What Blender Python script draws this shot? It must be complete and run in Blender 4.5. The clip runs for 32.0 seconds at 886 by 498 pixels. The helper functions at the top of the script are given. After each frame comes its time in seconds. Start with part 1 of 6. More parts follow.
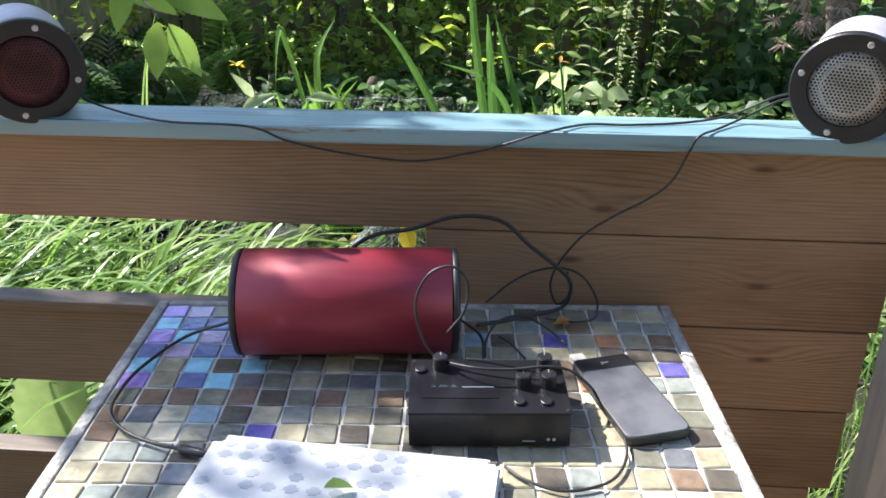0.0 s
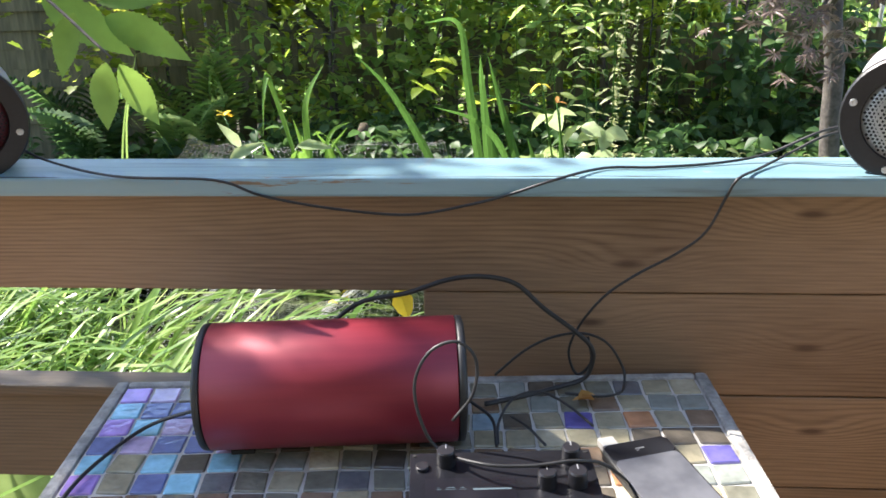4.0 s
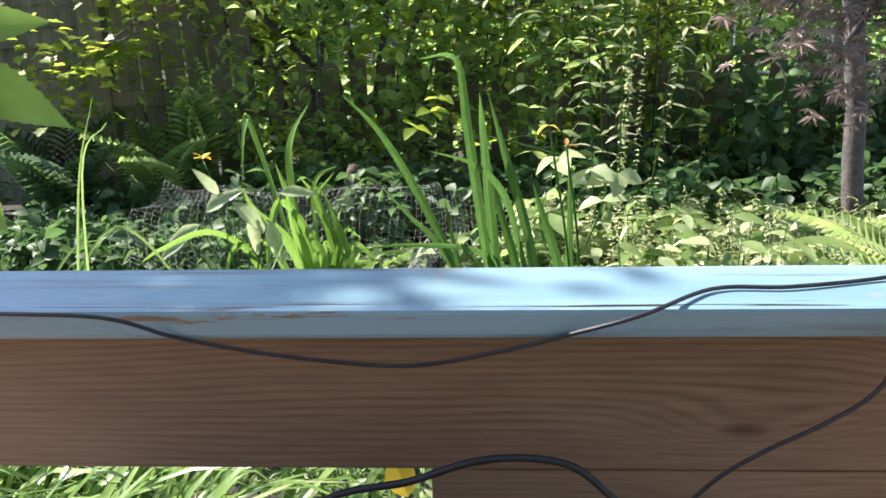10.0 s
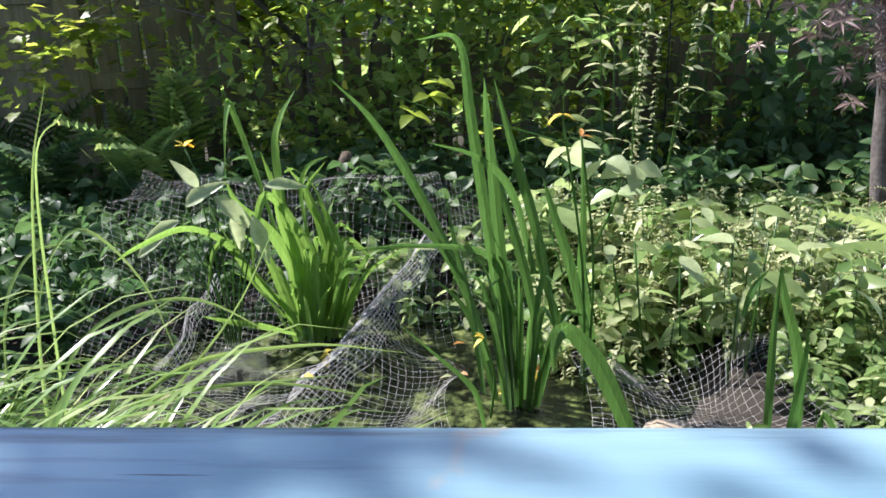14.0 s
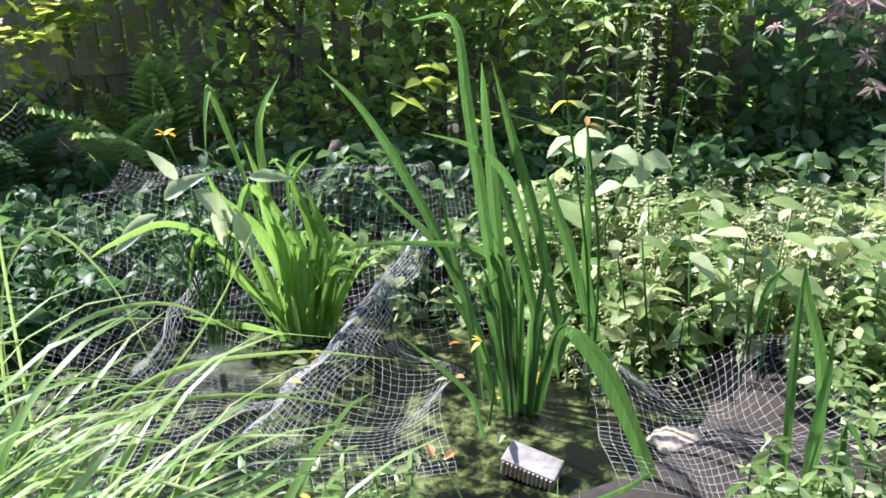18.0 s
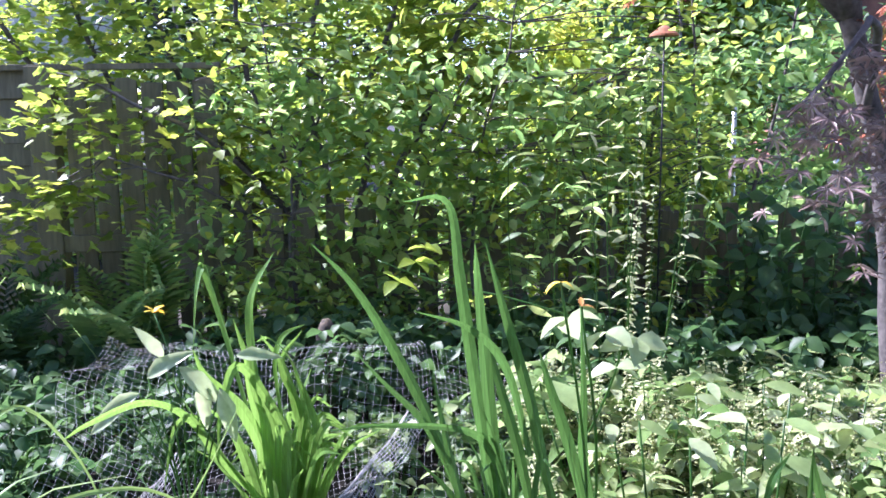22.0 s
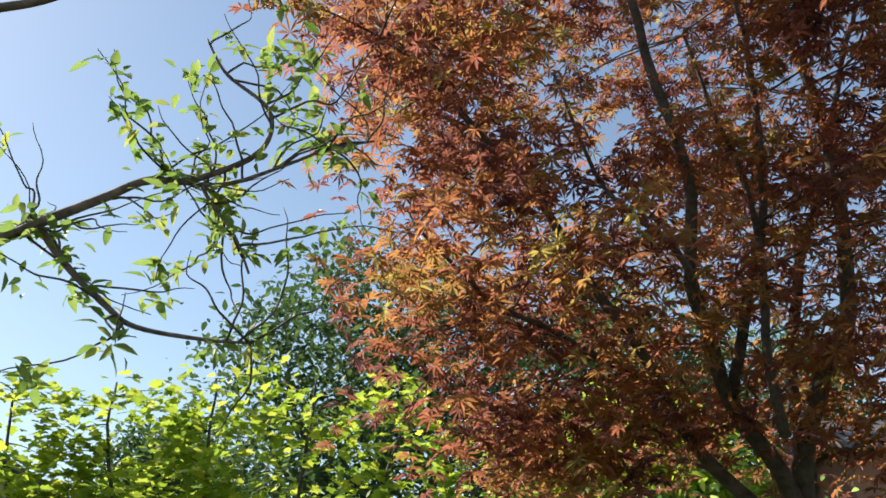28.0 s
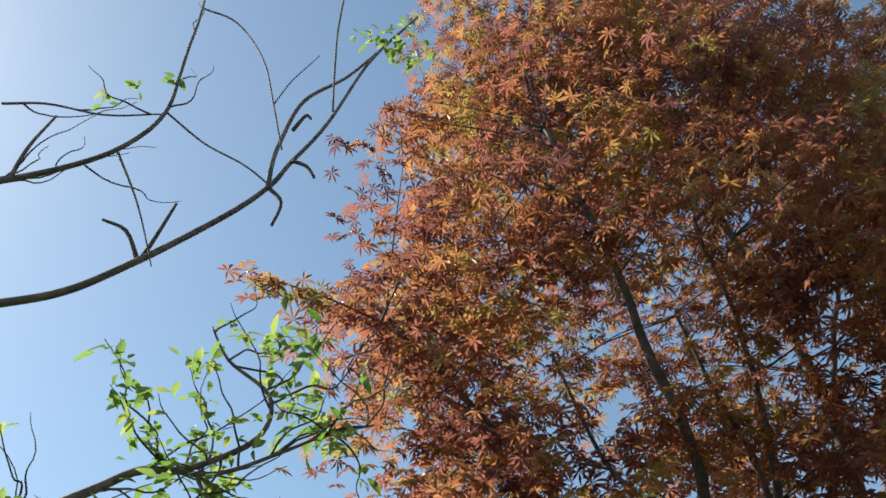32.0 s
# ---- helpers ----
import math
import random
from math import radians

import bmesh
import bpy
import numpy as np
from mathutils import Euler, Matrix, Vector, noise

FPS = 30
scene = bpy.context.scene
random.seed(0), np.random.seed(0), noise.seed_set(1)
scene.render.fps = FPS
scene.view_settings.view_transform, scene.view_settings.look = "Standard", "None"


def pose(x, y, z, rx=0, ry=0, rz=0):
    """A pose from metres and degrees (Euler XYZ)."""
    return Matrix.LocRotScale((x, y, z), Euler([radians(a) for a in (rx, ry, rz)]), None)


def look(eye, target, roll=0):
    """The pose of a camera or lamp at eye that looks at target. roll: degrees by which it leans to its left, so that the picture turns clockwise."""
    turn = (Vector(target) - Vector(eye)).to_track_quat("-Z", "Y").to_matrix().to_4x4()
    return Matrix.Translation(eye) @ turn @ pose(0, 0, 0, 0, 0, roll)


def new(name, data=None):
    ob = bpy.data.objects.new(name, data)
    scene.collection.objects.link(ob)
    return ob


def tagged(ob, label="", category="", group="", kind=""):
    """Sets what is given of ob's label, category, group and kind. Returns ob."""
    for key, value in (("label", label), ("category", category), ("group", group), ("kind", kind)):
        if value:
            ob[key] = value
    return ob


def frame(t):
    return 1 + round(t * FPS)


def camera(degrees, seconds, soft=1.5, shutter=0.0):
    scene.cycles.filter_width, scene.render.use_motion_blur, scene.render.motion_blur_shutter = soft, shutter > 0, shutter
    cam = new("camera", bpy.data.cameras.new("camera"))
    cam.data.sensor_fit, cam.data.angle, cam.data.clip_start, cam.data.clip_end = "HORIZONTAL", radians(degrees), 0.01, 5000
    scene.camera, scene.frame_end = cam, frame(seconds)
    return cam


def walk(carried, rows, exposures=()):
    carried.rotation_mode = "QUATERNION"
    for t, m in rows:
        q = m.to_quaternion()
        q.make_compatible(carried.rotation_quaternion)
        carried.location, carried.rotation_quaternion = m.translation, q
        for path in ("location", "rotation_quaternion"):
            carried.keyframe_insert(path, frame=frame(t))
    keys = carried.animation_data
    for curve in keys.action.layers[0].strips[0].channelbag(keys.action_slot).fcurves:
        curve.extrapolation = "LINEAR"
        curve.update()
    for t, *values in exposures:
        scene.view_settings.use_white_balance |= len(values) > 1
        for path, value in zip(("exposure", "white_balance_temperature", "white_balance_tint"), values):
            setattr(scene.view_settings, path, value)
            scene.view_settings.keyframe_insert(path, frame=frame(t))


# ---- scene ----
# ---- camera ----
cam = camera(55.2, 32.0, soft=1.65)
PATH = [
    (0.0, pose(0.0328, -0.8308, 1.3361, 66.02, -0.23, 0.18)),
    (0.5, pose(0.0322, -0.8156, 1.3310, 66.10, -0.15, 0.19)),
    (1.0, pose(0.0320, -0.7999, 1.3249, 66.42, 0.02, 0.12)),
    (1.5, pose(0.0316, -0.7844, 1.3199, 66.69, 0.11, 0.13)),
    (2.0, pose(0.0308, -0.7708, 1.3169, 67.01, 0.38, -0.04)),
    (2.5, pose(0.0300, -0.7585, 1.3148, 67.59, 0.38, -0.24)),
    (3.0, pose(0.0293, -0.7453, 1.3122, 67.86, 0.58, -0.37)),
    (3.5, pose(0.0285, -0.7307, 1.3092, 68.39, 0.77, -0.55)),
    (4.0, pose(0.0282, -0.7133, 1.3062, 68.98, 1.05, -0.70)),
    (4.5, pose(0.0274, -0.6983, 1.3053, 69.60, 1.25, -0.85)),
    (6.5, pose(0.0319, -0.6307, 1.3014, 70.93, 1.29, -1.34)),
    (7.0, pose(0.0297, -0.6069, 1.2998, 70.97, 1.35, -1.30)),
    (7.5, pose(0.0271, -0.5827, 1.2979, 71.01, 1.39, -1.27)),
    (8.0, pose(0.0236, -0.5562, 1.2930, 71.01, 1.35, -1.23)),
    (8.5, pose(0.0191, -0.5285, 1.2881, 71.06, 1.43, -1.31)),
    (9.0, pose(0.0159, -0.4998, 1.2867, 71.08, 1.50, -1.39)),
    (9.5, pose(0.0154, -0.4679, 1.2864, 71.17, 1.49, -1.47)),
    (10.0, pose(0.0164, -0.4334, 1.2826, 71.10, 1.47, -1.40)),
    (10.5, pose(0.0150, -0.4039, 1.2804, 71.22, 1.47, -1.41)),
    (11.0, pose(0.0128, -0.3734, 1.2794, 70.95, 1.37, -1.40)),
    (11.5, pose(0.0120, -0.3405, 1.2804, 70.24, 1.45, -1.48)),
    (12.0, pose(0.0112, -0.3116, 1.2809, 69.72, 1.45, -1.60)),
    (12.5, pose(0.0108, -0.2817, 1.2784, 69.46, 1.35, -1.63)),
    (13.0, pose(0.0108, -0.2531, 1.2747, 69.49, 1.44, -1.68)),
    (13.5, pose(0.0122, -0.2235, 1.2700, 69.51, 1.44, -1.60)),
    (14.0, pose(0.0133, -0.1959, 1.2651, 69.63, 1.54, -1.61)),
    (14.5, pose(0.0143, -0.1684, 1.2619, 69.13, 1.39, -2.05)),
    (16.5, pose(0.0202, -0.0681, 1.2465, 68.66, 1.36, -1.99)),
    (17.0, pose(0.0198, -0.0588, 1.2445, 68.62, 1.49, -2.03)),
    (17.5, pose(0.0175, -0.0501, 1.2414, 68.64, 1.49, -1.97)),
    (18.5, pose(0.0161, -0.0383, 1.2372, 68.81, 1.68, -2.06)),
    (19.0, pose(0.0135, -0.0315, 1.2364, 69.88, 1.22, -2.37)),
    (19.5, pose(0.0124, -0.0264, 1.2358, 71.24, 1.23, -2.51)),
    (20.0, pose(0.0114, -0.0222, 1.2345, 73.17, 1.24, -2.44)),
    (20.5, pose(0.0106, -0.0196, 1.2342, 75.02, 1.06, -2.42)),
    (21.0, pose(0.0098, -0.0176, 1.2331, 76.73, 1.07, -2.46)),
    (21.5, pose(0.0096, -0.0144, 1.2303, 78.61, 0.98, -2.59)),
    (22.0, pose(0.0078, -0.0126, 1.2283, 80.82, 0.79, -2.60)),
    (22.5, pose(0.0036, -0.0143, 1.2286, 83.63, 0.70, -2.79)),
    (23.0, pose(0.0009, -0.0160, 1.2302, 86.62, 0.80, -2.98)),
    (23.5, pose(0.0012, -0.0155, 1.2312, 89.46, 0.80, -3.05)),
    (24.0, pose(0.0018, -0.0146, 1.2323, 92.49, 0.70, -3.21)),
    (24.5, pose(-0.0003, -0.0153, 1.2334, 95.30, 0.50, -3.43)),
    (25.0, pose(-0.0018, -0.0159, 1.2339, 98.94, 0.44, -3.62)),
    (25.5, pose(-0.0020, -0.0160, 1.2340, 102.89, 0.19, -3.76)),
    (27.5, pose(-0.0020, -0.0160, 1.2340, 115.20, 2.43, -4.54)),
    (28.0, pose(-0.0020, -0.0160, 1.2340, 117.16, 2.57, -4.50)),
    (28.5, pose(-0.0020, -0.0160, 1.2340, 120.42, 2.32, -4.85)),
    (29.0, pose(-0.0020, -0.0160, 1.2340, 122.63, 1.83, -5.14)),
    (29.5, pose(-0.0020, -0.0160, 1.2340, 125.21, 1.58, -5.19)),
    (30.0, pose(-0.0020, -0.0160, 1.2340, 126.87, 1.78, -5.11)),
    (30.5, pose(-0.0020, -0.0160, 1.2340, 129.42, 2.27, -4.84)),
    (31.0, pose(-0.0020, -0.0160, 1.2340, 132.24, 2.72, -4.47)),
    (31.5, pose(-0.0020, -0.0160, 1.2340, 134.34, 2.86, -4.19)),
    (32.0, pose(-0.0020, -0.0160, 1.2340, 136.12, 3.34, -3.90)),
]
EXPOSURES = [(0.0, 1.70, 6300, 14), (3.0, 1.92, 6600, 14), (9.0, 1.86, 6400, 20), (12.5, 1.47, 6300, 21), (14.5, 1.50, 6000, 24), (16.5, 1.74, 5850, 25), (20.0, 1.94, 5650, 31), (23.0, 2.08, 5350, 38), (25.5, 1.26, 5800, 14), (27.5, 0.84, 7250, 7), (32.0, 0.70, 6850, -2)]
walk(cam, PATH, EXPOSURES)

# ---- light ----
SUN_DIR = Vector((-0.85, 0.45, 0.95)).normalized()   # towards the sun
world = bpy.data.worlds.new("sky")
scene.world = world
world.use_nodes = True
_n = world.node_tree.nodes
_sky = _n.new("ShaderNodeTexSky")
_sky.sky_type = "NISHITA"
_sky.sun_disc = False
_sky.sun_elevation = math.asin(SUN_DIR.z)
_sky.sun_rotation = math.atan2(SUN_DIR.x, SUN_DIR.y)
_sky.air_density, _sky.dust_density, _sky.ozone_density = 1.0, 0.45, 1.0
_n["Background"].inputs[1].default_value = 0.118
world.node_tree.links.new(_sky.outputs[0], _n["Background"].inputs[0])
sun = new("sun", bpy.data.lights.new("sun", "SUN"))
sun.data.energy, sun.data.angle, sun.data.color = 4.7, radians(0.53), (1.0, 0.95, 0.86)
sun.matrix_world = look(SUN_DIR * 30, (0, 0, 0))

# ---- materials ----


def nodes_of(name):
    m = bpy.data.materials.new(name)
    m.use_nodes = True
    t = m.node_tree
    return m, t, t.nodes, t.links, t.nodes["Principled BSDF"]


def ramp(n, stops):
    r = n.new("ShaderNodeValToRGB")
    e = r.color_ramp.elements
    while len(e) < len(stops):
        e.new(0.5)
    for k, (p, c) in zip(e, stops):
        k.position, k.color = p, (*c, 1)
    return r


def surface(name, a, b, rough=0.6, metal=0.0, scale=8.0, bump=0.15, stretch=(1, 1, 1), fine=60.0, spec=0.5, coat=0.0):
    """Two tones mixed by noise at two sizes, with a little relief."""
    m, t, n, l, p = nodes_of(name)
    co = n.new("ShaderNodeTexCoord")
    mp = n.new("ShaderNodeMapping")
    mp.inputs["Scale"].default_value = stretch
    l.new(co.outputs["Object"], mp.inputs[0])
    big, small = n.new("ShaderNodeTexNoise"), n.new("ShaderNodeTexNoise")
    big.inputs["Scale"].default_value, big.inputs["Detail"].default_value = scale, 5
    small.inputs["Scale"].default_value, small.inputs["Detail"].default_value = fine, 4
    for k in (big, small):
        l.new(mp.outputs[0], k.inputs["Vector"])
    mx = n.new("ShaderNodeMath")
    mx.operation = "MULTIPLY_ADD"
    mx.inputs[1].default_value = 0.45
    l.new(small.outputs[0], mx.inputs[0])
    sc = n.new("ShaderNodeMath")
    sc.operation = "MULTIPLY"
    sc.inputs[1].default_value = 0.6
    l.new(big.outputs[0], sc.inputs[0])
    l.new(sc.outputs[0], mx.inputs[2])
    r = ramp(n, [(0.38, a), (0.66, b)])
    l.new(mx.outputs[0], r.inputs[0])
    l.new(r.outputs[0], p.inputs["Base Color"])
    p.inputs["Roughness"].default_value, p.inputs["Metallic"].default_value = rough, metal
    p.inputs["Specular IOR Level"].default_value, p.inputs["Coat Weight"].default_value = spec, coat
    if bump:
        bp = n.new("ShaderNodeBump")
        bp.inputs["Strength"].default_value, bp.inputs["Distance"].default_value = bump, 0.01
        l.new(mx.outputs[0], bp.inputs["Height"])
        l.new(bp.outputs[0], p.inputs["Normal"])
    return m


def leafy(name, stops, through_light=0.5, rough=0.5, glow=2.0, patch=0.0, stripe=False):
    """Leaves: tones differ from leaf to leaf, and sunlight passes through them."""
    m, t, n, l, p = nodes_of(name)
    g = n.new("ShaderNodeNewGeometry")
    r = ramp(n, stops)
    co = n.new("ShaderNodeTexCoord")
    if patch:
        bg = n.new("ShaderNodeTexNoise")
        bg.inputs["Scale"].default_value, bg.inputs["Detail"].default_value = 2.6, 2
        l.new(co.outputs["Object"], bg.inputs["Vector"])
        m1 = n.new("ShaderNodeMapRange")
        m1.inputs["From Min"].default_value, m1.inputs["From Max"].default_value = 0.32, 0.68
        m1.inputs["To Max"].default_value = patch
        l.new(bg.outputs[0], m1.inputs[0])
        m2 = n.new("ShaderNodeMath")
        m2.operation, m2.inputs[1].default_value = "MULTIPLY_ADD", 1 - patch
        l.new(g.outputs["Random Per Island"], m2.inputs[0])
        l.new(m1.outputs[0], m2.inputs[2])
        l.new(m2.outputs[0], r.inputs[0])
    else:
        l.new(g.outputs["Random Per Island"], r.inputs[0])
    nz = n.new("ShaderNodeTexNoise")
    nz.inputs["Scale"].default_value, nz.inputs["Detail"].default_value = 45, 3
    if stripe:
        mp = n.new("ShaderNodeMapping")
        mp.inputs["Scale"].default_value = (4.0, 4.0, 0.12)
        l.new(co.outputs["Object"], mp.inputs[0])
        l.new(mp.outputs[0], nz.inputs["Vector"])
    else:
        l.new(co.outputs["Object"], nz.inputs["Vector"])
    hv = n.new("ShaderNodeHueSaturation")
    mr = n.new("ShaderNodeMapRange")
    mr.inputs["To Min"].default_value, mr.inputs["To Max"].default_value = (0.45, 1.5) if stripe else (0.72, 1.28)
    l.new(nz.outputs[0], mr.inputs[0])
    l.new(mr.outputs[0], hv.inputs["Value"])
    l.new(r.outputs[0], hv.inputs["Color"])
    l.new(hv.outputs[0], p.inputs["Base Color"])
    p.inputs["Roughness"].default_value = rough
    p.inputs["Specular IOR Level"].default_value = 0.35
    tr = n.new("ShaderNodeBsdfTranslucent")
    hs = n.new("ShaderNodeHueSaturation")
    hs.inputs["Hue"].default_value, hs.inputs["Saturation"].default_value, hs.inputs["Value"].default_value = 0.492, 1.0, glow
    l.new(hv.outputs[0], hs.inputs["Color"])
    l.new(hs.outputs[0], tr.inputs[0])
    mix = n.new("ShaderNodeMixShader")
    mix.inputs[0].default_value = through_light
    l.new(p.outputs[0], mix.inputs[1])
    l.new(tr.outputs[0], mix.inputs[2])
    l.new(mix.outputs[0], n["Material Output"].inputs[0])
    return m


M_BARE = surface("bark_grey", (0.10, 0.08, 0.06), (0.24, 0.20, 0.16), 0.9, scale=20, bump=0.6)
M_BARK = surface("bark_brown", (0.042, 0.038, 0.034), (0.125, 0.112, 0.10), 0.85, scale=18, bump=0.6)
M_SOIL = surface("soil", (0.010, 0.009, 0.006), (0.032, 0.027, 0.017), 0.95, scale=4, bump=0.8, fine=40)
M_FENCE = surface("fence_wood", (0.07, 0.068, 0.036), (0.165, 0.148, 0.082), 0.85, scale=6, stretch=(1, 1, 0.12), bump=0.3)
M_GRASS = leafy("grass_blade", [(0, (0.09, 0.175, 0.035)), (0.5, (0.16, 0.265, 0.065)), (0.85, (0.245, 0.335, 0.11)), (1, (0.38, 0.39, 0.22))], 0.40, 0.30)
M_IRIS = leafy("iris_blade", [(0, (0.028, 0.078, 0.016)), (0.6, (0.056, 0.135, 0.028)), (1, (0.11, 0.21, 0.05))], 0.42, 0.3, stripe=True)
# brighter copy of the iris blade, with its sunlight put into the greens
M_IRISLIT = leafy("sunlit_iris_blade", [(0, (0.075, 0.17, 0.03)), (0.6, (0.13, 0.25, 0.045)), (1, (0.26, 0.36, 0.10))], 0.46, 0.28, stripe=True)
M_FAR = leafy("far_leaf", [(0, (0.035, 0.075, 0.028)), (0.7, (0.065, 0.12, 0.04)), (1, (0.12, 0.18, 0.06))], 0.3, 0.55)
M_SHRUB = leafy("shrub_leaf", [(0, (0.11, 0.18, 0.025)), (0.5, (0.20, 0.28, 0.035)), (0.9, (0.30, 0.35, 0.05)), (1, (0.36, 0.38, 0.06))], 0.60, 0.42, 1.95)
M_LIME = leafy("lime_leaf", [(0, (0.24, 0.31, 0.03)), (0.6, (0.36, 0.40, 0.05)), (1, (0.44, 0.44, 0.09))], 0.60, 0.4, 2.2)
M_HEDGE = leafy("hedge_leaf", [(0, (0.10, 0.19, 0.05)), (0.6, (0.19, 0.29, 0.085)), (1, (0.31, 0.38, 0.12))], 0.60, 0.5, 2.3)
M_NETTLE = leafy("nettle_leaf", [(0, (0.065, 0.13, 0.035)), (0.4, (0.14, 0.225, 0.07)), (0.75, (0.26, 0.34, 0.135)), (1, (0.43, 0.48, 0.27))], 0.45, 0.3)
M_MAPLE = leafy("maple_leaf", [(0, (0.07, 0.036, 0.042)), (0.22, (0.13, 0.056, 0.05)), (0.44, (0.235, 0.092, 0.052)), (0.64, (0.29, 0.15, 0.05)), (0.82, (0.19, 0.155, 0.05)), (1, (0.32, 0.275, 0.07))], 0.54, 0.32, 2.2, 0.6)
M_PALE = leafy("pale_leaf", [(0, (0.22, 0.30, 0.13)), (1, (0.37, 0.43, 0.24))], 0.4, 0.35)
M_APPLE = leafy("apple_leaf", [(0, (0.10, 0.18, 0.04)), (0.7, (0.18, 0.27, 0.075)), (1, (0.29, 0.32, 0.09))], 0.46)
# dark green for plants near the fence, their shade put into the colour
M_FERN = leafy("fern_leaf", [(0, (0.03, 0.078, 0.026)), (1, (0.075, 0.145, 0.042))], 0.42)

# ---- mesh helpers ----
rng = np.random.default_rng(7)


def mesh_from(name, verts, faces, material, smooth=False):
    me = bpy.data.meshes.new(name)
    me.from_pydata([tuple(v) for v in verts], [], faces)
    me.materials.append(material)
    if smooth:
        me.polygons.foreach_set("use_smooth", [True] * len(me.polygons))
    me.update()
    return me


def part(name, bm, material, parent=None, label="", smooth=False):
    """Links a bmesh (or a mesh) as one object, under a thing or a part."""
    if isinstance(bm, bpy.types.Mesh):
        me = bm
    else:
        me = bpy.data.meshes.new(name)
        bm.to_mesh(me)
        bm.free()
        me.materials.append(material)
        if smooth:
            me.polygons.foreach_set("use_smooth", [True] * len(me.polygons))
    ob = new(name, me)
    ob.parent = parent
    return tagged(ob, label)


def thing(name, label, category, at=(0, 0, 0), group="", kind=""):
    ob = new(name)
    ob.empty_display_size = 0.05
    ob.location = at
    return tagged(ob, label, category, group, kind)


def box(x0, x1, y0, y1, z0, z1, bevel=0.0, bm=None):
    bm = bm or bmesh.new()
    m = Matrix.LocRotScale(((x0 + x1) / 2, (y0 + y1) / 2, (z0 + z1) / 2), None, (x1 - x0, y1 - y0, z1 - z0))
    made = bmesh.ops.create_cube(bm, size=1, matrix=m)
    if bevel:
        es = {e for v in made["verts"] for e in v.link_edges}
        bmesh.ops.bevel(bm, geom=list(es), offset=bevel, segments=2, affect="EDGES", profile=0.6)
    return bm


def lathe(profile, n=32, axis="z", bm=None):
    """Turns (radius, height) pairs about an axis."""
    bm = bm or bmesh.new()
    rings = []
    for r, h in profile:
        ring = []
        for i in range(n):
            a = 2 * math.pi * i / n
            c = (r * math.cos(a), r * math.sin(a), h)
            c = {"z": c, "y": (c[0], c[2], c[1]), "x": (c[2], c[0], c[1])}[axis]
            ring.append(bm.verts.new(c))
        rings.append(ring)
    for p, q in zip(rings, rings[1:]):
        for i in range(n):
            bm.faces.new((p[i], p[(i + 1) % n], q[(i + 1) % n], q[i]))
    for ring in (rings[0], rings[-1]):
        bm.faces.new(ring)
    bmesh.ops.recalc_face_normals(bm, faces=bm.faces)
    return bm


def smooth_line(points, steps=8):
    """A Catmull-Rom line through the points."""
    P = [Vector(p) for p in points]
    P = [P[0] * 2 - P[1]] + P + [P[-1] * 2 - P[-2]]
    out = []
    for i in range(1, len(P) - 2):
        for k in range(steps):
            u = k / steps
            a, b, c, d = P[i - 1:i + 3]
            out.append(0.5 * (2 * b + (c - a) * u + (2 * a - 5 * b + 4 * c - d) * u * u + (3 * b - a - 3 * c + d) * u ** 3))
    return out + [P[-2]]


def tube_data(points, r0, r1=None, n=6, base=0):
    """Vertices and faces of a tapering tube along points."""
    r1 = r0 if r1 is None else r1
    V, Fc = [], []
    k = len(points)
    side = None
    for i, p in enumerate(points):
        d = (Vector(points[min(i + 1, k - 1)]) - Vector(points[max(i - 1, 0)])).normalized()
        side = (d.orthogonal() if side is None else side - d * side.dot(d)).normalized()
        up = d.cross(side)
        r = r0 + (r1 - r0) * i / max(1, k - 1)
        for j in range(n):
            a = 2 * math.pi * j / n
            V.append(Vector(p) + (side * math.cos(a) + up * math.sin(a)) * r)
    for i in range(k - 1):
        for j in range(n):
            a, b = base + i * n + j, base + i * n + (j + 1) % n
            Fc.append((a, b, b + n, a + n))
    Fc.append(tuple(base + j for j in reversed(range(n))))
    Fc.append(tuple(base + (k - 1) * n + j for j in range(n)))
    return V, Fc


def tubes(name, lines, material):
    """One mesh of several tubes: (points, r0, r1)."""
    V, Fc = [], []
    for pts, r0, r1, n in lines:
        v, f = tube_data(pts, r0, r1, n, len(V))
        V += v
        Fc += f
    return mesh_from(name, V, Fc, material, True)


def scatter(name, template, mats, material, smooth=True):
    """One mesh of many copies of a small template, at the (N,4,4) matrices."""
    tv, tf = template
    tv = np.asarray(tv, float)
    N, k = len(mats), len(tv)
    hom = np.concatenate([tv, np.ones((k, 1))], 1)
    V = np.einsum("nij,kj->nki", mats, hom)[..., :3].reshape(-1, 3)
    sizes = np.array([len(f) for f in tf])
    idx = np.concatenate([np.asarray(f) for f in tf])
    loops = (idx[None, :] + (np.arange(N) * k)[:, None]).ravel()
    counts = np.tile(sizes, N)
    me = bpy.data.meshes.new(name)
    me.vertices.add(N * k)
    me.vertices.foreach_set("co", V.ravel())
    me.loops.add(len(loops))
    me.loops.foreach_set("vertex_index", loops.astype(np.int32))
    me.polygons.add(len(counts))
    me.polygons.foreach_set("loop_start", np.concatenate([[0], np.cumsum(counts)[:-1]]).astype(np.int32))
    me.polygons.foreach_set("loop_total", counts.astype(np.int32))
    if smooth:
        me.polygons.foreach_set("use_smooth", np.ones(len(counts), bool))
    me.materials.append(material)
    me.update(calc_edges=True)
    return me


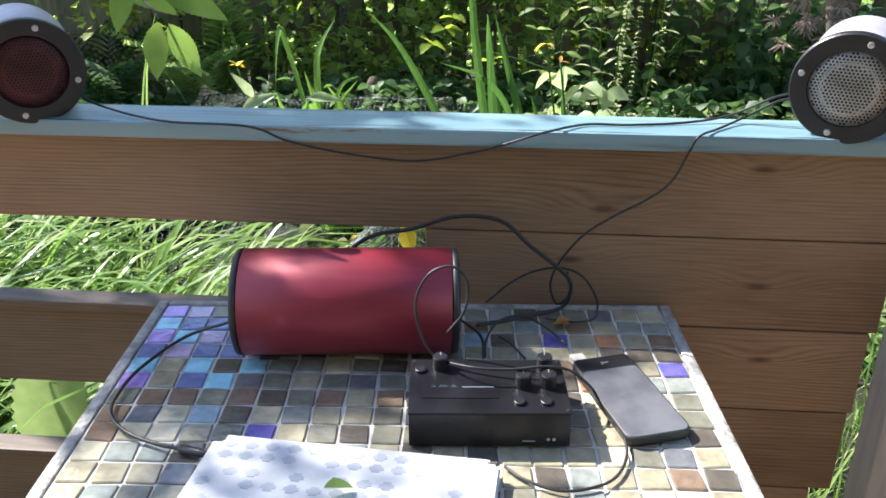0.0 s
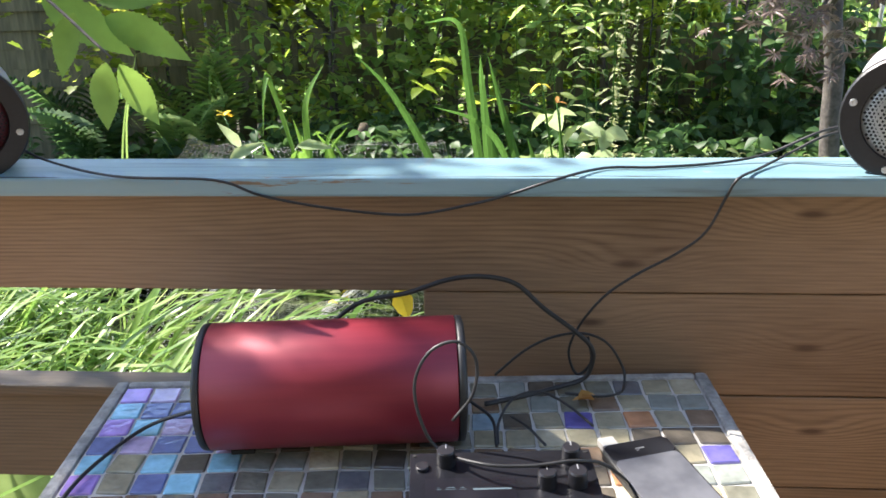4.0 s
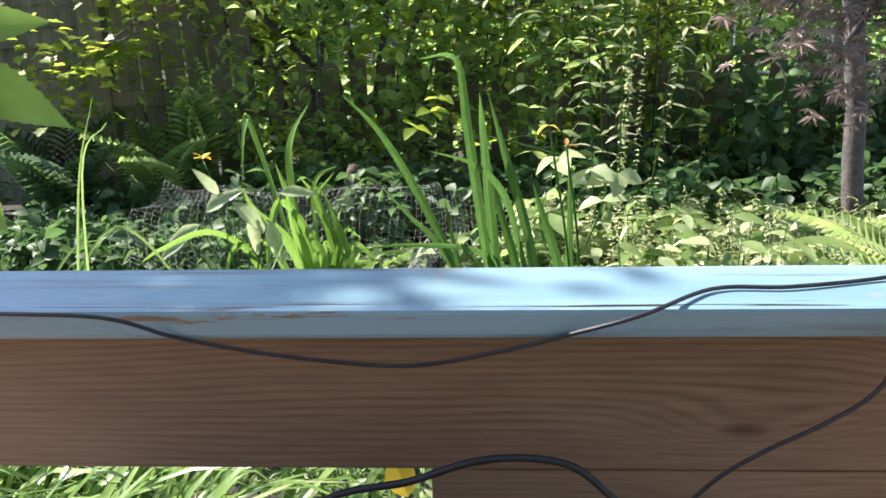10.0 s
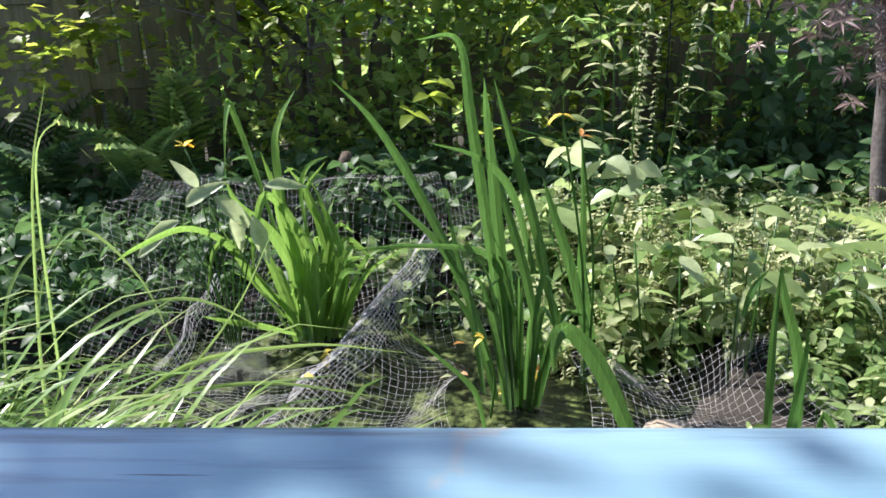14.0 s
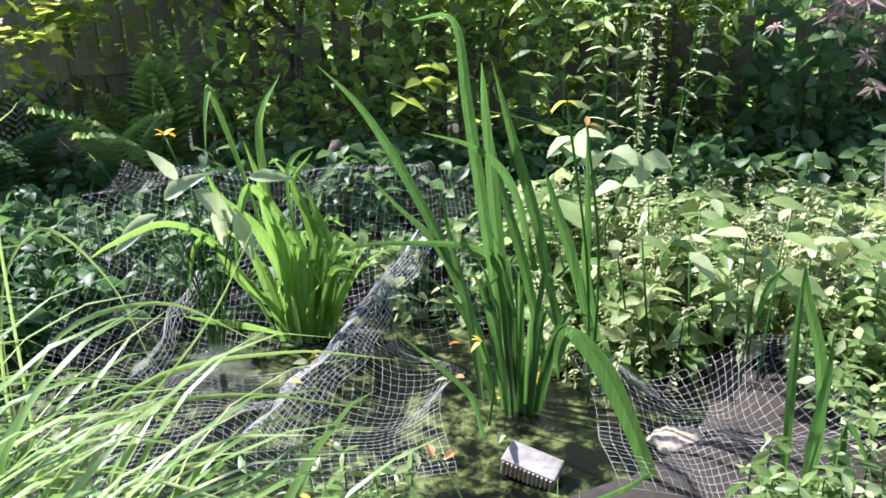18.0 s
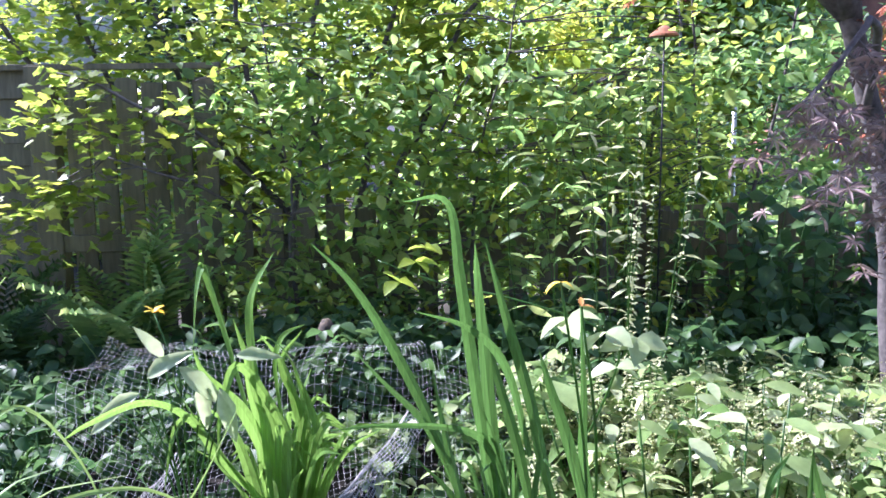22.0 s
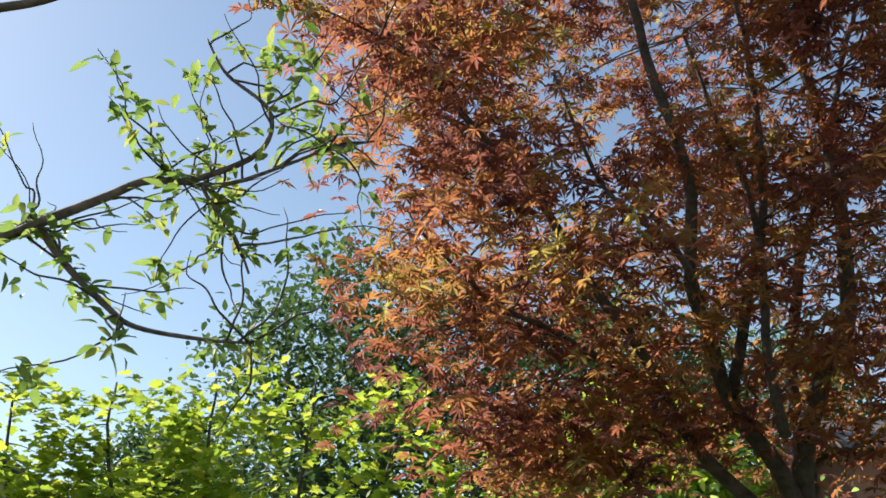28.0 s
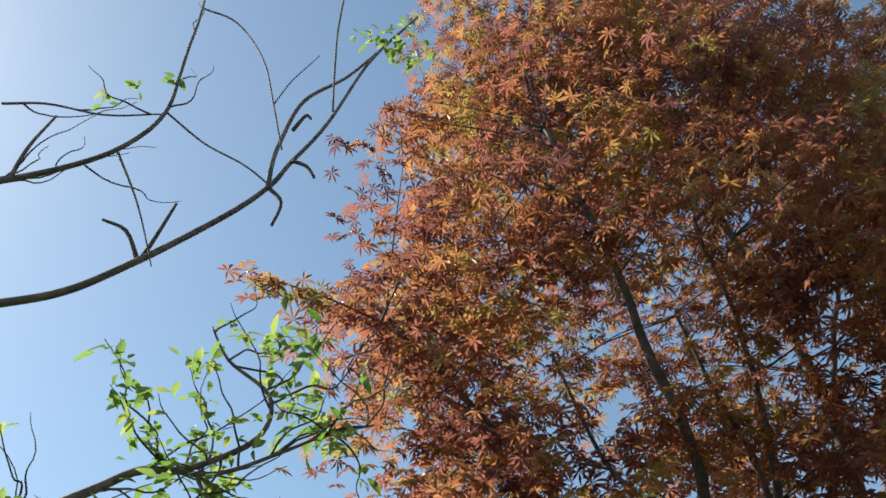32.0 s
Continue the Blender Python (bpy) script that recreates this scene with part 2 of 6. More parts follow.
def frames(pos, forward, up, size):
    """(N,4,4) matrices whose x axis is forward and whose z axis is near up."""
    pos, f, u = (np.asarray(a, float) for a in (pos, forward, up))
    f = f / np.linalg.norm(f, axis=1, keepdims=True)
    s = np.cross(u, f)
    s /= np.linalg.norm(s, axis=1, keepdims=True) + 1e-9
    u = np.cross(f, s)
    M = np.zeros((len(pos), 4, 4))
    sz = np.broadcast_to(np.asarray(size, float).reshape(-1, 1), (len(pos), 1))
    M[:, :3, 0], M[:, :3, 1], M[:, :3, 2], M[:, :3, 3], M[:, 3, 3] = f * sz, s * sz, u * sz, pos, 1
    return M


def oval_leaf(width=0.5, droop=0.15, fold=0.12):
    """A leaf 1 long: folded along its midrib, bent down at its tip."""
    V, Fc = [], []
    rows = [(0.0, 0.03), (0.15, 0.55), (0.4, 1.0), (0.7, 0.72), (0.88, 0.36), (1.0, 0.02)]
    for x, w in rows:
        z = -droop * x * x
        h = w * width / 2
        V += [(x, -h, z + fold * h * 2), (x, 0, z), (x, h, z + fold * h * 2)]
    for i in range(len(rows) - 1):
        a = i * 3
        Fc += [(a, a + 3, a + 4, a + 1), (a + 1, a + 4, a + 5, a + 2)]
    return V, Fc


def lobed_leaf():
    """A broad leaf 1 long with five blunt lobes."""
    rim = [(0.02, 0.0), (-0.06, 0.24), (0.14, 0.46), (0.26, 0.30), (0.52, 0.48), (0.62, 0.22), (1.0, 0.0), (0.62, -0.22), (0.52, -0.48), (0.26, -0.30), (0.14, -0.46), (-0.06, -0.24)]
    V = [(0.4, 0, -0.04)] + [(x, y, 0.10 * abs(y) - 0.16 * x * x) for x, y in rim]
    return V, [(0, i + 1, (i + 1) % 12 + 1) for i in range(12)]


def palmate_leaf(lobes=7, slim=0.085):
    """A cut maple leaf about 1 across."""
    V, Fc = [(0, 0, 0)], []
    for i in range(lobes):
        a = radians(-125 + 250 * i / (lobes - 1))
        ln = 0.62 * (1 - 0.45 * abs(i - (lobes - 1) / 2) / ((lobes - 1) / 2)) + 0.1
        d, s = Vector((math.cos(a), math.sin(a), 0)), Vector((-math.sin(a), math.cos(a), 0))
        b = len(V)
        mid, tip = d * ln * 0.5, d * ln
        V += [tuple(mid - s * slim + Vector((0, 0, 0.03))), tuple(tip + Vector((0, 0, -0.12))), tuple(mid + s * slim + Vector((0, 0, 0.03)))]
        Fc += [(0, b, b + 1), (0, b + 1, b + 2)]
    return V, Fc


def blade(bend=0.6, width=0.05, segs=7, fold=0.3, start=0.0):
    """A grass or iris blade 1 long that rises along z and bends towards x."""
    V, Fc = [], []
    x = z = 0.0
    for i in range(segs + 1):
        u = i / segs
        w = width / 2 * (1 - u ** 2.2) * (0.75 + 0.6 * u * (1 - u)) + 0.0008
        V += [(x - fold * w, -w, z), (x, 0, z), (x - fold * w, w, z)]
        a = start + bend * u ** 1.6 * 2.2
        x += math.sin(a) / segs
        z += math.cos(a) / segs
    for i in range(segs):
        a = i * 3
        Fc += [(a, a + 1, a + 4, a + 3), (a + 1, a + 2, a + 5, a + 4)]
    return V, Fc


def fern_frond(pairs=22):
    V, Fc = [], []
    for i in range(pairs):
        u = (i + 0.5) / pairs
        x, z = u, 0.22 * math.sin(u * 2.4) - 0.25 * u * u
        ln = 0.24 * math.sin(math.pi * min(1, 0.18 + u * 0.82)) + 0.01
        for s in (-1, 1):
            b = len(V)
            V += [(x - 0.016, 0, z), (x + 0.03 + ln * 0.25, s * ln * 0.55, z + 0.01), (x + ln * 0.42, s * ln, z - 0.03), (x + 0.016, 0, z)]
            Fc.append((b, b + 1, b + 2, b + 3) if s > 0 else (b, b + 3, b + 2, b + 1))
    k = len(V)
    V += [(0, -0.006, 0), (0, 0.006, 0), (1, 0, -0.1)]
    Fc.append((k, k + 1, k + 2))
    return V, Fc


def turned(n, rnd=None, tilt=0.6):
    """n random headings with a tilt: forward and up."""
    a = rng.uniform(0, 2 * math.pi, n)
    t = rng.normal(0, tilt, n)
    f = np.stack([np.cos(a) * np.cos(t), np.sin(a) * np.cos(t), np.sin(t)], 1)
    u = np.stack([rng.normal(0, 0.45, n), rng.normal(0, 0.45, n), np.ones(n)], 1)
    return f, u


def ball(n, centre, radii, hollow=0.35):
    """n places in an ellipsoid, more of them near its skin."""
    d = rng.normal(size=(n, 3))
    d /= np.linalg.norm(d, axis=1, keepdims=True)
    r = rng.uniform(hollow ** 3, 1, n) ** (1 / 3)
    return np.asarray(centre) + d * r[:, None] * np.asarray(radii)


def merge(*meshes):
    """Joins templates' meshes into one list of (vertices, faces)."""
    V, Fc = [], []
    for v, f in meshes:
        b = len(V)
        V += list(v)
        Fc += [tuple(i + b for i in g) for g in f]
    return V, Fc



def grained(name, dark, light, knots=((0.202, 0.726), (0.362, 0.775), (0.375, 0.640), (0.392, 0.548), (0.17, 0.665))):
    """Sawn softwood along x: growth lines that bend round knots, fine grain, stains."""
    m, t, n, l, p = nodes_of(name)

    def calc(op, a, b=None, c=None):
        k = n.new("ShaderNodeMath")
        k.operation = op
        for i, v in enumerate((a, b, c)):
            if v is None:
                continue
            if isinstance(v, (int, float)):
                k.inputs[i].default_value = v
            else:
                l.new(v, k.inputs[i])
        return k.outputs[0]

    def cloud(stretch, scale, detail, rough=0.5):
        mp = n.new("ShaderNodeMapping")
        mp.inputs["Scale"].default_value = stretch
        l.new(shifted, mp.inputs[0])
        k = n.new("ShaderNodeTexNoise")
        k.inputs["Scale"].default_value, k.inputs["Detail"].default_value, k.inputs["Roughness"].default_value = scale, detail, rough
        l.new(mp.outputs[0], k.inputs["Vector"])
        return k.outputs[0]

    co, info = n.new("ShaderNodeTexCoord"), n.new("ShaderNodeObjectInfo")
    off = n.new("ShaderNodeVectorMath")
    cmb = n.new("ShaderNodeCombineXYZ")
    rnd = calc("MULTIPLY", info.outputs["Random"], 17.0)
    l.new(rnd, cmb.inputs[0])
    l.new(rnd, cmb.inputs[2])
    l.new(co.outputs["Object"], off.inputs[0])
    l.new(cmb.outputs[0], off.inputs[1])
    shifted = off.outputs[0]
    sep = n.new("ShaderNodeSeparateXYZ")
    l.new(co.outputs["Object"], sep.inputs[0])
    field = calc("MULTIPLY_ADD", cloud((0.22, 1, 1), 7.0, 3.0), 0.05, sep.outputs[2])
    dark_knot = None
    for kx, kz in knots:
        dx = calc("MULTIPLY", calc("SUBTRACT", sep.outputs[0], kx), 0.30)
        dz = calc("SUBTRACT", sep.outputs[2], kz)
        d = calc("SQRT", calc("ADD", calc("MULTIPLY", dx, dx), calc("MULTIPLY", dz, dz)))
        swell = calc("POWER", 2.718, calc("MULTIPLY", calc("MULTIPLY", d, d), -2600.0))
        field = calc("MULTIPLY_ADD", swell, 0.020, field)
        hole = n.new("ShaderNodeMapRange")
        hole.inputs["From Min"].default_value, hole.inputs["From Max"].default_value = 0.0015, 0.0055
        hole.inputs["To Min"].default_value, hole.inputs["To Max"].default_value = 1.0, 0.0
        l.new(d, hole.inputs[0])
        dark_knot = hole.outputs[0] if dark_knot is None else calc("MAXIMUM", dark_knot, hole.outputs[0])
    lines = calc("SINE", calc("MULTIPLY", field, 1350.0))
    lines = calc("POWER", calc("MULTIPLY_ADD", lines, 0.5, 0.5), 2.2)
    fade = n.new("ShaderNodeMapRange")
    fade.inputs["From Min"].default_value, fade.inputs["From Max"].default_value = 0.38, 0.66
    fade.inputs["To Min"].default_value, fade.inputs["To Max"].default_value = 0.01, 0.17
    l.new(cloud((0.3, 1, 1), 6.0, 3.0), fade.inputs[0])
    lines = calc("MULTIPLY", lines, fade.outputs[0])
    fine = cloud((0.04, 1, 1), 420.0, 4.0)
    tone = calc("MULTIPLY_ADD", fine, 0.34, calc("MULTIPLY", cloud((0.5, 1, 1), 4.5, 5.0), 0.62))
    tone = calc("SUBTRACT", tone, lines)
    r = ramp(n, [(0.22, dark), (0.42, tuple((a + b) / 2 for a, b in zip(dark, light))), (0.58, light)])
    l.new(tone, r.inputs[0])
    mx = n.new("ShaderNodeMix")
    mx.data_type = "RGBA"
    mx.inputs["B"].default_value = (0.05, 0.022, 0.012, 1)
    l.new(calc("MULTIPLY", dark_knot, 0.8), mx.inputs["Factor"])
    l.new(r.outputs[0], mx.inputs["A"])
    l.new(mx.outputs["Result"], p.inputs["Base Color"])
    p.inputs["Roughness"].default_value = 0.6
    bp = n.new("ShaderNodeBump")
    bp.inputs["Strength"].default_value, bp.inputs["Distance"].default_value = 0.25, 0.004
    l.new(tone, bp.inputs["Height"])
    l.new(bp.outputs[0], p.inputs["Normal"])
    return m


def worn_paint(name, a, b, bare):
    """Blue paint, rubbed through to bare wood in flakes."""
    m, t, n, l, p = nodes_of(name)
    co = n.new("ShaderNodeTexCoord")
    mp = n.new("ShaderNodeMapping")
    mp.inputs["Scale"].default_value = (0.14, 1.4, 1.4)
    l.new(co.outputs["Object"], mp.inputs[0])
    big, chip = n.new("ShaderNodeTexNoise"), n.new("ShaderNodeTexNoise")
    big.inputs["Scale"].default_value, big.inputs["Detail"].default_value = 14, 6
    chip.inputs["Scale"].default_value, chip.inputs["Detail"].default_value, chip.inputs["Roughness"].default_value = 32, 7, 0.65
    l.new(mp.outputs[0], big.inputs["Vector"])
    l.new(mp.outputs[0], chip.inputs["Vector"])
    r = ramp(n, [(0.3, a), (0.7, b)])
    l.new(big.outputs[0], r.inputs[0])
    cut = ramp(n, [(0.672, (0, 0, 0)), (0.69, (1, 1, 1))])
    l.new(chip.outputs[0], cut.inputs[0])
    mx = n.new("ShaderNodeMix")
    mx.data_type = "RGBA"
    mx.inputs["B"].default_value = (*bare, 1)
    l.new(cut.outputs[0], mx.inputs["Factor"])
    sm = n.new("ShaderNodeMapping")
    sm.inputs["Scale"].default_value = (0.10, 2.0, 2.0)
    l.new(co.outputs["Object"], sm.inputs[0])
    streak = n.new("ShaderNodeTexNoise")
    streak.inputs["Scale"].default_value, streak.inputs["Detail"].default_value, streak.inputs["Roughness"].default_value = 30, 6, 0.6
    l.new(sm.outputs[0], streak.inputs["Vector"])
    sr = ramp(n, [(0.56, (0, 0, 0)), (0.70, (0.75, 0.75, 0.75))])
    l.new(streak.outputs[0], sr.inputs[0])
    dirt = n.new("ShaderNodeMix")
    dirt.data_type = "RGBA"
    dirt.inputs["B"].default_value = (0.06, 0.075, 0.085, 1)
    l.new(sr.outputs[0], dirt.inputs["Factor"])
    l.new(r.outputs[0], dirt.inputs["A"])
    rust = n.new("ShaderNodeTexNoise")
    rust.inputs["Scale"].default_value, rust.inputs["Detail"].default_value = 17, 4
    l.new(co.outputs["Object"], rust.inputs["Vector"])
    rr = ramp(n, [(0.66, (0, 0, 0)), (0.74, (0.7, 0.7, 0.7))])
    l.new(rust.outputs[0], rr.inputs[0])
    stain = n.new("ShaderNodeMix")
    stain.data_type = "RGBA"
    stain.inputs["B"].default_value = (0.42, 0.27, 0.14, 1)
    l.new(rr.outputs[0], stain.inputs["Factor"])
    l.new(dirt.outputs["Result"], stain.inputs["A"])
    l.new(stain.outputs["Result"], mx.inputs["A"])
    # thin black splits where the paint has lifted along the front edge
    em = n.new("ShaderNodeMapping")
    em.inputs["Scale"].default_value = (7.0, 300.0, 300.0)
    l.new(co.outputs["Object"], em.inputs[0])
    split = n.new("ShaderNodeTexNoise")
    split.inputs["Scale"].default_value, split.inputs["Detail"].default_value = 1.0, 5
    l.new(em.outputs[0], split.inputs["Vector"])
    xyz = n.new("ShaderNodeSeparateXYZ")
    l.new(co.outputs["Object"], xyz.inputs[0])
    band = n.new("ShaderNodeMapRange")
    band.inputs["From Min"].default_value, band.inputs["From Max"].default_value = -0.01, 0.01
    l.new(xyz.outputs["Y"], band.inputs[0])
    near = ramp(n, [(0.18, (0, 0, 0)), (0.32, (0.17, 0.17, 0.17)), (0.55, (0.09, 0.09, 0.09)), (0.9, (0, 0, 0))])
    l.new(band.outputs[0], near.inputs[0])
    worn = n.new("ShaderNodeMath")
    worn.operation = "ADD"
    l.new(split.outputs[0], worn.inputs[0])
    l.new(near.outputs[0], worn.inputs[1])
    sharp = ramp(n, [(0.70, (0, 0, 0)), (0.735, (1, 1, 1))])
    l.new(worn.outputs[0], sharp.inputs[0])
    last = n.new("ShaderNodeMix")
    last.data_type = "RGBA"
    last.inputs["B"].default_value = (0.02, 0.018, 0.016, 1)
    l.new(sharp.outputs[0], last.inputs["Factor"])
    l.new(mx.outputs["Result"], last.inputs["A"])
    l.new(last.outputs["Result"], p.inputs["Base Color"])
    p.inputs["Roughness"].default_value, p.inputs["Specular IOR Level"].default_value = 0.34, 0.7
    bp = n.new("ShaderNodeBump")
    bp.inputs["Strength"].default_value, bp.inputs["Distance"].default_value = 0.35, 0.003
    l.new(chip.outputs[0], bp.inputs["Height"])
    l.new(bp.outputs[0], p.inputs["Normal"])
    return m


M_BOARD = grained("softwood_board", (0.115, 0.066, 0.036), (0.315, 0.205, 0.125))
# darker wood tone for the long lower boards and ledges on the left
M_DARKBOARD = grained("dark_board", (0.065, 0.05, 0.034), (0.15, 0.115, 0.078))
M_CAP = worn_paint("worn_blue_paint", (0.138, 0.252, 0.30), (0.222, 0.352, 0.40), (0.20, 0.14, 0.09))
M_GREYWOOD = surface("grey_wood", (0.16, 0.15, 0.13), (0.34, 0.33, 0.30), 0.8, scale=6, stretch=(1, 1, 0.15), bump=0.3)
M_BRICK = surface("house_brick", (0.20, 0.09, 0.06), (0.34, 0.17, 0.11), 0.85, scale=3, bump=0.3)
M_SLATE = surface("roof_slate", (0.05, 0.05, 0.055), (0.11, 0.11, 0.12), 0.7, scale=3)
M_PALEWALL = surface("pale_wall", (0.42, 0.40, 0.36), (0.62, 0.60, 0.55), 0.8, scale=3)
M_STEEL = surface("galvanised_tube", (0.45, 0.46, 0.47), (0.62, 0.63, 0.64), 0.4, metal=0.7, scale=20, bump=0.05)
M_STONE = surface("pond_stone", (0.22, 0.18, 0.12), (0.42, 0.35, 0.25), 0.85, scale=9, bump=0.6)
M_NET = surface("net_cord", (0.34, 0.34, 0.32), (0.56, 0.56, 0.52), 0.6, bump=0)

# ---- ground and pond ----


def lie(x, y):
    """The height of the garden's ground."""
    d = math.hypot((x + 0.3) / 1.05, (y - 2.1) / 0.55)
    z = 0.03 * noise.noise((x * 1.3, y * 1.3, 0)) if abs(x) < 8 and y < 8 else 0
    return z - 0.26 * max(0, min(1, (1.15 - d) / 0.35))


def ground_mesh():
    xs = sorted(set([-60, -30, -15, -8, -5] + [round(-3 + 0.1 * i, 2) for i in range(61)] + [5, 8, 15, 30, 60]))
    ys = sorted(set([-30, -12, -6, -3, -1] + [round(0.1 * i, 2) for i in range(45)] + [5, 6, 8, 12, 20, 40, 90]))
    V = [(x, y, lie(x, y)) for y in ys for x in xs]
    k = len(xs)
    Fc = [(j * k + i, j * k + i + 1, (j + 1) * k + i + 1, (j + 1) * k + i) for j in range(len(ys) - 1) for i in range(k - 1)]
    return mesh_from("ground", V, Fc, M_SOIL, True)


tagged(part("ground", ground_mesh(), None), "dark damp garden soil round the pond", "ground", kind="structure")

m, t_, n, l, p = nodes_of("pond_water")
p.inputs["Roughness"].default_value, p.inputs["IOR"].default_value = 0.06, 1.33
_nz = n.new("ShaderNodeTexNoise")
l.new(n.new("ShaderNodeTexCoord").outputs["Object"], _nz.inputs["Vector"])
_nz.inputs["Scale"].default_value, _nz.inputs["Detail"].default_value, _nz.inputs["Roughness"].default_value = 11, 8, 0.72
_r = ramp(n, [(0.47, (0.003, 0.004, 0.003)), (0.54, (0.02, 0.028, 0.008)), (0.60, (0.07, 0.095, 0.022)), (0.68, (0.16, 0.19, 0.06))])
l.new(_nz.outputs[0], _r.inputs[0])
l.new(_r.outputs[0], p.inputs["Base Color"])
_rr = ramp(n, [(0.45, (0.05,) * 3), (0.6, (0.6,) * 3)])
l.new(_nz.outputs[0], _rr.inputs[0])
l.new(_rr.outputs[0], p.inputs["Roughness"])
_b = n.new("ShaderNodeBump")
_b.inputs["Strength"].default_value, _b.inputs["Distance"].default_value = 0.5, 0.01
l.new(_nz.outputs[0], _b.inputs["Height"])
l.new(_b.outputs[0], p.inputs["Normal"])
M_WATER = m
V = [(-0.3 + 1.2 * math.cos(a) * (1 + 0.06 * math.sin(3 * a)), 2.1 + 0.64 * math.sin(a) * (1 + 0.05 * math.cos(2 * a)), -0.05)
     for a in [2 * math.pi * i / 60 for i in range(60)]]
tagged(part("water", mesh_from("water", V, [tuple(range(60))], M_WATER), None), "dark pond water flecked with green algae", "pond", kind="structure")

# ---- the decking and its balustrade ----
deck = thing("deck", "brown timber decking under the table", "deck", (0, -1.2, 0.28), kind="structure")
for i in range(17):
    ob = part("plank", box(-2.0, 2.0, -0.062, 0.062, -0.028, 0.0, 0.003), M_BOARD, deck)
    ob.location = (0, -1.06 + i * 0.131, 0)
part("joist", box(-2.0, 2.0, -1.1, -1.05, -0.28, -0.029), M_BOARD, deck)
part("joist", box(-2.0, 2.0, 1.05, 1.10, -0.28, -0.029), M_BOARD, deck)

rail = thing("balustrade", "brown timber balustrade with a worn blue-painted cap rail", "balustrade", (0, 0.0069, 0.283))
rail.rotation_euler = (0, 0, math.atan(-0.0733))
bm = box(-1.6, 1.6, -0.007, 0.0623, 0.7986, 0.8164, 0.003)
part("cap_rail", bm, M_CAP, rail, "light blue painted cap board, chipped to bare wood")
part("board", box(-1.6, 1.6, 0.019, 0.041, 0.697, 0.798, 0.002), M_BOARD, rail)
for x0, x1, z0, z1 in ((0.011, 0.513, 0.5875, 0.6955), (0.010, 0.506, 0.4815, 0.586), (0.010, 0.502, 0.371, 0.480),
                       (-1.6, -0.02, 0.475, 0.578), (-1.6, -0.02, 0.24, 0.360), (0.010, 0.478, 0.245, 0.3695), (0.60, 1.6, 0.5875, 0.6955)):
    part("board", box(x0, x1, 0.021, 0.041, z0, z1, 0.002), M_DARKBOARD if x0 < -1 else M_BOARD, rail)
for z in (0.579, 0.361):
    part("ledge", box(-1.6, -0.02, 0.012, 0.045, z, z + 0.0125, 0.003), M_DARKBOARD, rail, "dark ledge along the lower board")
for x in (-1.5, 0.515, 1.5):
    part("post", box(x, x + 0.075, -0.035 if x == 0.515 else 0.042, 0.015 if x == 0.515 else 0.062, 0.0, 0.69 if x == 0.515 else 0.798, 0.003), M_GREYWOOD, rail, "grey weathered post")
part("post", box(0.02, 0.09, 0.042, 0.062, 0.0, 0.798, 0.003), M_GREYWOOD, rail, "grey weathered post")

# unseen wall, added to keep skylight off the rail's front
wall = thing("wall_south", "plain timber wall added unseen behind the decking to cut skylight", "wall", (0, -2.45, 0.28), kind="structure")
for i in range(32):
    part("board", box(-3.2, 3.2, -0.02, 0.0, 0.0, 0.118, 0.003), M_FENCE, wall).location = (0, 0.002 * (i % 2), i * 0.121)
part("frame", box(-3.2, 3.2, -0.12, -0.021, -0.28, 3.9), M_BOARD, wall)

# ---- fence ----
fence = thing("picket_fence", "weathered green-brown timber picket fence in the shade", "fence", (0, 4.0, 0))
for i in range(34):
    x = -0.95 + i * 0.145
    top = 0.80 - 0.018 * x + 0.02 * math.sin(i * 2.3)
    if i < 1:
        top = 1.37
    bm = box(x, x + 0.088, -0.018, 0.0, 0.03, top, 0.004)
    ob = part("picket", bm, M_FENCE, fence)
    ob.rotation_euler = (0, radians(0.8 * math.sin(i * 3.1)), 0)
part("rail", box(-0.95, 4.1, 0.001, 0.035, 0.52, 0.60, 0.004), M_FENCE, fence)
part("rail", box(-0.95, 4.1, 0.001, 0.035, 0.10, 0.18, 0.004), M_FENCE, fence)
for x in (2.02, 3.9):
    part("post", box(x, x + 0.10, 0.036, 0.12, -0.1, 0.84, 0.006), M_FENCE, fence)

panel = thing("fence_panel", "tall weathered lapped timber fence panel in the shade", "fence", (0, 4.05, 0))
for i in range(13):
    ob = part("slat", box(-4.0, -1.72, -0.012, 0.0, 0.0, 0.125, 0.002), M_FENCE, panel)
    ob.location = (0, 0.0, 0.08 + i * 0.103)
    ob.rotation_euler = (radians(-6), 0, radians(0.2 * math.sin(i * 5.0)))
for i in range(6):
    x = -1.56 + i * 0.118
    part("board", box(x, x + 0.10, -0.022, -0.004, 0.02, 1.39 + 0.015 * math.sin(i * 4), 0.003), M_FENCE, panel)
part("rail", box(-1.60, -0.86, -0.05, -0.023, 0.60, 0.68, 0.004), M_FENCE, panel)
part("rail", box(-1.60, -0.86, -0.05, -0.023, 0.06, 0.14, 0.004), M_FENCE, panel)
part("post", box(-1.715, -1.60, -0.06, 0.04, -0.1, 1.46, 0.006), M_FENCE, panel)
part("capping", box(-4.0, -0.84, -0.03, 0.02, 1.442, 1.47, 0.004), M_FENCE, panel)

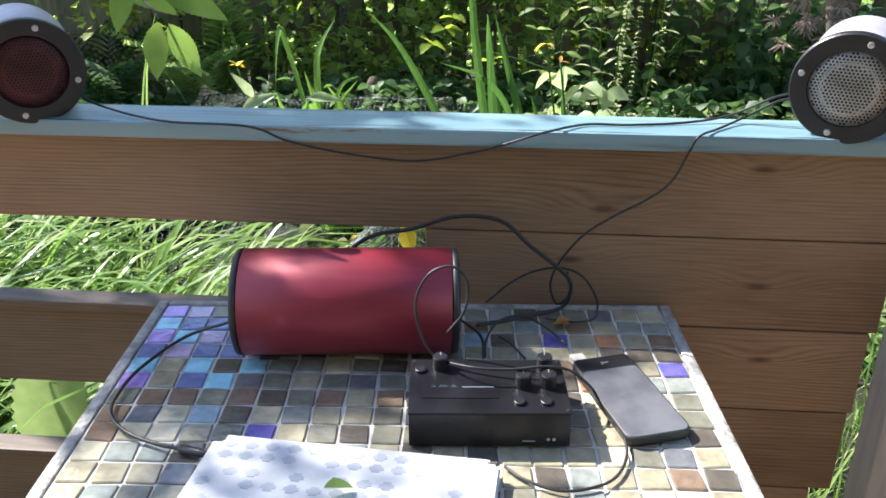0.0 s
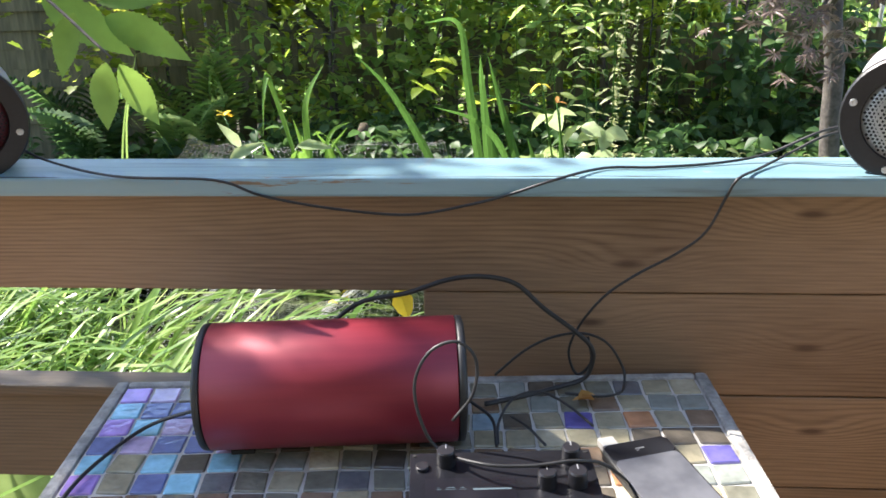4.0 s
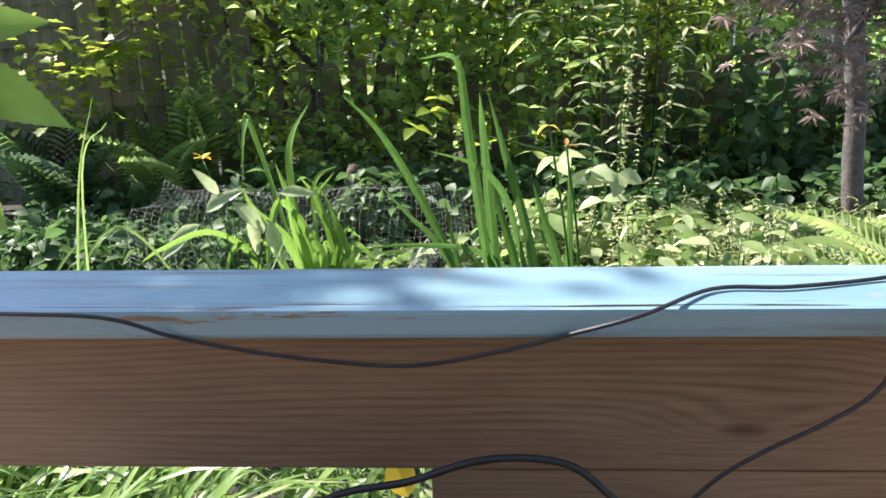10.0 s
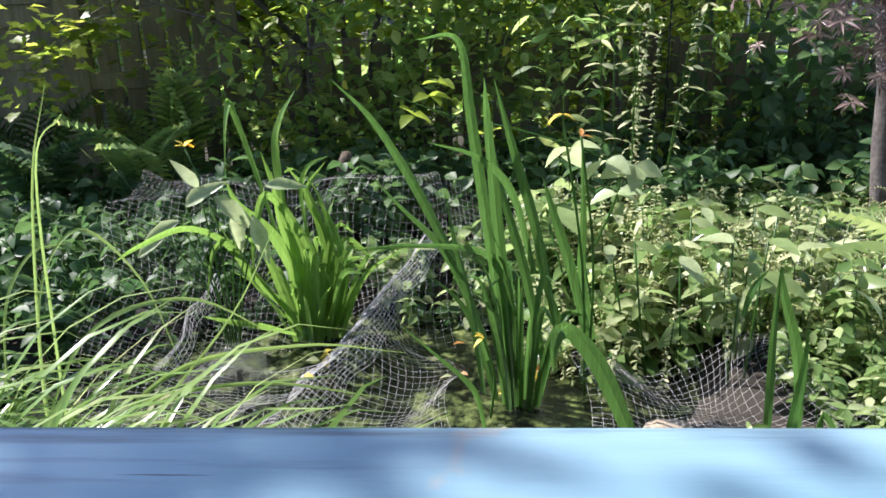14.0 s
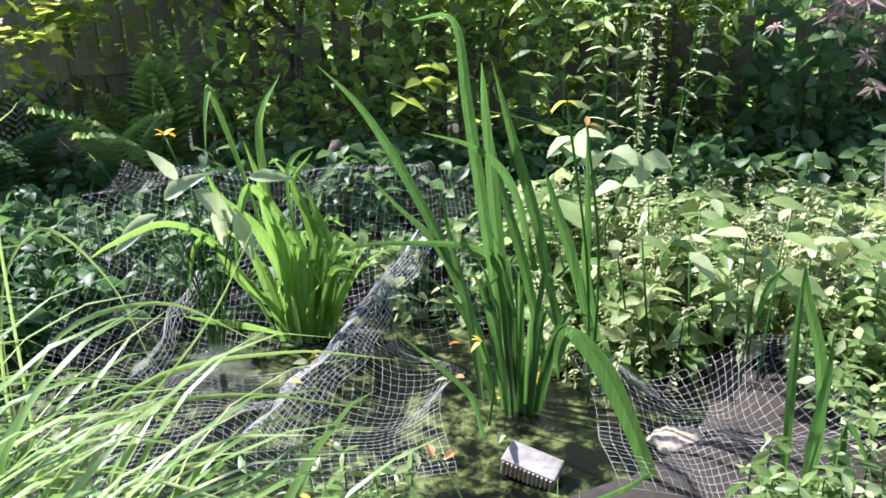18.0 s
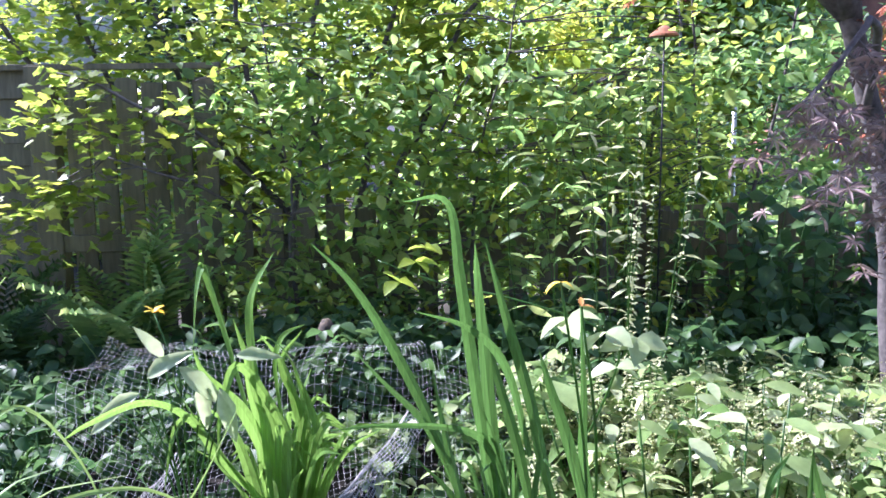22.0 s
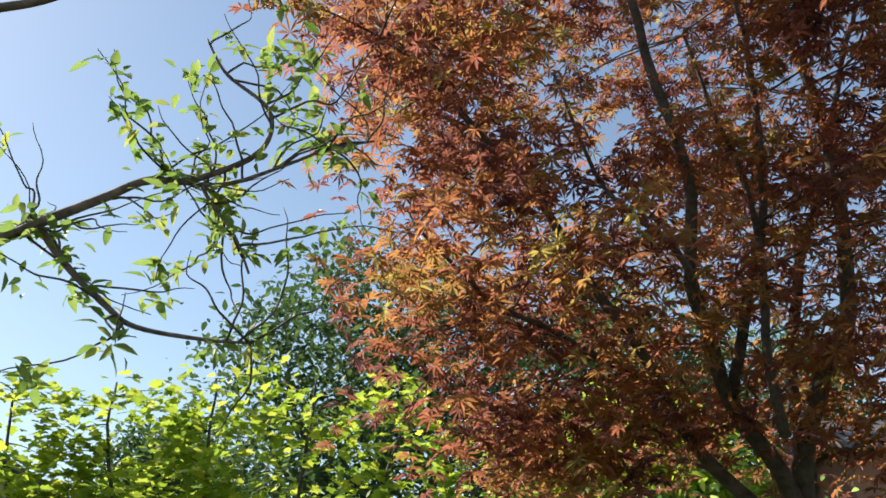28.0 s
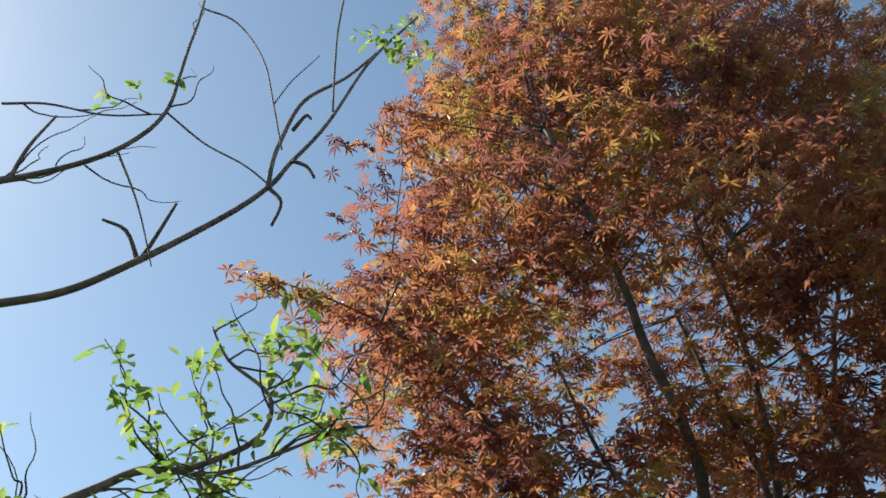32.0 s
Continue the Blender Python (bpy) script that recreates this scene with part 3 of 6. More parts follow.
# ---- beyond the fence ----
shed = thing("shed", "pale timber outbuilding behind the fence, with a dark eaves board", "shed", (-4.4, 7.0, 0))
part("wall", box(-1.6, 1.36, 0, 2.4, -0.05, 2.36), M_PALEWALL, shed)
part("upper_wall", box(-1.6, 1.28, 0.02, 2.4, 2.46, 2.95), M_PALEWALL, shed)
part("eaves_board", box(-1.7, 1.42, -0.06, 2.5, 2.361, 2.459, 0.01), M_SLATE, shed)
part("roof", box(-1.8, 1.5, -0.1, 2.6, 2.951, 3.03, 0.01), M_SLATE, shed)
for x in (-0.2, 0.62):
    w = part("window", box(x, x + 0.36, -0.012, 0.019, 2.54, 2.82), M_GREYWOOD, shed)
    part("pane", box(x + 0.03, x + 0.33, -0.016, -0.0125, 2.57, 2.79), M_SLATE, w)

house = thing("brick_house", "red brick house with a dark slate roof behind the trees", "house", (9.75, 12.0, 0))
part("wall", box(-2.7, 3, 0, 6, -0.05, 4.05), M_BRICK, house)
bm = bmesh.new()
vs = [bm.verts.new(c) for c in ((-2.95, -0.3, 4.06), (3.2, -0.3, 4.06), (3.2, 6.3, 4.06), (-2.95, 6.3, 4.06), (-1.4, 3, 5.3), (3.2, 3, 5.3))]
for f in ((0, 1, 5, 4), (2, 3, 4, 5), (3, 0, 4), (1, 2, 5), (3, 2, 1, 0)):
    bm.faces.new([vs[i] for i in f])
part("roof", bm, M_SLATE, house)
part("gutter", box(-2.98, 3.2, -0.4, -0.301, 3.98, 4.09, 0.02), M_SLATE, house)
for x in (-1.9, 0.4):
    w = part("window", box(x, x + 1.0, -0.03, -0.001, 2.2, 3.5), M_PALEWALL, house)
    part("pane", box(x + 0.08, x + 0.92, -0.036, -0.031, 2.28, 3.42), M_SLATE, w)

fr = thing("garden_frame", "pale galvanised tube frame behind the picket fence", "frame", (0, 4.6, 0))
for x in (1.81, 2.39, 2.75):
    part("pole", tubes("pole", [([(x, 0, -0.02), (x + 0.01, 0, 0.7), (x, 0, 1.25 if x < 2.5 else 1.9)], 0.014, 0.014, 8)], M_STEEL), None, fr)
part("crossbar", tubes("crossbar", [([(1.81, -0.02, 0.60), (2.3, -0.02, 0.59), (2.75, -0.02, 0.575)], 0.014, 0.014, 8)], M_STEEL), None, fr)
# ---- the mosaic table ----
M_GROUT = surface("grout", (0.38, 0.365, 0.33), (0.60, 0.58, 0.53), 0.85, scale=20, bump=0.3)
M_EDGE = surface("table_edge", (0.20, 0.195, 0.18), (0.50, 0.485, 0.445), 0.88, scale=26, bump=0.8, fine=120)
M_IRON = surface("black_iron", (0.02, 0.02, 0.02), (0.05, 0.05, 0.05), 0.6, metal=0.6, scale=20)
m, t_, n, l, p = nodes_of("glass_tile")
_i = n.new("ShaderNodeObjectInfo")
_r = ramp(n, [(0.0, (0.26, 0.24, 0.165)), (0.14, (0.145, 0.145, 0.112)), (0.28, (0.36, 0.33, 0.235)), (0.38, (0.115, 0.12, 0.128)), (0.47, (0.235, 0.215, 0.15)), (0.60, (0.16, 0.115, 0.08)), (0.68, (0.185, 0.205, 0.185)),
              (0.80, (0.09, 0.08, 0.065)), (0.955, (0.10, 0.09, 0.28)), (0.97, (0.38, 0.19, 0.10)), (0.985, (0.20, 0.28, 0.32))])
_r.color_ramp.interpolation = "CONSTANT"
l.new(_i.outputs["Random"], _r.inputs[0])
_c = n.new("ShaderNodeTexCoord")
_z = n.new("ShaderNodeTexNoise")
_z.inputs["Scale"].default_value, _z.inputs["Detail"].default_value = 75, 4
_o = n.new("ShaderNodeVectorMath")
_o.operation = "ADD"
l.new(_c.outputs["Object"], _o.inputs[0])
l.new(_i.outputs["Location"], _o.inputs[1])
l.new(_o.outputs[0], _z.inputs["Vector"])
_h = n.new("ShaderNodeHueSaturation")
_mr = n.new("ShaderNodeMapRange")
_mr.inputs["To Min"].default_value, _mr.inputs["To Max"].default_value = 0.62, 2.1
l.new(_z.outputs[0], _mr.inputs[0])
l.new(_mr.outputs[0], _h.inputs["Value"])
l.new(_r.outputs[0], _h.inputs["Color"])
l.new(_h.outputs[0], p.inputs["Base Color"])
p.inputs["Roughness"].default_value, p.inputs["Metallic"].default_value, p.inputs["Specular IOR Level"].default_value = 0.16, 0.12, 0.8
_tf = n.new("ShaderNodeMath")
_tf.operation, _tf.inputs[1].default_value, _tf.inputs[2].default_value = "MULTIPLY_ADD", 520.0, 180.0
l.new(_z.outputs[0], _tf.inputs[0])
l.new(_tf.outputs[0], p.inputs["Thin Film Thickness"])
p.inputs["Thin Film IOR"].default_value = 1.7
_w = n.new("ShaderNodeTexNoise")
_w.inputs["Scale"].default_value, _w.inputs["Detail"].default_value = 150, 1
l.new(_o.outputs[0], _w.inputs["Vector"])
_b = n.new("ShaderNodeBump")
_b.inputs["Strength"].default_value, _b.inputs["Distance"].default_value = 0.42, 0.002
l.new(_w.outputs[0], _b.inputs["Height"])
l.new(_b.outputs[0], p.inputs["Normal"])
M_TILE = m

table = thing("mosaic_table", "low square table with an iridescent glass mosaic top and grey edging", "table", (-0.002, -0.006, 0.28))
table.rotation_euler = (0, radians(0.15), radians(-0.4))
PITCH, COLS, ROWS = 0.0269, 20, 21
HALF = COLS * PITCH / 2
DEEP = ROWS * PITCH
part("tabletop", box(-HALF - 0.001, HALF + 0.001, -DEEP - 0.004, -0.002, 0.59, 0.6185, 0.001), M_GROUT, table)
for name, a in (("edging", (-HALF - 0.013, -HALF - 0.0015, -DEEP - 0.016, 0.008)), ("edging", (HALF + 0.0015, HALF + 0.013, -DEEP - 0.016, 0.008)),
                ("edging", (-HALF - 0.001, HALF + 0.001, -0.0015, 0.008)), ("edging", (-HALF - 0.001, HALF + 0.001, -DEEP - 0.016, -DEEP - 0.0045))):
    part(name, box(*a, 0.585, 0.621, 0.003), M_EDGE, table, "chipped grey-painted edging strip")
for x in (-HALF + 0.02, HALF - 0.02):
    for y in (-DEEP + 0.02, -0.03):
        part("leg", lathe([(0.012, 0.0), (0.013, 0.01), (0.011, 0.3), (0.013, 0.589)], 12), M_IRON, table).location = (x, y, 0)

# ---- red loudspeaker ----
m, t_, n, l, p = nodes_of("red_anodised")
_c = n.new("ShaderNodeTexCoord")
_mp = n.new("ShaderNodeMapping")
_mp.inputs["Scale"].default_value = (0.06, 1, 1)
_z = n.new("ShaderNodeTexNoise")
_z.inputs["Scale"].default_value, _z.inputs["Detail"].default_value = 160, 5
l.new(_c.outputs["Object"], _mp.inputs[0])
l.new(_mp.outputs[0], _z.inputs["Vector"])
_r = ramp(n, [(0.3, (0.22, 0.022, 0.036)), (0.7, (0.26, 0.028, 0.043))])
l.new(_z.outputs[0], _r.inputs[0])
l.new(_r.outputs[0], p.inputs["Base Color"])
p.inputs["Metallic"].default_value, p.inputs["Roughness"].default_value = 0.35, 0.42
_b = n.new("ShaderNodeBump")
_b.inputs["Strength"].default_value, _b.inputs["Distance"].default_value = 0.015, 0.002
l.new(_z.outputs[0], _b.inputs["Height"])
l.new(_b.outputs[0], p.inputs["Normal"])
M_RED = m
M_BLACK = surface("black_plastic", (0.006, 0.006, 0.008), (0.013, 0.013, 0.017), 0.42, scale=30, bump=0.05, fine=300)
M_RUBBER = surface("black_rubber", (0.012, 0.012, 0.012), (0.03, 0.03, 0.03), 0.5, scale=40, bump=0.05)
M_CASE = surface("black_metal_case", (0.007, 0.0075, 0.010), (0.015, 0.016, 0.021), 0.34, metal=0.3, scale=25, bump=0.04, fine=400)
M_CHROME = surface("screw_steel", (0.5, 0.5, 0.5), (0.7, 0.7, 0.7), 0.3, metal=0.95, scale=60, bump=0.05)

spk = thing("red_loudspeaker", "dark red metallic cylinder loudspeaker lying on the mosaic table", "loudspeaker", (-0.0595, -0.100, 0.9556))
spk.rotation_euler = (0, radians(0.3), radians(2.0))
spk.scale = (0.97, 0.965, 0.965)
part("body", lathe([(0.0515, -0.1025), (0.0535, -0.1015), (0.0535, 0.1015), (0.0515, 0.1025)], 72, "x"), M_RED, spk, "dark red anodised shell", True)
for s in (-1, 1):
    e = part("end_rim", lathe([(0.0525, 0.1027 * s), (0.0537, 0.104 * s), (0.053, 0.108 * s), (0.049, 0.1095 * s), (0.047, 0.107 * s), (0.01, 0.1065 * s)], 64, "x"), M_RUBBER, spk, "black rubber end rim", True)
part("socket", lathe([(0.008, -0.107), (0.008, -0.114), (0.005, -0.117)], 16, "x"), M_RUBBER, spk).location = (0, -0.01, -0.02)
for x in (-0.08, 0.08):
    part("foot", box(x - 0.01, x + 0.01, -0.018, 0.018, -0.0575, -0.0532, 0.001), M_RUBBER, spk)

# ---- the small black instrument ----
syn = thing("synthesizer", "small black metal synthesizer box with knobs and a narrow display", "synthesizer", (0.0708, -0.216, 0.9015))
syn.rotation_euler = (0, 0, radians(0.3))
syn.scale = (0.965, 1.02, 0.85)
part("case", box(-0.069, 0.069, -0.040, 0.040, 0.001, 0.0385, 0.0015), M_CASE, syn)
part("top_plate", box(-0.0695, 0.0695, -0.0405, 0.0405, 0.0386, 0.0402, 0.0006), M_CASE, syn)
part("display", box(-0.058, 0.008, -0.020, 0.009, 0.0403, 0.0408), surface("display_glass", (0.004, 0.004, 0.007), (0.008, 0.008, 0.012), 0.35, bump=0), syn, "dark glossy display window")
m, t_, n, l, p = nodes_of("display_light")
p.inputs["Base Color"].default_value = (0.07, 0.095, 0.11, 1)
p.inputs["Emission Color"].default_value, p.inputs["Emission Strength"].default_value = (0.55, 0.85, 0.95, 1), 0.035
M_LIT = m
part("lit_bar", box(-0.023, 0.005, -0.0050, -0.0032, 0.0409, 0.0411), M_LIT, syn, "pale blue lit bar on the display")
bm = bmesh.new()
for x, w in ((-0.050, 0.004), (-0.0435, 0.008), (-0.033, 0.005)):
    box(x, x + w, -0.0040, -0.0036, 0.0409, 0.0411, bm=bm)
    box(x + 0.001, x + w - 0.001, -0.0020, -0.0016, 0.0409, 0.0411, bm=bm)
part("lit_marks", bm, M_LIT, syn)
for x, y in ((-0.042, 0.027), (0.031, -0.001), (0.053, 0.027), (0.0535, -0.001)):
    bm = lathe([(0.0072, 0.0), (0.0070, 0.013), (0.0062, 0.0145)], 28)
    k = part("knob", bm, M_BLACK, syn, "ribbed black knob")
    k.location = (x, y, 0.0403)
    part("pointer", box(-0.0004, 0.0004, 0.001, 0.006, 0.01452, 0.0149), M_STEEL, k)
for x, y in ((-0.060, 0.022), (0.026, -0.026), (0.049, -0.026)):
    part("button", lathe([(0.0052, 0.0), (0.0052, 0.0025), (0.0045, 0.0032)], 20), M_BLACK, syn).location = (x, y, 0.0403)
for x in (-0.066, 0.066):
    for y in (-0.037, 0.037):
        part("screw", lathe([(0.0017, 0.0), (0.0015, 0.0006)], 10), M_IRON, syn).location = (x, y, 0.0403)
part("front_mark", box(0.028, 0.039, -0.0408, -0.0402, 0.0075, 0.0082), M_STEEL, syn)
for x in (0.050, 0.055):
    part("jack", lathe([(0.0016, -0.0412), (0.0016, -0.0402)], 12, "y"), M_CHROME, syn).location = (x, 0, 0.010)
for x in (-0.05, -0.02, 0.0, 0.03):
    part("foot", lathe([(0.004, -0.001), (0.004, 0.0012)], 12), M_RUBBER, syn).location = (x, 0.03 if x < 0 else -0.03, 0)

# ---- phone ----
ph = thing("phone", "black smartphone in a dark case lying face up, glossy screen", "phone", (0.1985, -0.188, 0.9005))
ph.rotation_euler = (0, 0, radians(14.5))
ph.scale = (0.98, 0.905, 1.0)
M_SCREEN = surface("phone_glass", (0.012, 0.013, 0.016), (0.02, 0.021, 0.025), 0.13, bump=0.0, scale=4)


def rounded_slab(hx, hy, r, z0, z1, edge, y0=0.0):
    """A slab with rounded corners and softened rims."""
    bm = bmesh.new()
    rings = []
    for z, k in ((z0, edge), (z0 + edge, 0.0), (z1 - edge, 0.0), (z1 - edge * 0.3, edge * 0.3), (z1, edge)):
        ring = []
        for i in range(32):
            q = 2 * math.pi * (i + 0.5) / 32
            cx, cy = math.copysign(hx - r, math.cos(q)), math.copysign(hy - r, math.sin(q))
            ring.append(bm.verts.new((cx + (r - k) * math.cos(q), y0 + cy + (r - k) * math.sin(q), z)))
        rings.append(ring)
    for p_, q_ in zip(rings, rings[1:]):
        for i in range(32):
            bm.faces.new((p_[i], p_[(i + 1) % 32], q_[(i + 1) % 32], q_[i]))
    bm.faces.new(rings[0][::-1])
    bm.faces.new(rings[-1])
    return bm


part("case", rounded_slab(0.0305, 0.071, 0.011, 0.0005, 0.0098, 0.002), M_RUBBER, ph, "black bumper case", True)
part("screen", rounded_slab(0.0283, 0.0575, 0.008, 0.0094, 0.0103, 0.0003, -0.0115), surface("dark_glossy_back", (0.085, 0.09, 0.105), (0.16, 0.167, 0.185), 0.34, metal=0.2, bump=0.02, scale=9, coat=0.4), ph, "dark glossy panel with a pale sheen")
part("top_panel", rounded_slab(0.0283, 0.0118, 0.006, 0.0094, 0.0104, 0.0003, 0.0565), M_SCREEN, ph, "glossy black strip")
part("mark", box(-0.004, 0.004, 0.056, 0.0572, 0.01042, 0.0107), M_STEEL, ph)
part("mark", box(-0.004, -0.002, 0.0535, 0.0545, 0.01042, 0.0107), M_STEEL, ph)
part("plug", box(-0.026, -0.012, 0.0715, 0.084, 0.002, 0.0085, 0.001), M_PALEWALL, ph, "pale grey plug")

# ---- white patterned slab ----
M_WHITE = surface("white_lid", (0.46, 0.47, 0.48), (0.56, 0.57, 0.58), 0.35, scale=10, bump=0.04)
M_SQUARE = surface("grey_squares", (0.32, 0.345, 0.38), (0.40, 0.425, 0.46), 0.35, scale=14, bump=0.03)
lap = thing("laptop", "closed white laptop with grey rounded squares on its lid", "laptop", (-0.037, -0.272, 0.9005))
lap.rotation_euler = (0, 0, radians(-8.2))
lap.scale = (0.90, 0.95, 1.0)
bm = box(-0.130, 0.130, -0.20, 0.0, 0.0005, 0.013)
bmesh.ops.bevel(bm, geom=[e for e in bm.edges if abs(e.verts[0].co.z - e.verts[1].co.z) > 0.005], offset=0.010, segments=5, affect="EDGES")
bmesh.ops.bevel(bm, geom=[e for e in bm.edges if e.verts[0].co.z > 0.012 and e.verts[1].co.z > 0.012], offset=0.0015, segments=2, affect="EDGES")
part("lid", bm, M_WHITE, lap)
sq = box(-0.0065, 0.0065, -0.005, 0.005, 0.01302, 0.01325)
bmesh.ops.bevel(sq, geom=[e for e in sq.edges if abs(e.verts[0].co.z - e.verts[1].co.z) > 0.0001], offset=0.003, segments=3, affect="EDGES")
sqm = bpy.data.meshes.new("square")
sq.to_mesh(sqm)
sq.free()
sqm.materials.append(M_SQUARE)
r_ = random.Random(3)
for j in range(10):
    for i in range(13):
        if r_.random() < 0.86:
            part("square", sqm, None, lap).location = (-0.118 + i * 0.0195 + (0.006 if j % 4 < 2 else 0), -0.012 - j * 0.0145 - (j // 2) * 0.006, 0)

# ---- round loudspeakers on the rail ----
M_PIPE = surface("grey_pipe", (0.27, 0.27, 0.30), (0.38, 0.38, 0.42), 0.4, scale=12, bump=0.03)
M_GRILLE = surface("steel_grille", (0.26, 0.26, 0.25), (0.38, 0.38, 0.36), 0.4, metal=0.4, scale=40, bump=0.03)
M_REDGRILLE = surface("red_grille", (0.045, 0.009, 0.012), (0.08, 0.014, 0.018), 0.45, metal=0.4, scale=40, bump=0.03)
M_HOLE = surface("dark_hole", (0.004, 0.004, 0.004), (0.008, 0.008, 0.008), 0.9, bump=0)


def round_speaker(at, yaw, pitch, grille, label):
    ob = thing("round_loudspeaker", label, "loudspeaker", at, "loudspeakers on the rail")
    ob.rotation_euler = (radians(pitch), 0, radians(yaw))
    part("body", lathe([(0.0475, 0.012), (0.049, 0.014), (0.049, 0.105), (0.046, 0.112), (0.01, 0.113)], 56, "y"), M_PIPE, ob, "pale grey pipe body", True)
    part("front_ring", lathe([(0.036, 0.0045), (0.0375, 0.0005), (0.0525, 0.0), (0.054, 0.002), (0.054, 0.010), (0.0525, 0.0119), (0.03, 0.0119)], 64, "y"), M_BLACK, ob, "glossy black front ring")
    part("grille", lathe([(0.0372, 0.0042), (0.0372, 0.0032), (0.025, 0.0018), (0.001, 0.0012)], 48, "y"), grille, ob, "", True)
    bm = bmesh.new()
    step = 0.0036
    for r in range(-11, 12):
        for c in range(-11, 12):
            x, z = (c + 0.5 * (r % 2)) * step, r * step * 0.866
            d = math.hypot(x, z)
            if d < 0.0345:
                y = 0.0012 + (0.002 * (d / 0.0372) ** 1.6) - 0.0004
                vs = [bm.verts.new((x + 0.00125 * math.cos(a), y, z + 0.00125 * math.sin(a))) for a in (0, 1.047, 2.094, 3.1416, 4.189, 5.236)]
                bm.faces.new(vs[::-1])
    part("perforation", bm, M_HOLE, ob, "dark round perforations")["kind"] = "stuff"
    for a in (65, 155, 245, 335):
        x, z = 0.0455 * math.cos(radians(a + 10)), 0.0455 * math.sin(radians(a + 10))
        s = part("screw", lathe([(0.0032, 0.0004), (0.0030, -0.0010), (0.0016, -0.0012), (0.0013, -0.0004)], 18, "y"), M_STEEL, ob, "steel screw")
        s.location = (x, 0, z)
    return ob


round_speaker((0.4160, -0.033, 1.1484), -30, 4, M_GRILLE, "round black-faced loudspeaker with a steel grille on the cap rail")
round_speaker((-0.388, 0.026, 1.1484), 28, 4, M_REDGRILLE, "round black-faced loudspeaker with a dark red grille on the cap rail")

# ---- cables ----
RAIL_CABLE = [(-0.372, 0.07, 1.122), (-0.338, 0.062, 1.106), (-0.2588, 0.0172, 1.1016), (-0.1664, -0.0017, 1.1016), (-0.1274, 0.0076, 1.0834), (-0.0674, 0.003, 1.072), (0.0021, -0.0024, 1.0662), (0.0574, -0.0066, 1.076), (0.088, -0.009, 1.0844), (0.1268, -0.0235, 1.1016), (0.1758, 0.0105, 1.1016), (0.2202, 0.0097, 1.1016), (0.2799, 0.0195, 1.1016), (0.3274, 0.027, 1.1075), (0.3706, 0.02, 1.1289), (0.414, 0.03, 1.134)]
DROP_CABLE = [(0.414, 0.027, 1.13), (0.3754, 0.024, 1.1235), (0.3413, 0.024, 1.1059), (0.3079, -0.003, 1.1016), (0.2807, -0.0313, 1.1016), (0.2755, -0.0222, 1.0827), (0.261, -0.0211, 1.0505), (0.2376, -0.0169, 1.0289), (0.2045, -0.0119, 1.0074), (0.1782, -0.0073, 0.9849), (0.1578, -0.002, 0.9535), (0.1491, 0.0, 0.9252), (0.1579, 0.0, 0.9008), (0.1705, -0.001, 0.9145), (0.1666, -0.0011, 0.9409)]
BLACK_CABLE = [(-0.0823, 0.001, 0.9521), (-0.0462, -0.002, 0.9815), (-0.0013, -0.006, 0.9924), (0.0347, -0.008, 1.0051), (0.066, -0.011, 1.0091), (0.0962, -0.013, 1.0023), (0.1226, -0.015, 0.978), (0.1489, -0.018, 0.9576), (0.1655, -0.019, 0.9412), (0.1685, -0.019, 0.9255), (0.16, -0.02, 0.907), (0.13, -0.034, 0.906), (0.098, -0.048, 0.906), (0.066, -0.062, 0.908)]
LOOP_CABLE = [(0.0788, -0.007, 0.906), (0.1061, -0.009, 0.9321), (0.1324, -0.011, 0.9468), (0.1597, -0.013, 0.9508), (0.1821, -0.015, 0.9411), (0.1968, -0.016, 0.9177), (0.198, -0.024, 0.907), (0.19, -0.044, 0.906), (0.168, -0.05, 0.906), (0.14, -0.043, 0.906)]
SYNTH_CABLE = [(0.0358, -0.165, 0.9572), (0.0514, -0.165, 0.9806), (0.0533, -0.165, 1.0088), (0.0397, -0.165, 1.0234), (0.0202, -0.168, 1.0176), (0.0085, -0.17, 0.9942), (0.0115, -0.172, 0.9641), (0.0252, -0.178, 0.9408), (0.0553, -0.209, 0.9492), (0.0884, -0.213, 0.9494), (0.1224, -0.208, 0.9493), (0.1467, -0.195, 0.9355), (0.1735, -0.1852, 0.904), (0.1833, -0.2378, 0.905), (0.1814, -0.2719, 0.904), (0.1629, -0.3021, 0.904), (0.1268, -0.3139, 0.904), (0.0975, -0.3013, 0.904), (0.0819, -0.2848, 0.904)]
LEFT_CABLE = [(-0.1722, -0.1, 0.9334), (-0.2272, -0.0843, 0.906), (-0.2534, -0.1427, 0.906), (-0.2602, -0.1904, 0.906), (-0.2544, -0.2205, 0.906), (-0.2339, -0.2438, 0.906), (-0.2057, -0.2593, 0.906), (-0.1774, -0.268, 0.906)]
PHONE_CABLE = [(0.0729, -0.127, 0.9098), (0.0749, -0.109, 0.9193), (0.0895, -0.08, 0.9238), (0.114, -0.061, 0.9187), (0.1374, -0.067, 0.909), (0.1558, -0.0977, 0.906)]
SHORT_CABLE = [(0.0485, -0.086, 0.9287), (0.069, -0.103, 0.9192), (0.071, -0.137, 0.9148)]
TINY_CABLE = [(0.0875, -0.0794, 0.906), (0.1002, -0.0969, 0.906), (0.1119, -0.1241, 0.906)]


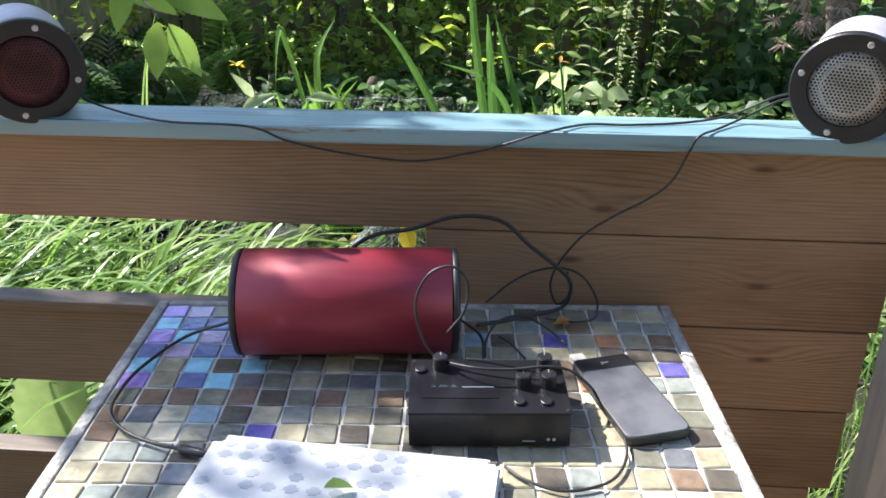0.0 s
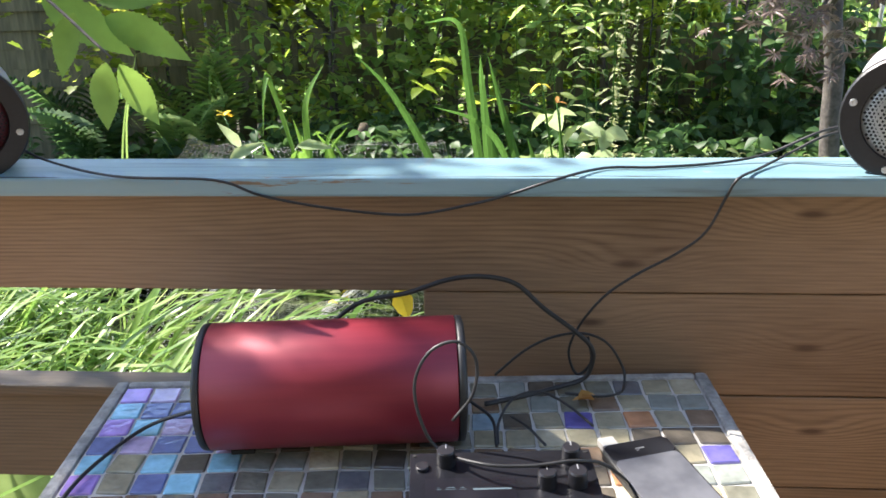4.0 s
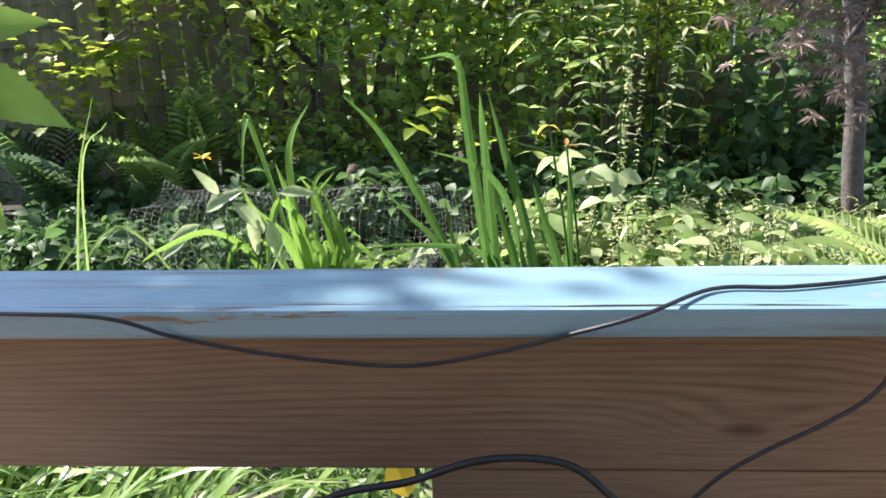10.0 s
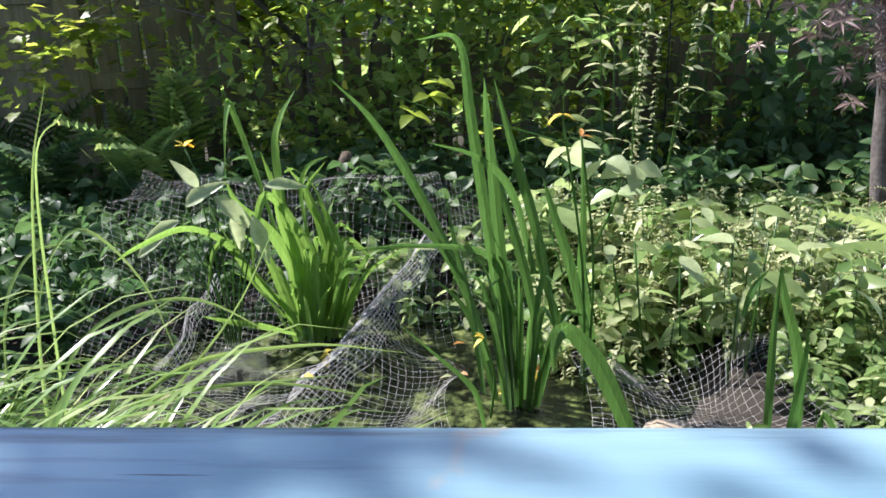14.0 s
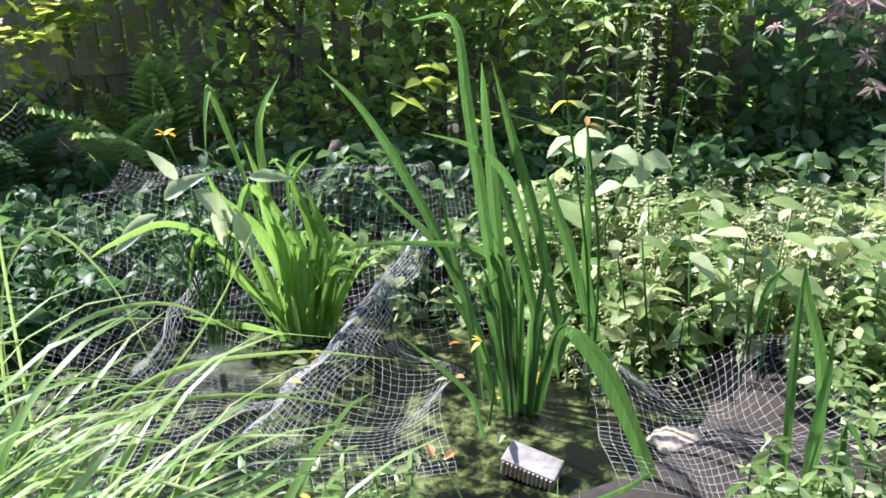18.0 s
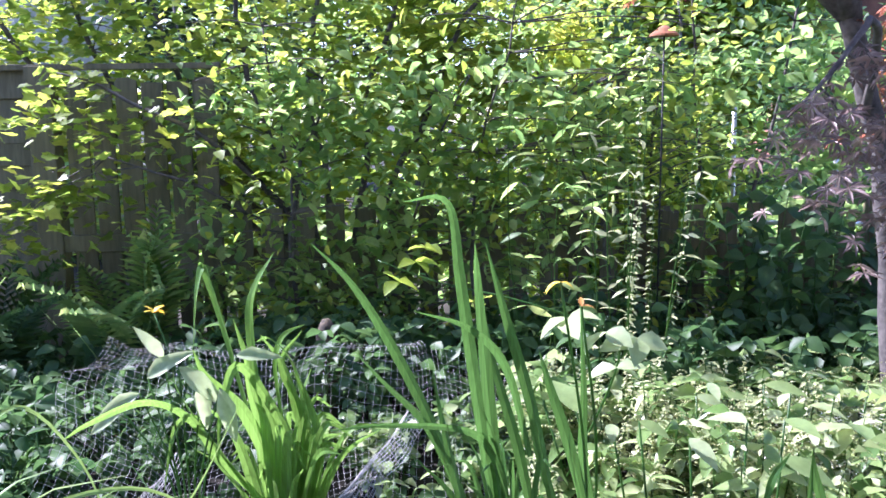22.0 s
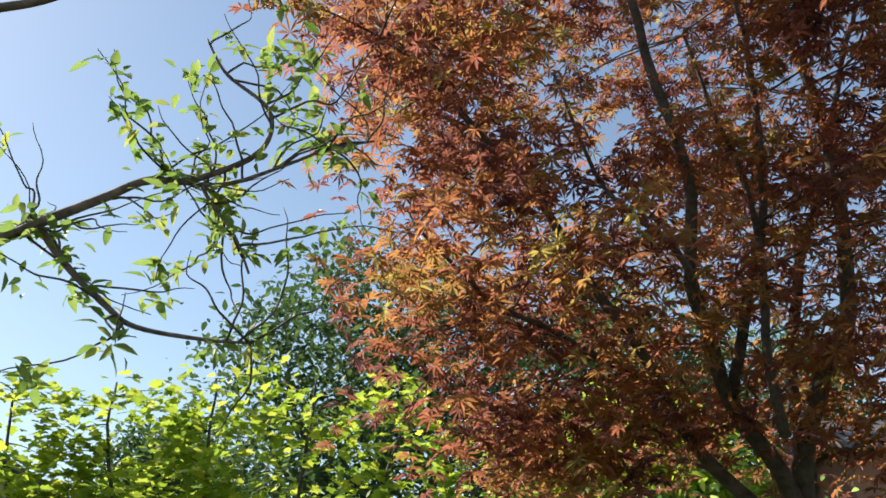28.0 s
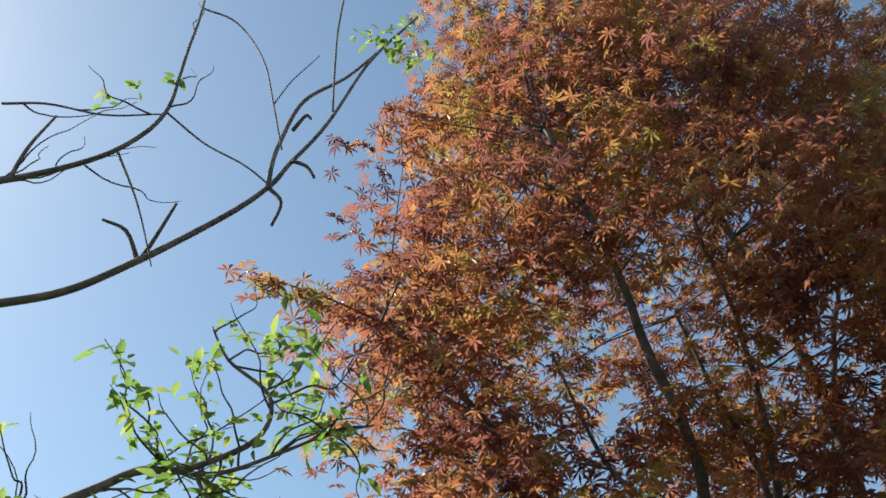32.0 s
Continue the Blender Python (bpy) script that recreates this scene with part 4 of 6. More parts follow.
def cable(points, r, label, plug=None):
    ob = tagged(part("cable", tubes("cable", [(smooth_line(points, 7), r, r, 8)], M_RUBBER), None), label, "cable", "cables")
    if plug:
        d = (Vector(points[-1]) - Vector(points[-2])).normalized()
        e = Vector(points[-1])
        part("plug", tubes("plug", [([e - d * 0.004, e + d * 0.018, e + d * 0.026], 0.004, 0.003, 10)], M_BLACK), None, ob, "black plug")
    return ob


cable(RAIL_CABLE, 0.0013, "thin black loudspeaker cable lying along the blue rail")
cable(DROP_CABLE, 0.0013, "thin black cable hanging down the boards from the rail")
cable(BLACK_CABLE, 0.0023, "thick black cable arching over the red loudspeaker")
cable(LOOP_CABLE, 0.0013, "thin black cable looped on the table by the boards")
cable(SYNTH_CABLE, 0.0013, "thin black cable looped over the synthesizer")
cable(LEFT_CABLE, 0.0017, "black cable curling from the red loudspeaker to a plug", True)
cable(PHONE_CABLE, 0.0012, "thin black cable running to the phone")
cable(SHORT_CABLE, 0.0014, "short black cable behind the synthesizer")
cable(TINY_CABLE, 0.0012, "short black cable on the mosaic")

M_DRY = leafy("dry_leaf", [(0, (0.30, 0.15, 0.04)), (1, (0.45, 0.25, 0.06))], 0.3)
M_YELLOW = leafy("yellow_leaf", [(0, (0.45, 0.34, 0.02)), (1, (0.55, 0.45, 0.05))], 0.4)
V_, F_ = oval_leaf(0.6, 0.2, 0.3)
for at, size, yaw, mt, lb in (((0.150, -0.055, 0.904), 0.022, 30, M_DRY, "dry brown leaf on the mosaic"), ((0.164, -0.058, 0.904), 0.020, 160, M_DRY, "dry brown leaf on the mosaic"),
                              ((-0.055, -0.332, 0.918), 0.022, 15, M_APPLE, "small green-yellow leaf on the laptop")):
    ob = tagged(part("fallen_leaf", mesh_from("fallen_leaf", [(x * size, y * size, z * size + 0.003) for x, y, z in V_], F_, mt), None), lb, "leaf")
    ob.location, ob.rotation_euler = at, (0, 0, radians(yaw))
ob = tagged(part("yellow_leaf", mesh_from("yellow_leaf", [(x * 0.042, y * 0.036, z * 0.036) for x, y, z in V_], F_, M_YELLOW), None), "yellow leaf hanging at the end of the board", "leaf")
ob.location, ob.rotation_euler = (-0.014, 0.055, 0.975), (radians(80), radians(75), 0)
# ---- plants: helpers ----
OVAL, SLIM, BROAD = oval_leaf(0.5), oval_leaf(0.3, 0.3), oval_leaf(0.72, 0.25, 0.2)
PALM = palmate_leaf(7, 0.062)


def ribbon(points, width, steps=6, face=(0.25, 1, 0.1)):
    """A blade of leaf along a line, folded at its rib, tapering to its tip."""
    P = smooth_line(points, steps)
    V, Fc = [], []
    k = len(P)
    for i, p in enumerate(P):
        d = (P[min(i + 1, k - 1)] - P[max(i - 1, 0)]).normalized()
        s = d.cross(Vector(face))
        s = s.normalized() if s.length > 1e-4 else Vector((1, 0, 0))
        nrm = d.cross(s)
        u = i / (k - 1)
        s = (s + nrm * 0.35 * math.sin(3 * u + 9 * width * 100)).normalized()
        w = width / 2 * min(1, 0.6 + u) * (1 - max(0, (u - 0.25) / 0.75) ** 1.7) + 0.0006
        V += [p - s * w + nrm * w * 0.35, p, p + s * w + nrm * w * 0.1]
    for i in range(k - 1):
        a = i * 3
        Fc += [(a, a + 1, a + 4, a + 3), (a + 1, a + 2, a + 5, a + 4)]
    return V, Fc


def blade_clump(name, label, blades, material, at):
    ob = thing(name, label, "plant", at)
    o = Vector(at)
    for w, pts in blades:
        v, f = ribbon([Vector(q) - o for q in pts], w * (0.8 if name == "grass_stalks" else 1.25 if at[0] < 0 else 1.0), 6, (0.25 + rng.normal(0, 0.45), 1, 0.1))
        part("blade", mesh_from("blade", v, f, material), None, ob)
    return ob


def leaf_mass(name, label, category, template, pos, size, material, tilt=0.5, kind="", group="", up=None):
    n = len(pos)
    f, u = turned(n, None, tilt)
    me = scatter(name, template, frames(pos, f, u, rng.uniform(size[0], size[1], n)), material)
    return me


def clusters(centres, each, spread, flat):
    """Places in flattened tufts round the centres."""
    c = np.repeat(np.asarray(centres), each, 0)
    d = rng.normal(size=c.shape) * np.array([spread, spread, flat])
    r = np.minimum(np.hypot(d[:, 0], d[:, 1]), 2.0 * spread)
    d[:, 2] -= 0.5 * r * r / max(spread, 1e-3)
    return c + d


def limb(points, r0, r1, n=8, wob=0.0):
    P = smooth_line(points, 6)
    if wob:
        P = [p + Vector((noise.noise(p * 4), noise.noise(p * 4 + Vector((9, 0, 0))), noise.noise(p * 4 + Vector((0, 9, 0))))) * wob for p in P]
    return (P, r0, r1, n)


def twigs_to(centres, lines, r=0.006):
    """Thin twigs from the nearest limb to each tuft."""
    pts = [p for l in lines for p in l[0]]
    A = np.array([tuple(p) for p in pts])
    out = []
    for c in centres:
        w = A - np.asarray(c)
        d = (w ** 2).sum(1) + np.where(w[:, 2] > 0.1, 0.6, 0)
        a = Vector(pts[int(d.argmin())])
        b = Vector(c)
        mid = (a + b) / 2 + Vector((0, 0, 0.06 * (b - a).length))
        out.append((smooth_line([a, mid, b], 4), r, 0.0015, 5))
    return out


# ---- red maple ----
maple = thing("maple_tree", "Japanese maple with finely cut bronze-red leaves and dark forked limbs", "tree", (1.68, 2.8, 0))
o = Vector(maple.location)
limbs = [
    limb([(1.72, 2.8, -0.1), (1.70, 2.8, 0.5), (1.61, 2.8, 1.1), (1.47, 2.8, 1.55)], 0.043, 0.034, 10, 0.02),
    limb([(1.47, 2.8, 1.53), (1.28, 2.76, 1.70), (1.08, 2.72, 1.90), (0.80, 2.5, 2.32), (0.42, 2.3, 2.8), (0.05, 2.15, 3.15)], 0.032, 0.009, 8, 0.03),
    limb([(1.47, 2.8, 1.53), (1.36, 2.7, 1.78), (1.19, 2.6, 2.03), (1.06, 2.42, 2.35), (1.01, 2.2, 2.75), (0.85, 2.05, 3.4), (0.7, 1.95, 4.0)], 0.036, 0.010, 8, 0.03),
    limb([(1.47, 2.8, 1.53), (1.42, 2.7, 1.85), (1.52, 2.6, 2.1), (1.64, 2.5, 2.35), (1.64, 2.4, 2.75), (1.58, 2.3, 3.2), (1.4, 2.2, 3.9), (1.3, 2.1, 4.6)], 0.040, 0.010, 8, 0.03),
    limb([(1.49, 2.8, 1.5), (1.50, 2.82, 1.9), (1.62, 2.85, 2.4), (1.9, 2.8, 3.1), (2.2, 2.7, 3.9)], 0.036, 0.010, 8, 0.03),
    limb([(1.62, 2.8, 1.0), (1.85, 2.7, 1.5), (2.2, 2.5, 2.1), (2.5, 2.3, 2.9)], 0.034, 0.010, 8, 0.03),
    limb([(1.20, 2.6, 2.02), (1.25, 2.4, 2.4), (1.30, 2.2, 2.8), (1.2, 2.0, 3.5)], 0.022, 0.007, 8, 0.03),
    limb([(0.98, 2.62, 2.05), (0.7, 2.5, 2.15), (0.4, 2.4, 2.3), (0.15, 2.3, 2.5)], 0.015, 0.005, 6, 0.03),
    limb([(0.42, 2.3, 2.8), (0.12, 2.1, 3.02), (-0.12, 2.0, 3.10), (-0.38, 1.9, 3.13)], 0.006, 0.002, 6, 0.01),
    limb([(1.04, 2.32, 2.25), (0.93, 2.2, 2.36), (0.80, 2.2, 2.51), (0.70, 2.18, 2.70), (0.60, 2.12, 2.98)], 0.014, 0.005, 6, 0.02),
    limb([(1.25, 2.4, 1.85), (1.20, 2.32, 2.0), (1.24, 2.3, 2.4), (1.23, 2.28, 2.72), (1.1, 2.2, 3.2)], 0.018, 0.006, 6, 0.02),
    limb([(1.56, 2.8, 1.2), (1.4, 2.5, 1.45), (1.2, 2.2, 1.42), (0.95, 2.05, 1.2)], 0.018, 0.004, 6, 0.02),
    limb([(1.62, 2.8, 0.95), (1.5, 2.4, 1.15), (1.35, 2.15, 1.1), (1.2, 2.0, 0.98)], 0.016, 0.004, 6, 0.02),
]


def in_crown(c):
    """The crown's left side: it leans in with height and tapers to its low skirt."""
    x, z = c[0], c[2]
    edge = -0.16 + 0.75 * min(z - 3.6, 0.7) if z > 3.6 else (-0.16 if z > 2.4 else -0.16 + 0.9 * (2.4 - z))
    return x > edge + 0.10 * noise.noise(Vector(c) * 2.3) and z > 1.95 and noise.noise(Vector(c) * 1.7) > (-0.28 if x < 1.1 else -0.42)


cs = [c for c in ball(980, (1.5, 2.42, 3.72), (1.9, 0.85, 2.4), 0.35) if in_crown(c)]
cs += [np.array((0.0 + 0.13 * i, 2.05, 3.18 + 0.02 * i)) for i in range(2)]
cs += [np.array((q, rng.uniform(2.5, 3.0), rng.uniform(1.82 if q < 0.8 else 2.0, 2.2))) for q in rng.uniform(0.2, 1.7, 34)]
cs += [np.array((rng.uniform(1.2, 2.4), rng.uniform(1.9, 2.6), rng.uniform(2.05, 3.1))) for _ in range(40)]
cs += [np.array((rng.uniform(1.75, 2.6), rng.uniform(2.3, 2.9), rng.uniform(1.35, 2.1))) for _ in range(26)]
low = [np.array((1.04 + rng.uniform(0, 1.0), 1.9 + rng.uniform(0, 0.5), 0)) for _ in range(24)]
for c in low:
    c[2] = 1.20 - 0.25 * (c[0] - 0.92) + 0.45 * (c[0] - 0.7) * rng.uniform(0, 1)
cs = [c for i, c in enumerate(cs) if not (c[0] > 0.9 and c[2] < 3.0 and i % 3 == 0)]
lines = limbs + twigs_to(cs[::2] + low, limbs, 0.0045)
lines = [([p - o for p in map(Vector, l[0])], *l[1:]) for l in lines]
part("trunk", tubes("trunk", lines[:1], M_BARK), None, maple, "dark ridged trunk")
for l_ in lines[1:len(limbs)]:
    part("limb", tubes("limb", [l_], M_BARK), None, maple)
part("twig_growth", tubes("twig_growth", lines[len(limbs):], M_BARK), None, maple)["kind"] = "stuff"
P = clusters(cs, 34, 0.115, 0.035)
P = np.concatenate([P, clusters([np.array((0.12 - 0.07 * i, 2.1 - 0.028 * i, 3.03 + 0.013 * i)) for i in range(8)], 9, 0.035, 0.02)])
n_ = len(P)
f, u = turned(n_, None, 0.35)
f[:, 2] -= 0.35
part("crown", scatter("crown", PALM, frames(P - np.array(o), f, u, rng.uniform(0.055, 0.092, n_)), M_MAPLE), None, maple, "crown of bronze-red cut leaves")["kind"] = "stuff"
M_PURPLE = leafy("purple_leaf", [(0, (0.15, 0.112, 0.10)), (0.6, (0.23, 0.175, 0.155)), (1, (0.34, 0.265, 0.22))], 0.35, 0.3)
low2 = [np.array(q) for q in ((1.0, 2.0, 1.24), (1.08, 2.0, 1.08), (1.18, 2.0, 0.98), (1.2, 2.05, 1.15), (1.3, 2.0, 0.95), (1.35, 2.0, 1.3))]
P = np.concatenate([clusters(low, 20, 0.09, 0.03), clusters(low2, 15, 0.06, 0.025)])
n_ = len(P)
f, u = turned(n_, None, 0.3)
f[:, 2] -= 0.5
part("low_bough", scatter("low_bough", palmate_leaf(7, 0.06), frames(P - np.array(o), f, u, rng.uniform(0.055, 0.09, n_)), M_PURPLE), None, maple, "drooping boughs of dull purple leaves")["kind"] = "stuff"

M_APPLEBARK = surface("apple_bark", (0.08, 0.068, 0.066), (0.24, 0.205, 0.20), 0.8, scale=18, bump=0.6)
# ---- apple tree: boughs over the pond from the left ----
apple = thing("apple_tree", "old apple tree with bare dark twigs and sparse green leaves", "tree", (-2.6, 1.5, 0))
o = Vector(apple.location)
ab = [
    limb([(-2.6, 1.5, -0.1), (-2.58, 1.5, 0.8), (-2.5, 1.48, 1.5), (-2.35, 1.5, 2.0)], 0.11, 0.08, 10, 0.03),
    limb([(-2.35, 1.5, 2.0), (-1.8, 1.65, 2.5), (-1.35, 1.75, 2.78), (-1.02, 1.8, 2.89), (-0.85, 1.8, 2.94), (-0.70, 1.8, 3.05), (-0.52, 1.8, 3.20), (-0.33, 1.8, 3.42), (-0.26, 1.8, 3.56), (-0.13, 1.8, 3.83), (-0.01, 1.8, 4.19), (0.21, 1.8, 4.59)], 0.016, 0.005, 8, 0.008),
    limb([(-0.33, 1.8, 3.42), (-0.31, 1.8, 3.66), (-0.24, 1.8, 3.92), (-0.10, 1.8, 4.08), (0.03, 1.8, 4.28)], 0.010, 0.005, 6, 0.008),
    limb([(-2.3, 1.5, 2.05), (-1.7, 1.55, 2.8), (-1.3, 1.62, 3.15), (-1.08, 1.65, 3.25), (-0.92, 1.65, 3.31), (-0.78, 1.65, 3.42), (-0.67, 1.65, 3.60), (-0.66, 1.65, 3.89), (-0.65, 1.65, 4.39)], 0.014, 0.005, 8, 0.008),
    limb([(-2.35, 1.5, 1.95), (-1.7, 1.7, 2.08), (-1.2, 1.8, 2.1), (-0.85, 1.8, 2.20), (-0.77, 1.8, 2.24), (-0.64, 1.8, 2.31), (-0.54, 1.8, 2.36), (-0.43, 1.8, 2.36), (-0.27, 1.8, 2.44), (-0.25, 1.8, 2.57), (-0.37, 1.8, 2.69), (-0.43, 1.8, 2.81)], 0.019, 0.003, 8, 0.008),
    limb([(-0.78, 1.82, 2.25), (-0.71, 1.85, 2.16), (-0.60, 1.85, 2.05), (-0.53, 1.85, 2.0), (-0.36, 1.85, 1.96), (-0.27, 1.85, 1.95)], 0.011, 0.003, 6, 0.008),
    limb([(-0.50, 1.8, 2.36), (-0.35, 1.8, 2.35), (-0.21, 1.8, 2.40), (-0.10, 1.8, 2.45), (0.02, 1.85, 2.52)], 0.007, 0.003, 6, 0.008),
    limb([(-0.40, 1.8, 2.35), (-0.38, 1.8, 2.31), (-0.32, 1.8, 2.22), (-0.28, 1.8, 2.11)], 0.006, 0.003, 6, 0.008),
    limb([(-1.20, 1.65, 3.64), (-1.07, 1.65, 3.65), (-0.87, 1.65, 3.59), (-0.68, 1.65, 3.60)], 0.005, 0.003, 6, 0.008),
    limb([(-1.06, 1.65, 3.26), (-1.05, 1.65, 3.42), (-1.01, 1.65, 3.58)], 0.008, 0.004, 6, 0.005),
    limb([(-0.78, 1.65, 3.40), (-0.69, 1.68, 3.21), (-0.61, 1.72, 2.97)], 0.005, 0.002, 6, 0.006),
    limb([(-0.67, 1.65, 3.62), (-0.54, 1.7, 3.52), (-0.40, 1.7, 3.41), (-0.31, 1.75, 3.36)], 0.004, 0.003, 6, 0.006),
    limb([(-0.65, 1.65, 4.33), (-0.52, 1.7, 4.31), (-0.39, 1.7, 4.03), (-0.33, 1.7, 3.75), (-0.29, 1.75, 3.56)], 0.004, 0.003, 6, 0.006),
    limb([(-0.33, 1.7, 3.75), (-0.27, 1.7, 3.92), (-0.19, 1.7, 4.08)], 0.003, 0.002, 6, 0.005),
    limb([(-0.11, 1.7, 4.53), (-0.13, 1.7, 4.12), (-0.13, 1.76, 3.80)], 0.005, 0.004, 6, 0.005),
    # two unseen boughs added to carry the shading tufts
    limb([(-2.4, 1.5, 1.9), (-2.35, 1.3, 2.5), (-2.2, 1.05, 3.0), (-1.9, 0.95, 3.25)], 0.035, 0.008, 8, 0.03),
    limb([(-2.45, 1.5, 1.8), (-2.25, 1.1, 2.3), (-2.0, 0.85, 2.75), (-1.85, 0.75, 3.0)], 0.03, 0.008, 8, 0.03),
]
tw = []
r_ = random.Random(11)
starts = [p for l_ in ab[4:8] for p in l_[0] if p.x > -1.0] + [p for l_ in ab[3:4] + ab[8:9] for p in l_[0] if -1.15 < p.x < -0.6]
for i in range(70):
    a = r_.choice(starts)
    d = Vector((r_.uniform(-0.5, 1), r_.uniform(-0.4, 0.4), r_.uniform(-0.4, 1))).normalized()
    q = a + d * r_.uniform(0.10, 0.22)
    e = q + (d + Vector((r_.uniform(-0.7, 0.7), r_.uniform(-0.5, 0.5), r_.uniform(-0.3, 0.8)))).normalized() * r_.uniform(0.08, 0.25)
    line = smooth_line([a, (a + q) / 2 + Vector((r_.uniform(-0.03, 0.03), 0, r_.uniform(-0.03, 0.03))), q, (q + e) / 2 + Vector((r_.uniform(-0.03, 0.03), 0, r_.uniform(-0.03, 0.03))), e], 4)
    line = [p + Vector((noise.noise(p * 14), noise.noise(p * 14 + Vector((3, 0, 0))), noise.noise(p * 14 + Vector((0, 3, 0))))) * 0.012 * min(1, k / 3) for k, p in enumerate(line)]
    tw.append((line, 0.0036, 0.0010, 5))
# spurs
for a, b, c in (((-0.67, 1.8, 3.08), (-0.64, 1.8, 3.20), (-0.61, 1.8, 3.33)), ((-0.68, 1.8, 3.07), (-0.74, 1.8, 3.2), (-0.82, 1.8, 3.25)), ((-0.33, 1.8, 3.42), (-0.28, 1.79, 3.33), (-0.30, 1.79, 3.22)), ((-0.26, 1.8, 3.56), (-0.21, 1.79, 3.52), (-0.18, 1.79, 3.46)), ((-0.27, 1.8, 3.74), (-0.23, 1.8, 3.83), (-0.21, 1.8, 3.81))):
    tw.append((smooth_line([a, b, c], 4), 0.008, 0.005, 6))
allb = [([p - o for p in map(Vector, l_[0])], *l_[1:]) for l_ in ab + tw]
part("trunk", tubes("trunk", allb[:1], M_BARE), None, apple)
for l_ in allb[1:len(ab)]:
    part("bough", tubes("bough", [l_], M_APPLEBARK), None, apple)
part("twig_growth", tubes("twig_growth", allb[len(ab):], M_BARK), None, apple)["kind"] = "stuff"
lowb = [p for l_ in ab[4:8] + tw[:70] for p in l_[0] if p.x > -1.1 and p.z < 2.9]
c1 = [np.array(tuple(r_.choice(lowb))) + rng.normal(0, 0.012, 3) for _ in range(105)]
c1 += [np.array((rng.uniform(-0.45, -0.10), 1.8 + rng.normal(0, 0.05), rng.uniform(2.62, 2.85))) for _ in range(12)]
c1 += [np.array((0.08 + rng.normal(0, 0.10), 1.8, 4.3 + rng.normal(0, 0.10))) for _ in range(12)]
c1 += [np.array((-0.88 + 0.1 * i, 1.65, 3.72 + 0.05 * i)) for i in range(3)]
P1 = clusters(c1, 6, 0.016, 0.012)
f1, u1 = turned(len(P1), None, 0.5)
part("leaves", scatter("leaves", oval_leaf(0.42, 0.25, 0.2), frames(P1 - np.array(o), f1, u1, rng.uniform(0.03, 0.058, len(P1))), M_APPLE), None, apple, "small green leaves in rosettes")["kind"] = "stuff"
# unseen tufts added along the sun's line to dapple rail, loudspeaker and laptop
way = np.array(SUN_DIR)
c2 = [np.array((x + rng.normal(0, 0.012), rng.uniform(0.03, 0.09), 1.1)) + way * rng.uniform(2.5, 3.3) for x in np.linspace(-0.70, -0.035, 170)]
c2 += [np.array((x, y, 1.1)) + way * rng.uniform(2.5, 2.8) for x, y in ((0.0, 0.075), (0.015, 0.03), (0.05, 0.06), (0.12, 0.03))]
c2 += [np.array((rng.uniform(-0.26, -0.11), rng.uniform(-0.16, -0.03), 0.98)) + way * rng.uniform(2.5, 3.3) for _ in range(44)]
c2 += [np.array((rng.uniform(-0.20, -0.06), rng.uniform(-0.21, -0.09), 0.92)) + way * rng.uniform(2.5, 3.3) for _ in range(16)]
c2 += [np.array((rng.uniform(-0.17, 0.08), rng.uniform(-0.44, -0.31), 0.92)) + way * rng.uniform(2.5, 3.3) for _ in range(9)]
c2 += [np.array((rng.uniform(-0.20, -0.12), rng.uniform(-0.12, -0.05), 1.0)) + way * rng.uniform(2.5, 3.3) for _ in range(14)]
c2 += [np.array((rng.uniform(-0.16, 0.07), rng.uniform(-0.40, -0.28), 0.914)) + way * rng.uniform(2.5, 3.3) for _ in range(12)]
P = clusters(c2, 11, 0.055, 0.045)
n_ = len(P)
f, u = turned(n_, None, 0.5)
part("leaves", scatter("leaves", OVAL, frames(P - np.array(o), f, u, rng.uniform(0.022, 0.042, n_)), M_APPLE), None, apple, "unseen leaf tufts set towards the sun to shade the rail and table")["kind"] = "stuff"

# ---- shrubs, hedge and climbers ----


def shrub(name, label, at, stems, centres, each, spread, flat, size, template, material, tilt=0.55):
    ob = thing(name, label, "shrub", at)
    o = Vector(at)
    lines = [([Vector(p) - o for p in l_[0]], *l_[1:]) for l_ in stems + twigs_to(centres[::2], stems, 0.004)]
    if stems:
        part("stem_growth", tubes("stem_growth", lines, M_BARK), None, ob)["kind"] = "stuff"
    P = clusters(centres, each, spread, flat)
    f, u = turned(len(P), None, tilt)
    part("leaves", scatter("leaves", template, frames(P - np.array(o), f, u, rng.uniform(*size, len(P))), material), None, ob)["kind"] = "stuff"
    return ob


stems = [limb([(-0.75 + 0.12 * i, 4.35, -0.05), (-0.75 + 0.1 * i, 4.35, 0.6), (-0.8 + (i - 3) * 0.33, 4.45, 1.4), (-0.85 + (i - 3) * 0.5, 4.6, 2.3), (-0.85 + (i - 3) * 0.55, 4.65, 2.8)], 0.022, 0.006, 7, 0.05) for i in range(7)]
stems.append(limb([(-0.45, 4.3, 0.6), (-0.82, 3.85, 1.08), (-1.25, 3.8, 1.33), (-1.5, 3.8, 1.42)], 0.014, 0.005, 6, 0.02))
stems.append(limb([(-0.45, 4.3, 0.5), (-0.9, 3.85, 0.9), (-1.3, 3.8, 1.05)], 0.012, 0.004, 6, 0.02))
cs = [c for c in ball(330, (-0.95, 4.6, 1.65), (1.75, 0.38, 0.98), 0.5) if noise.noise(Vector(c) * 2.2) > -0.3]
cs += [np.array((x, 4.6 + rng.normal(0, 0.1), 2.60 + 0.10 * math.sin(x * 9) - 0.22 * max(0, x + 0.7) + rng.uniform(0, 0.25))) for x in np.linspace(-2.6, 0.75, 44)]
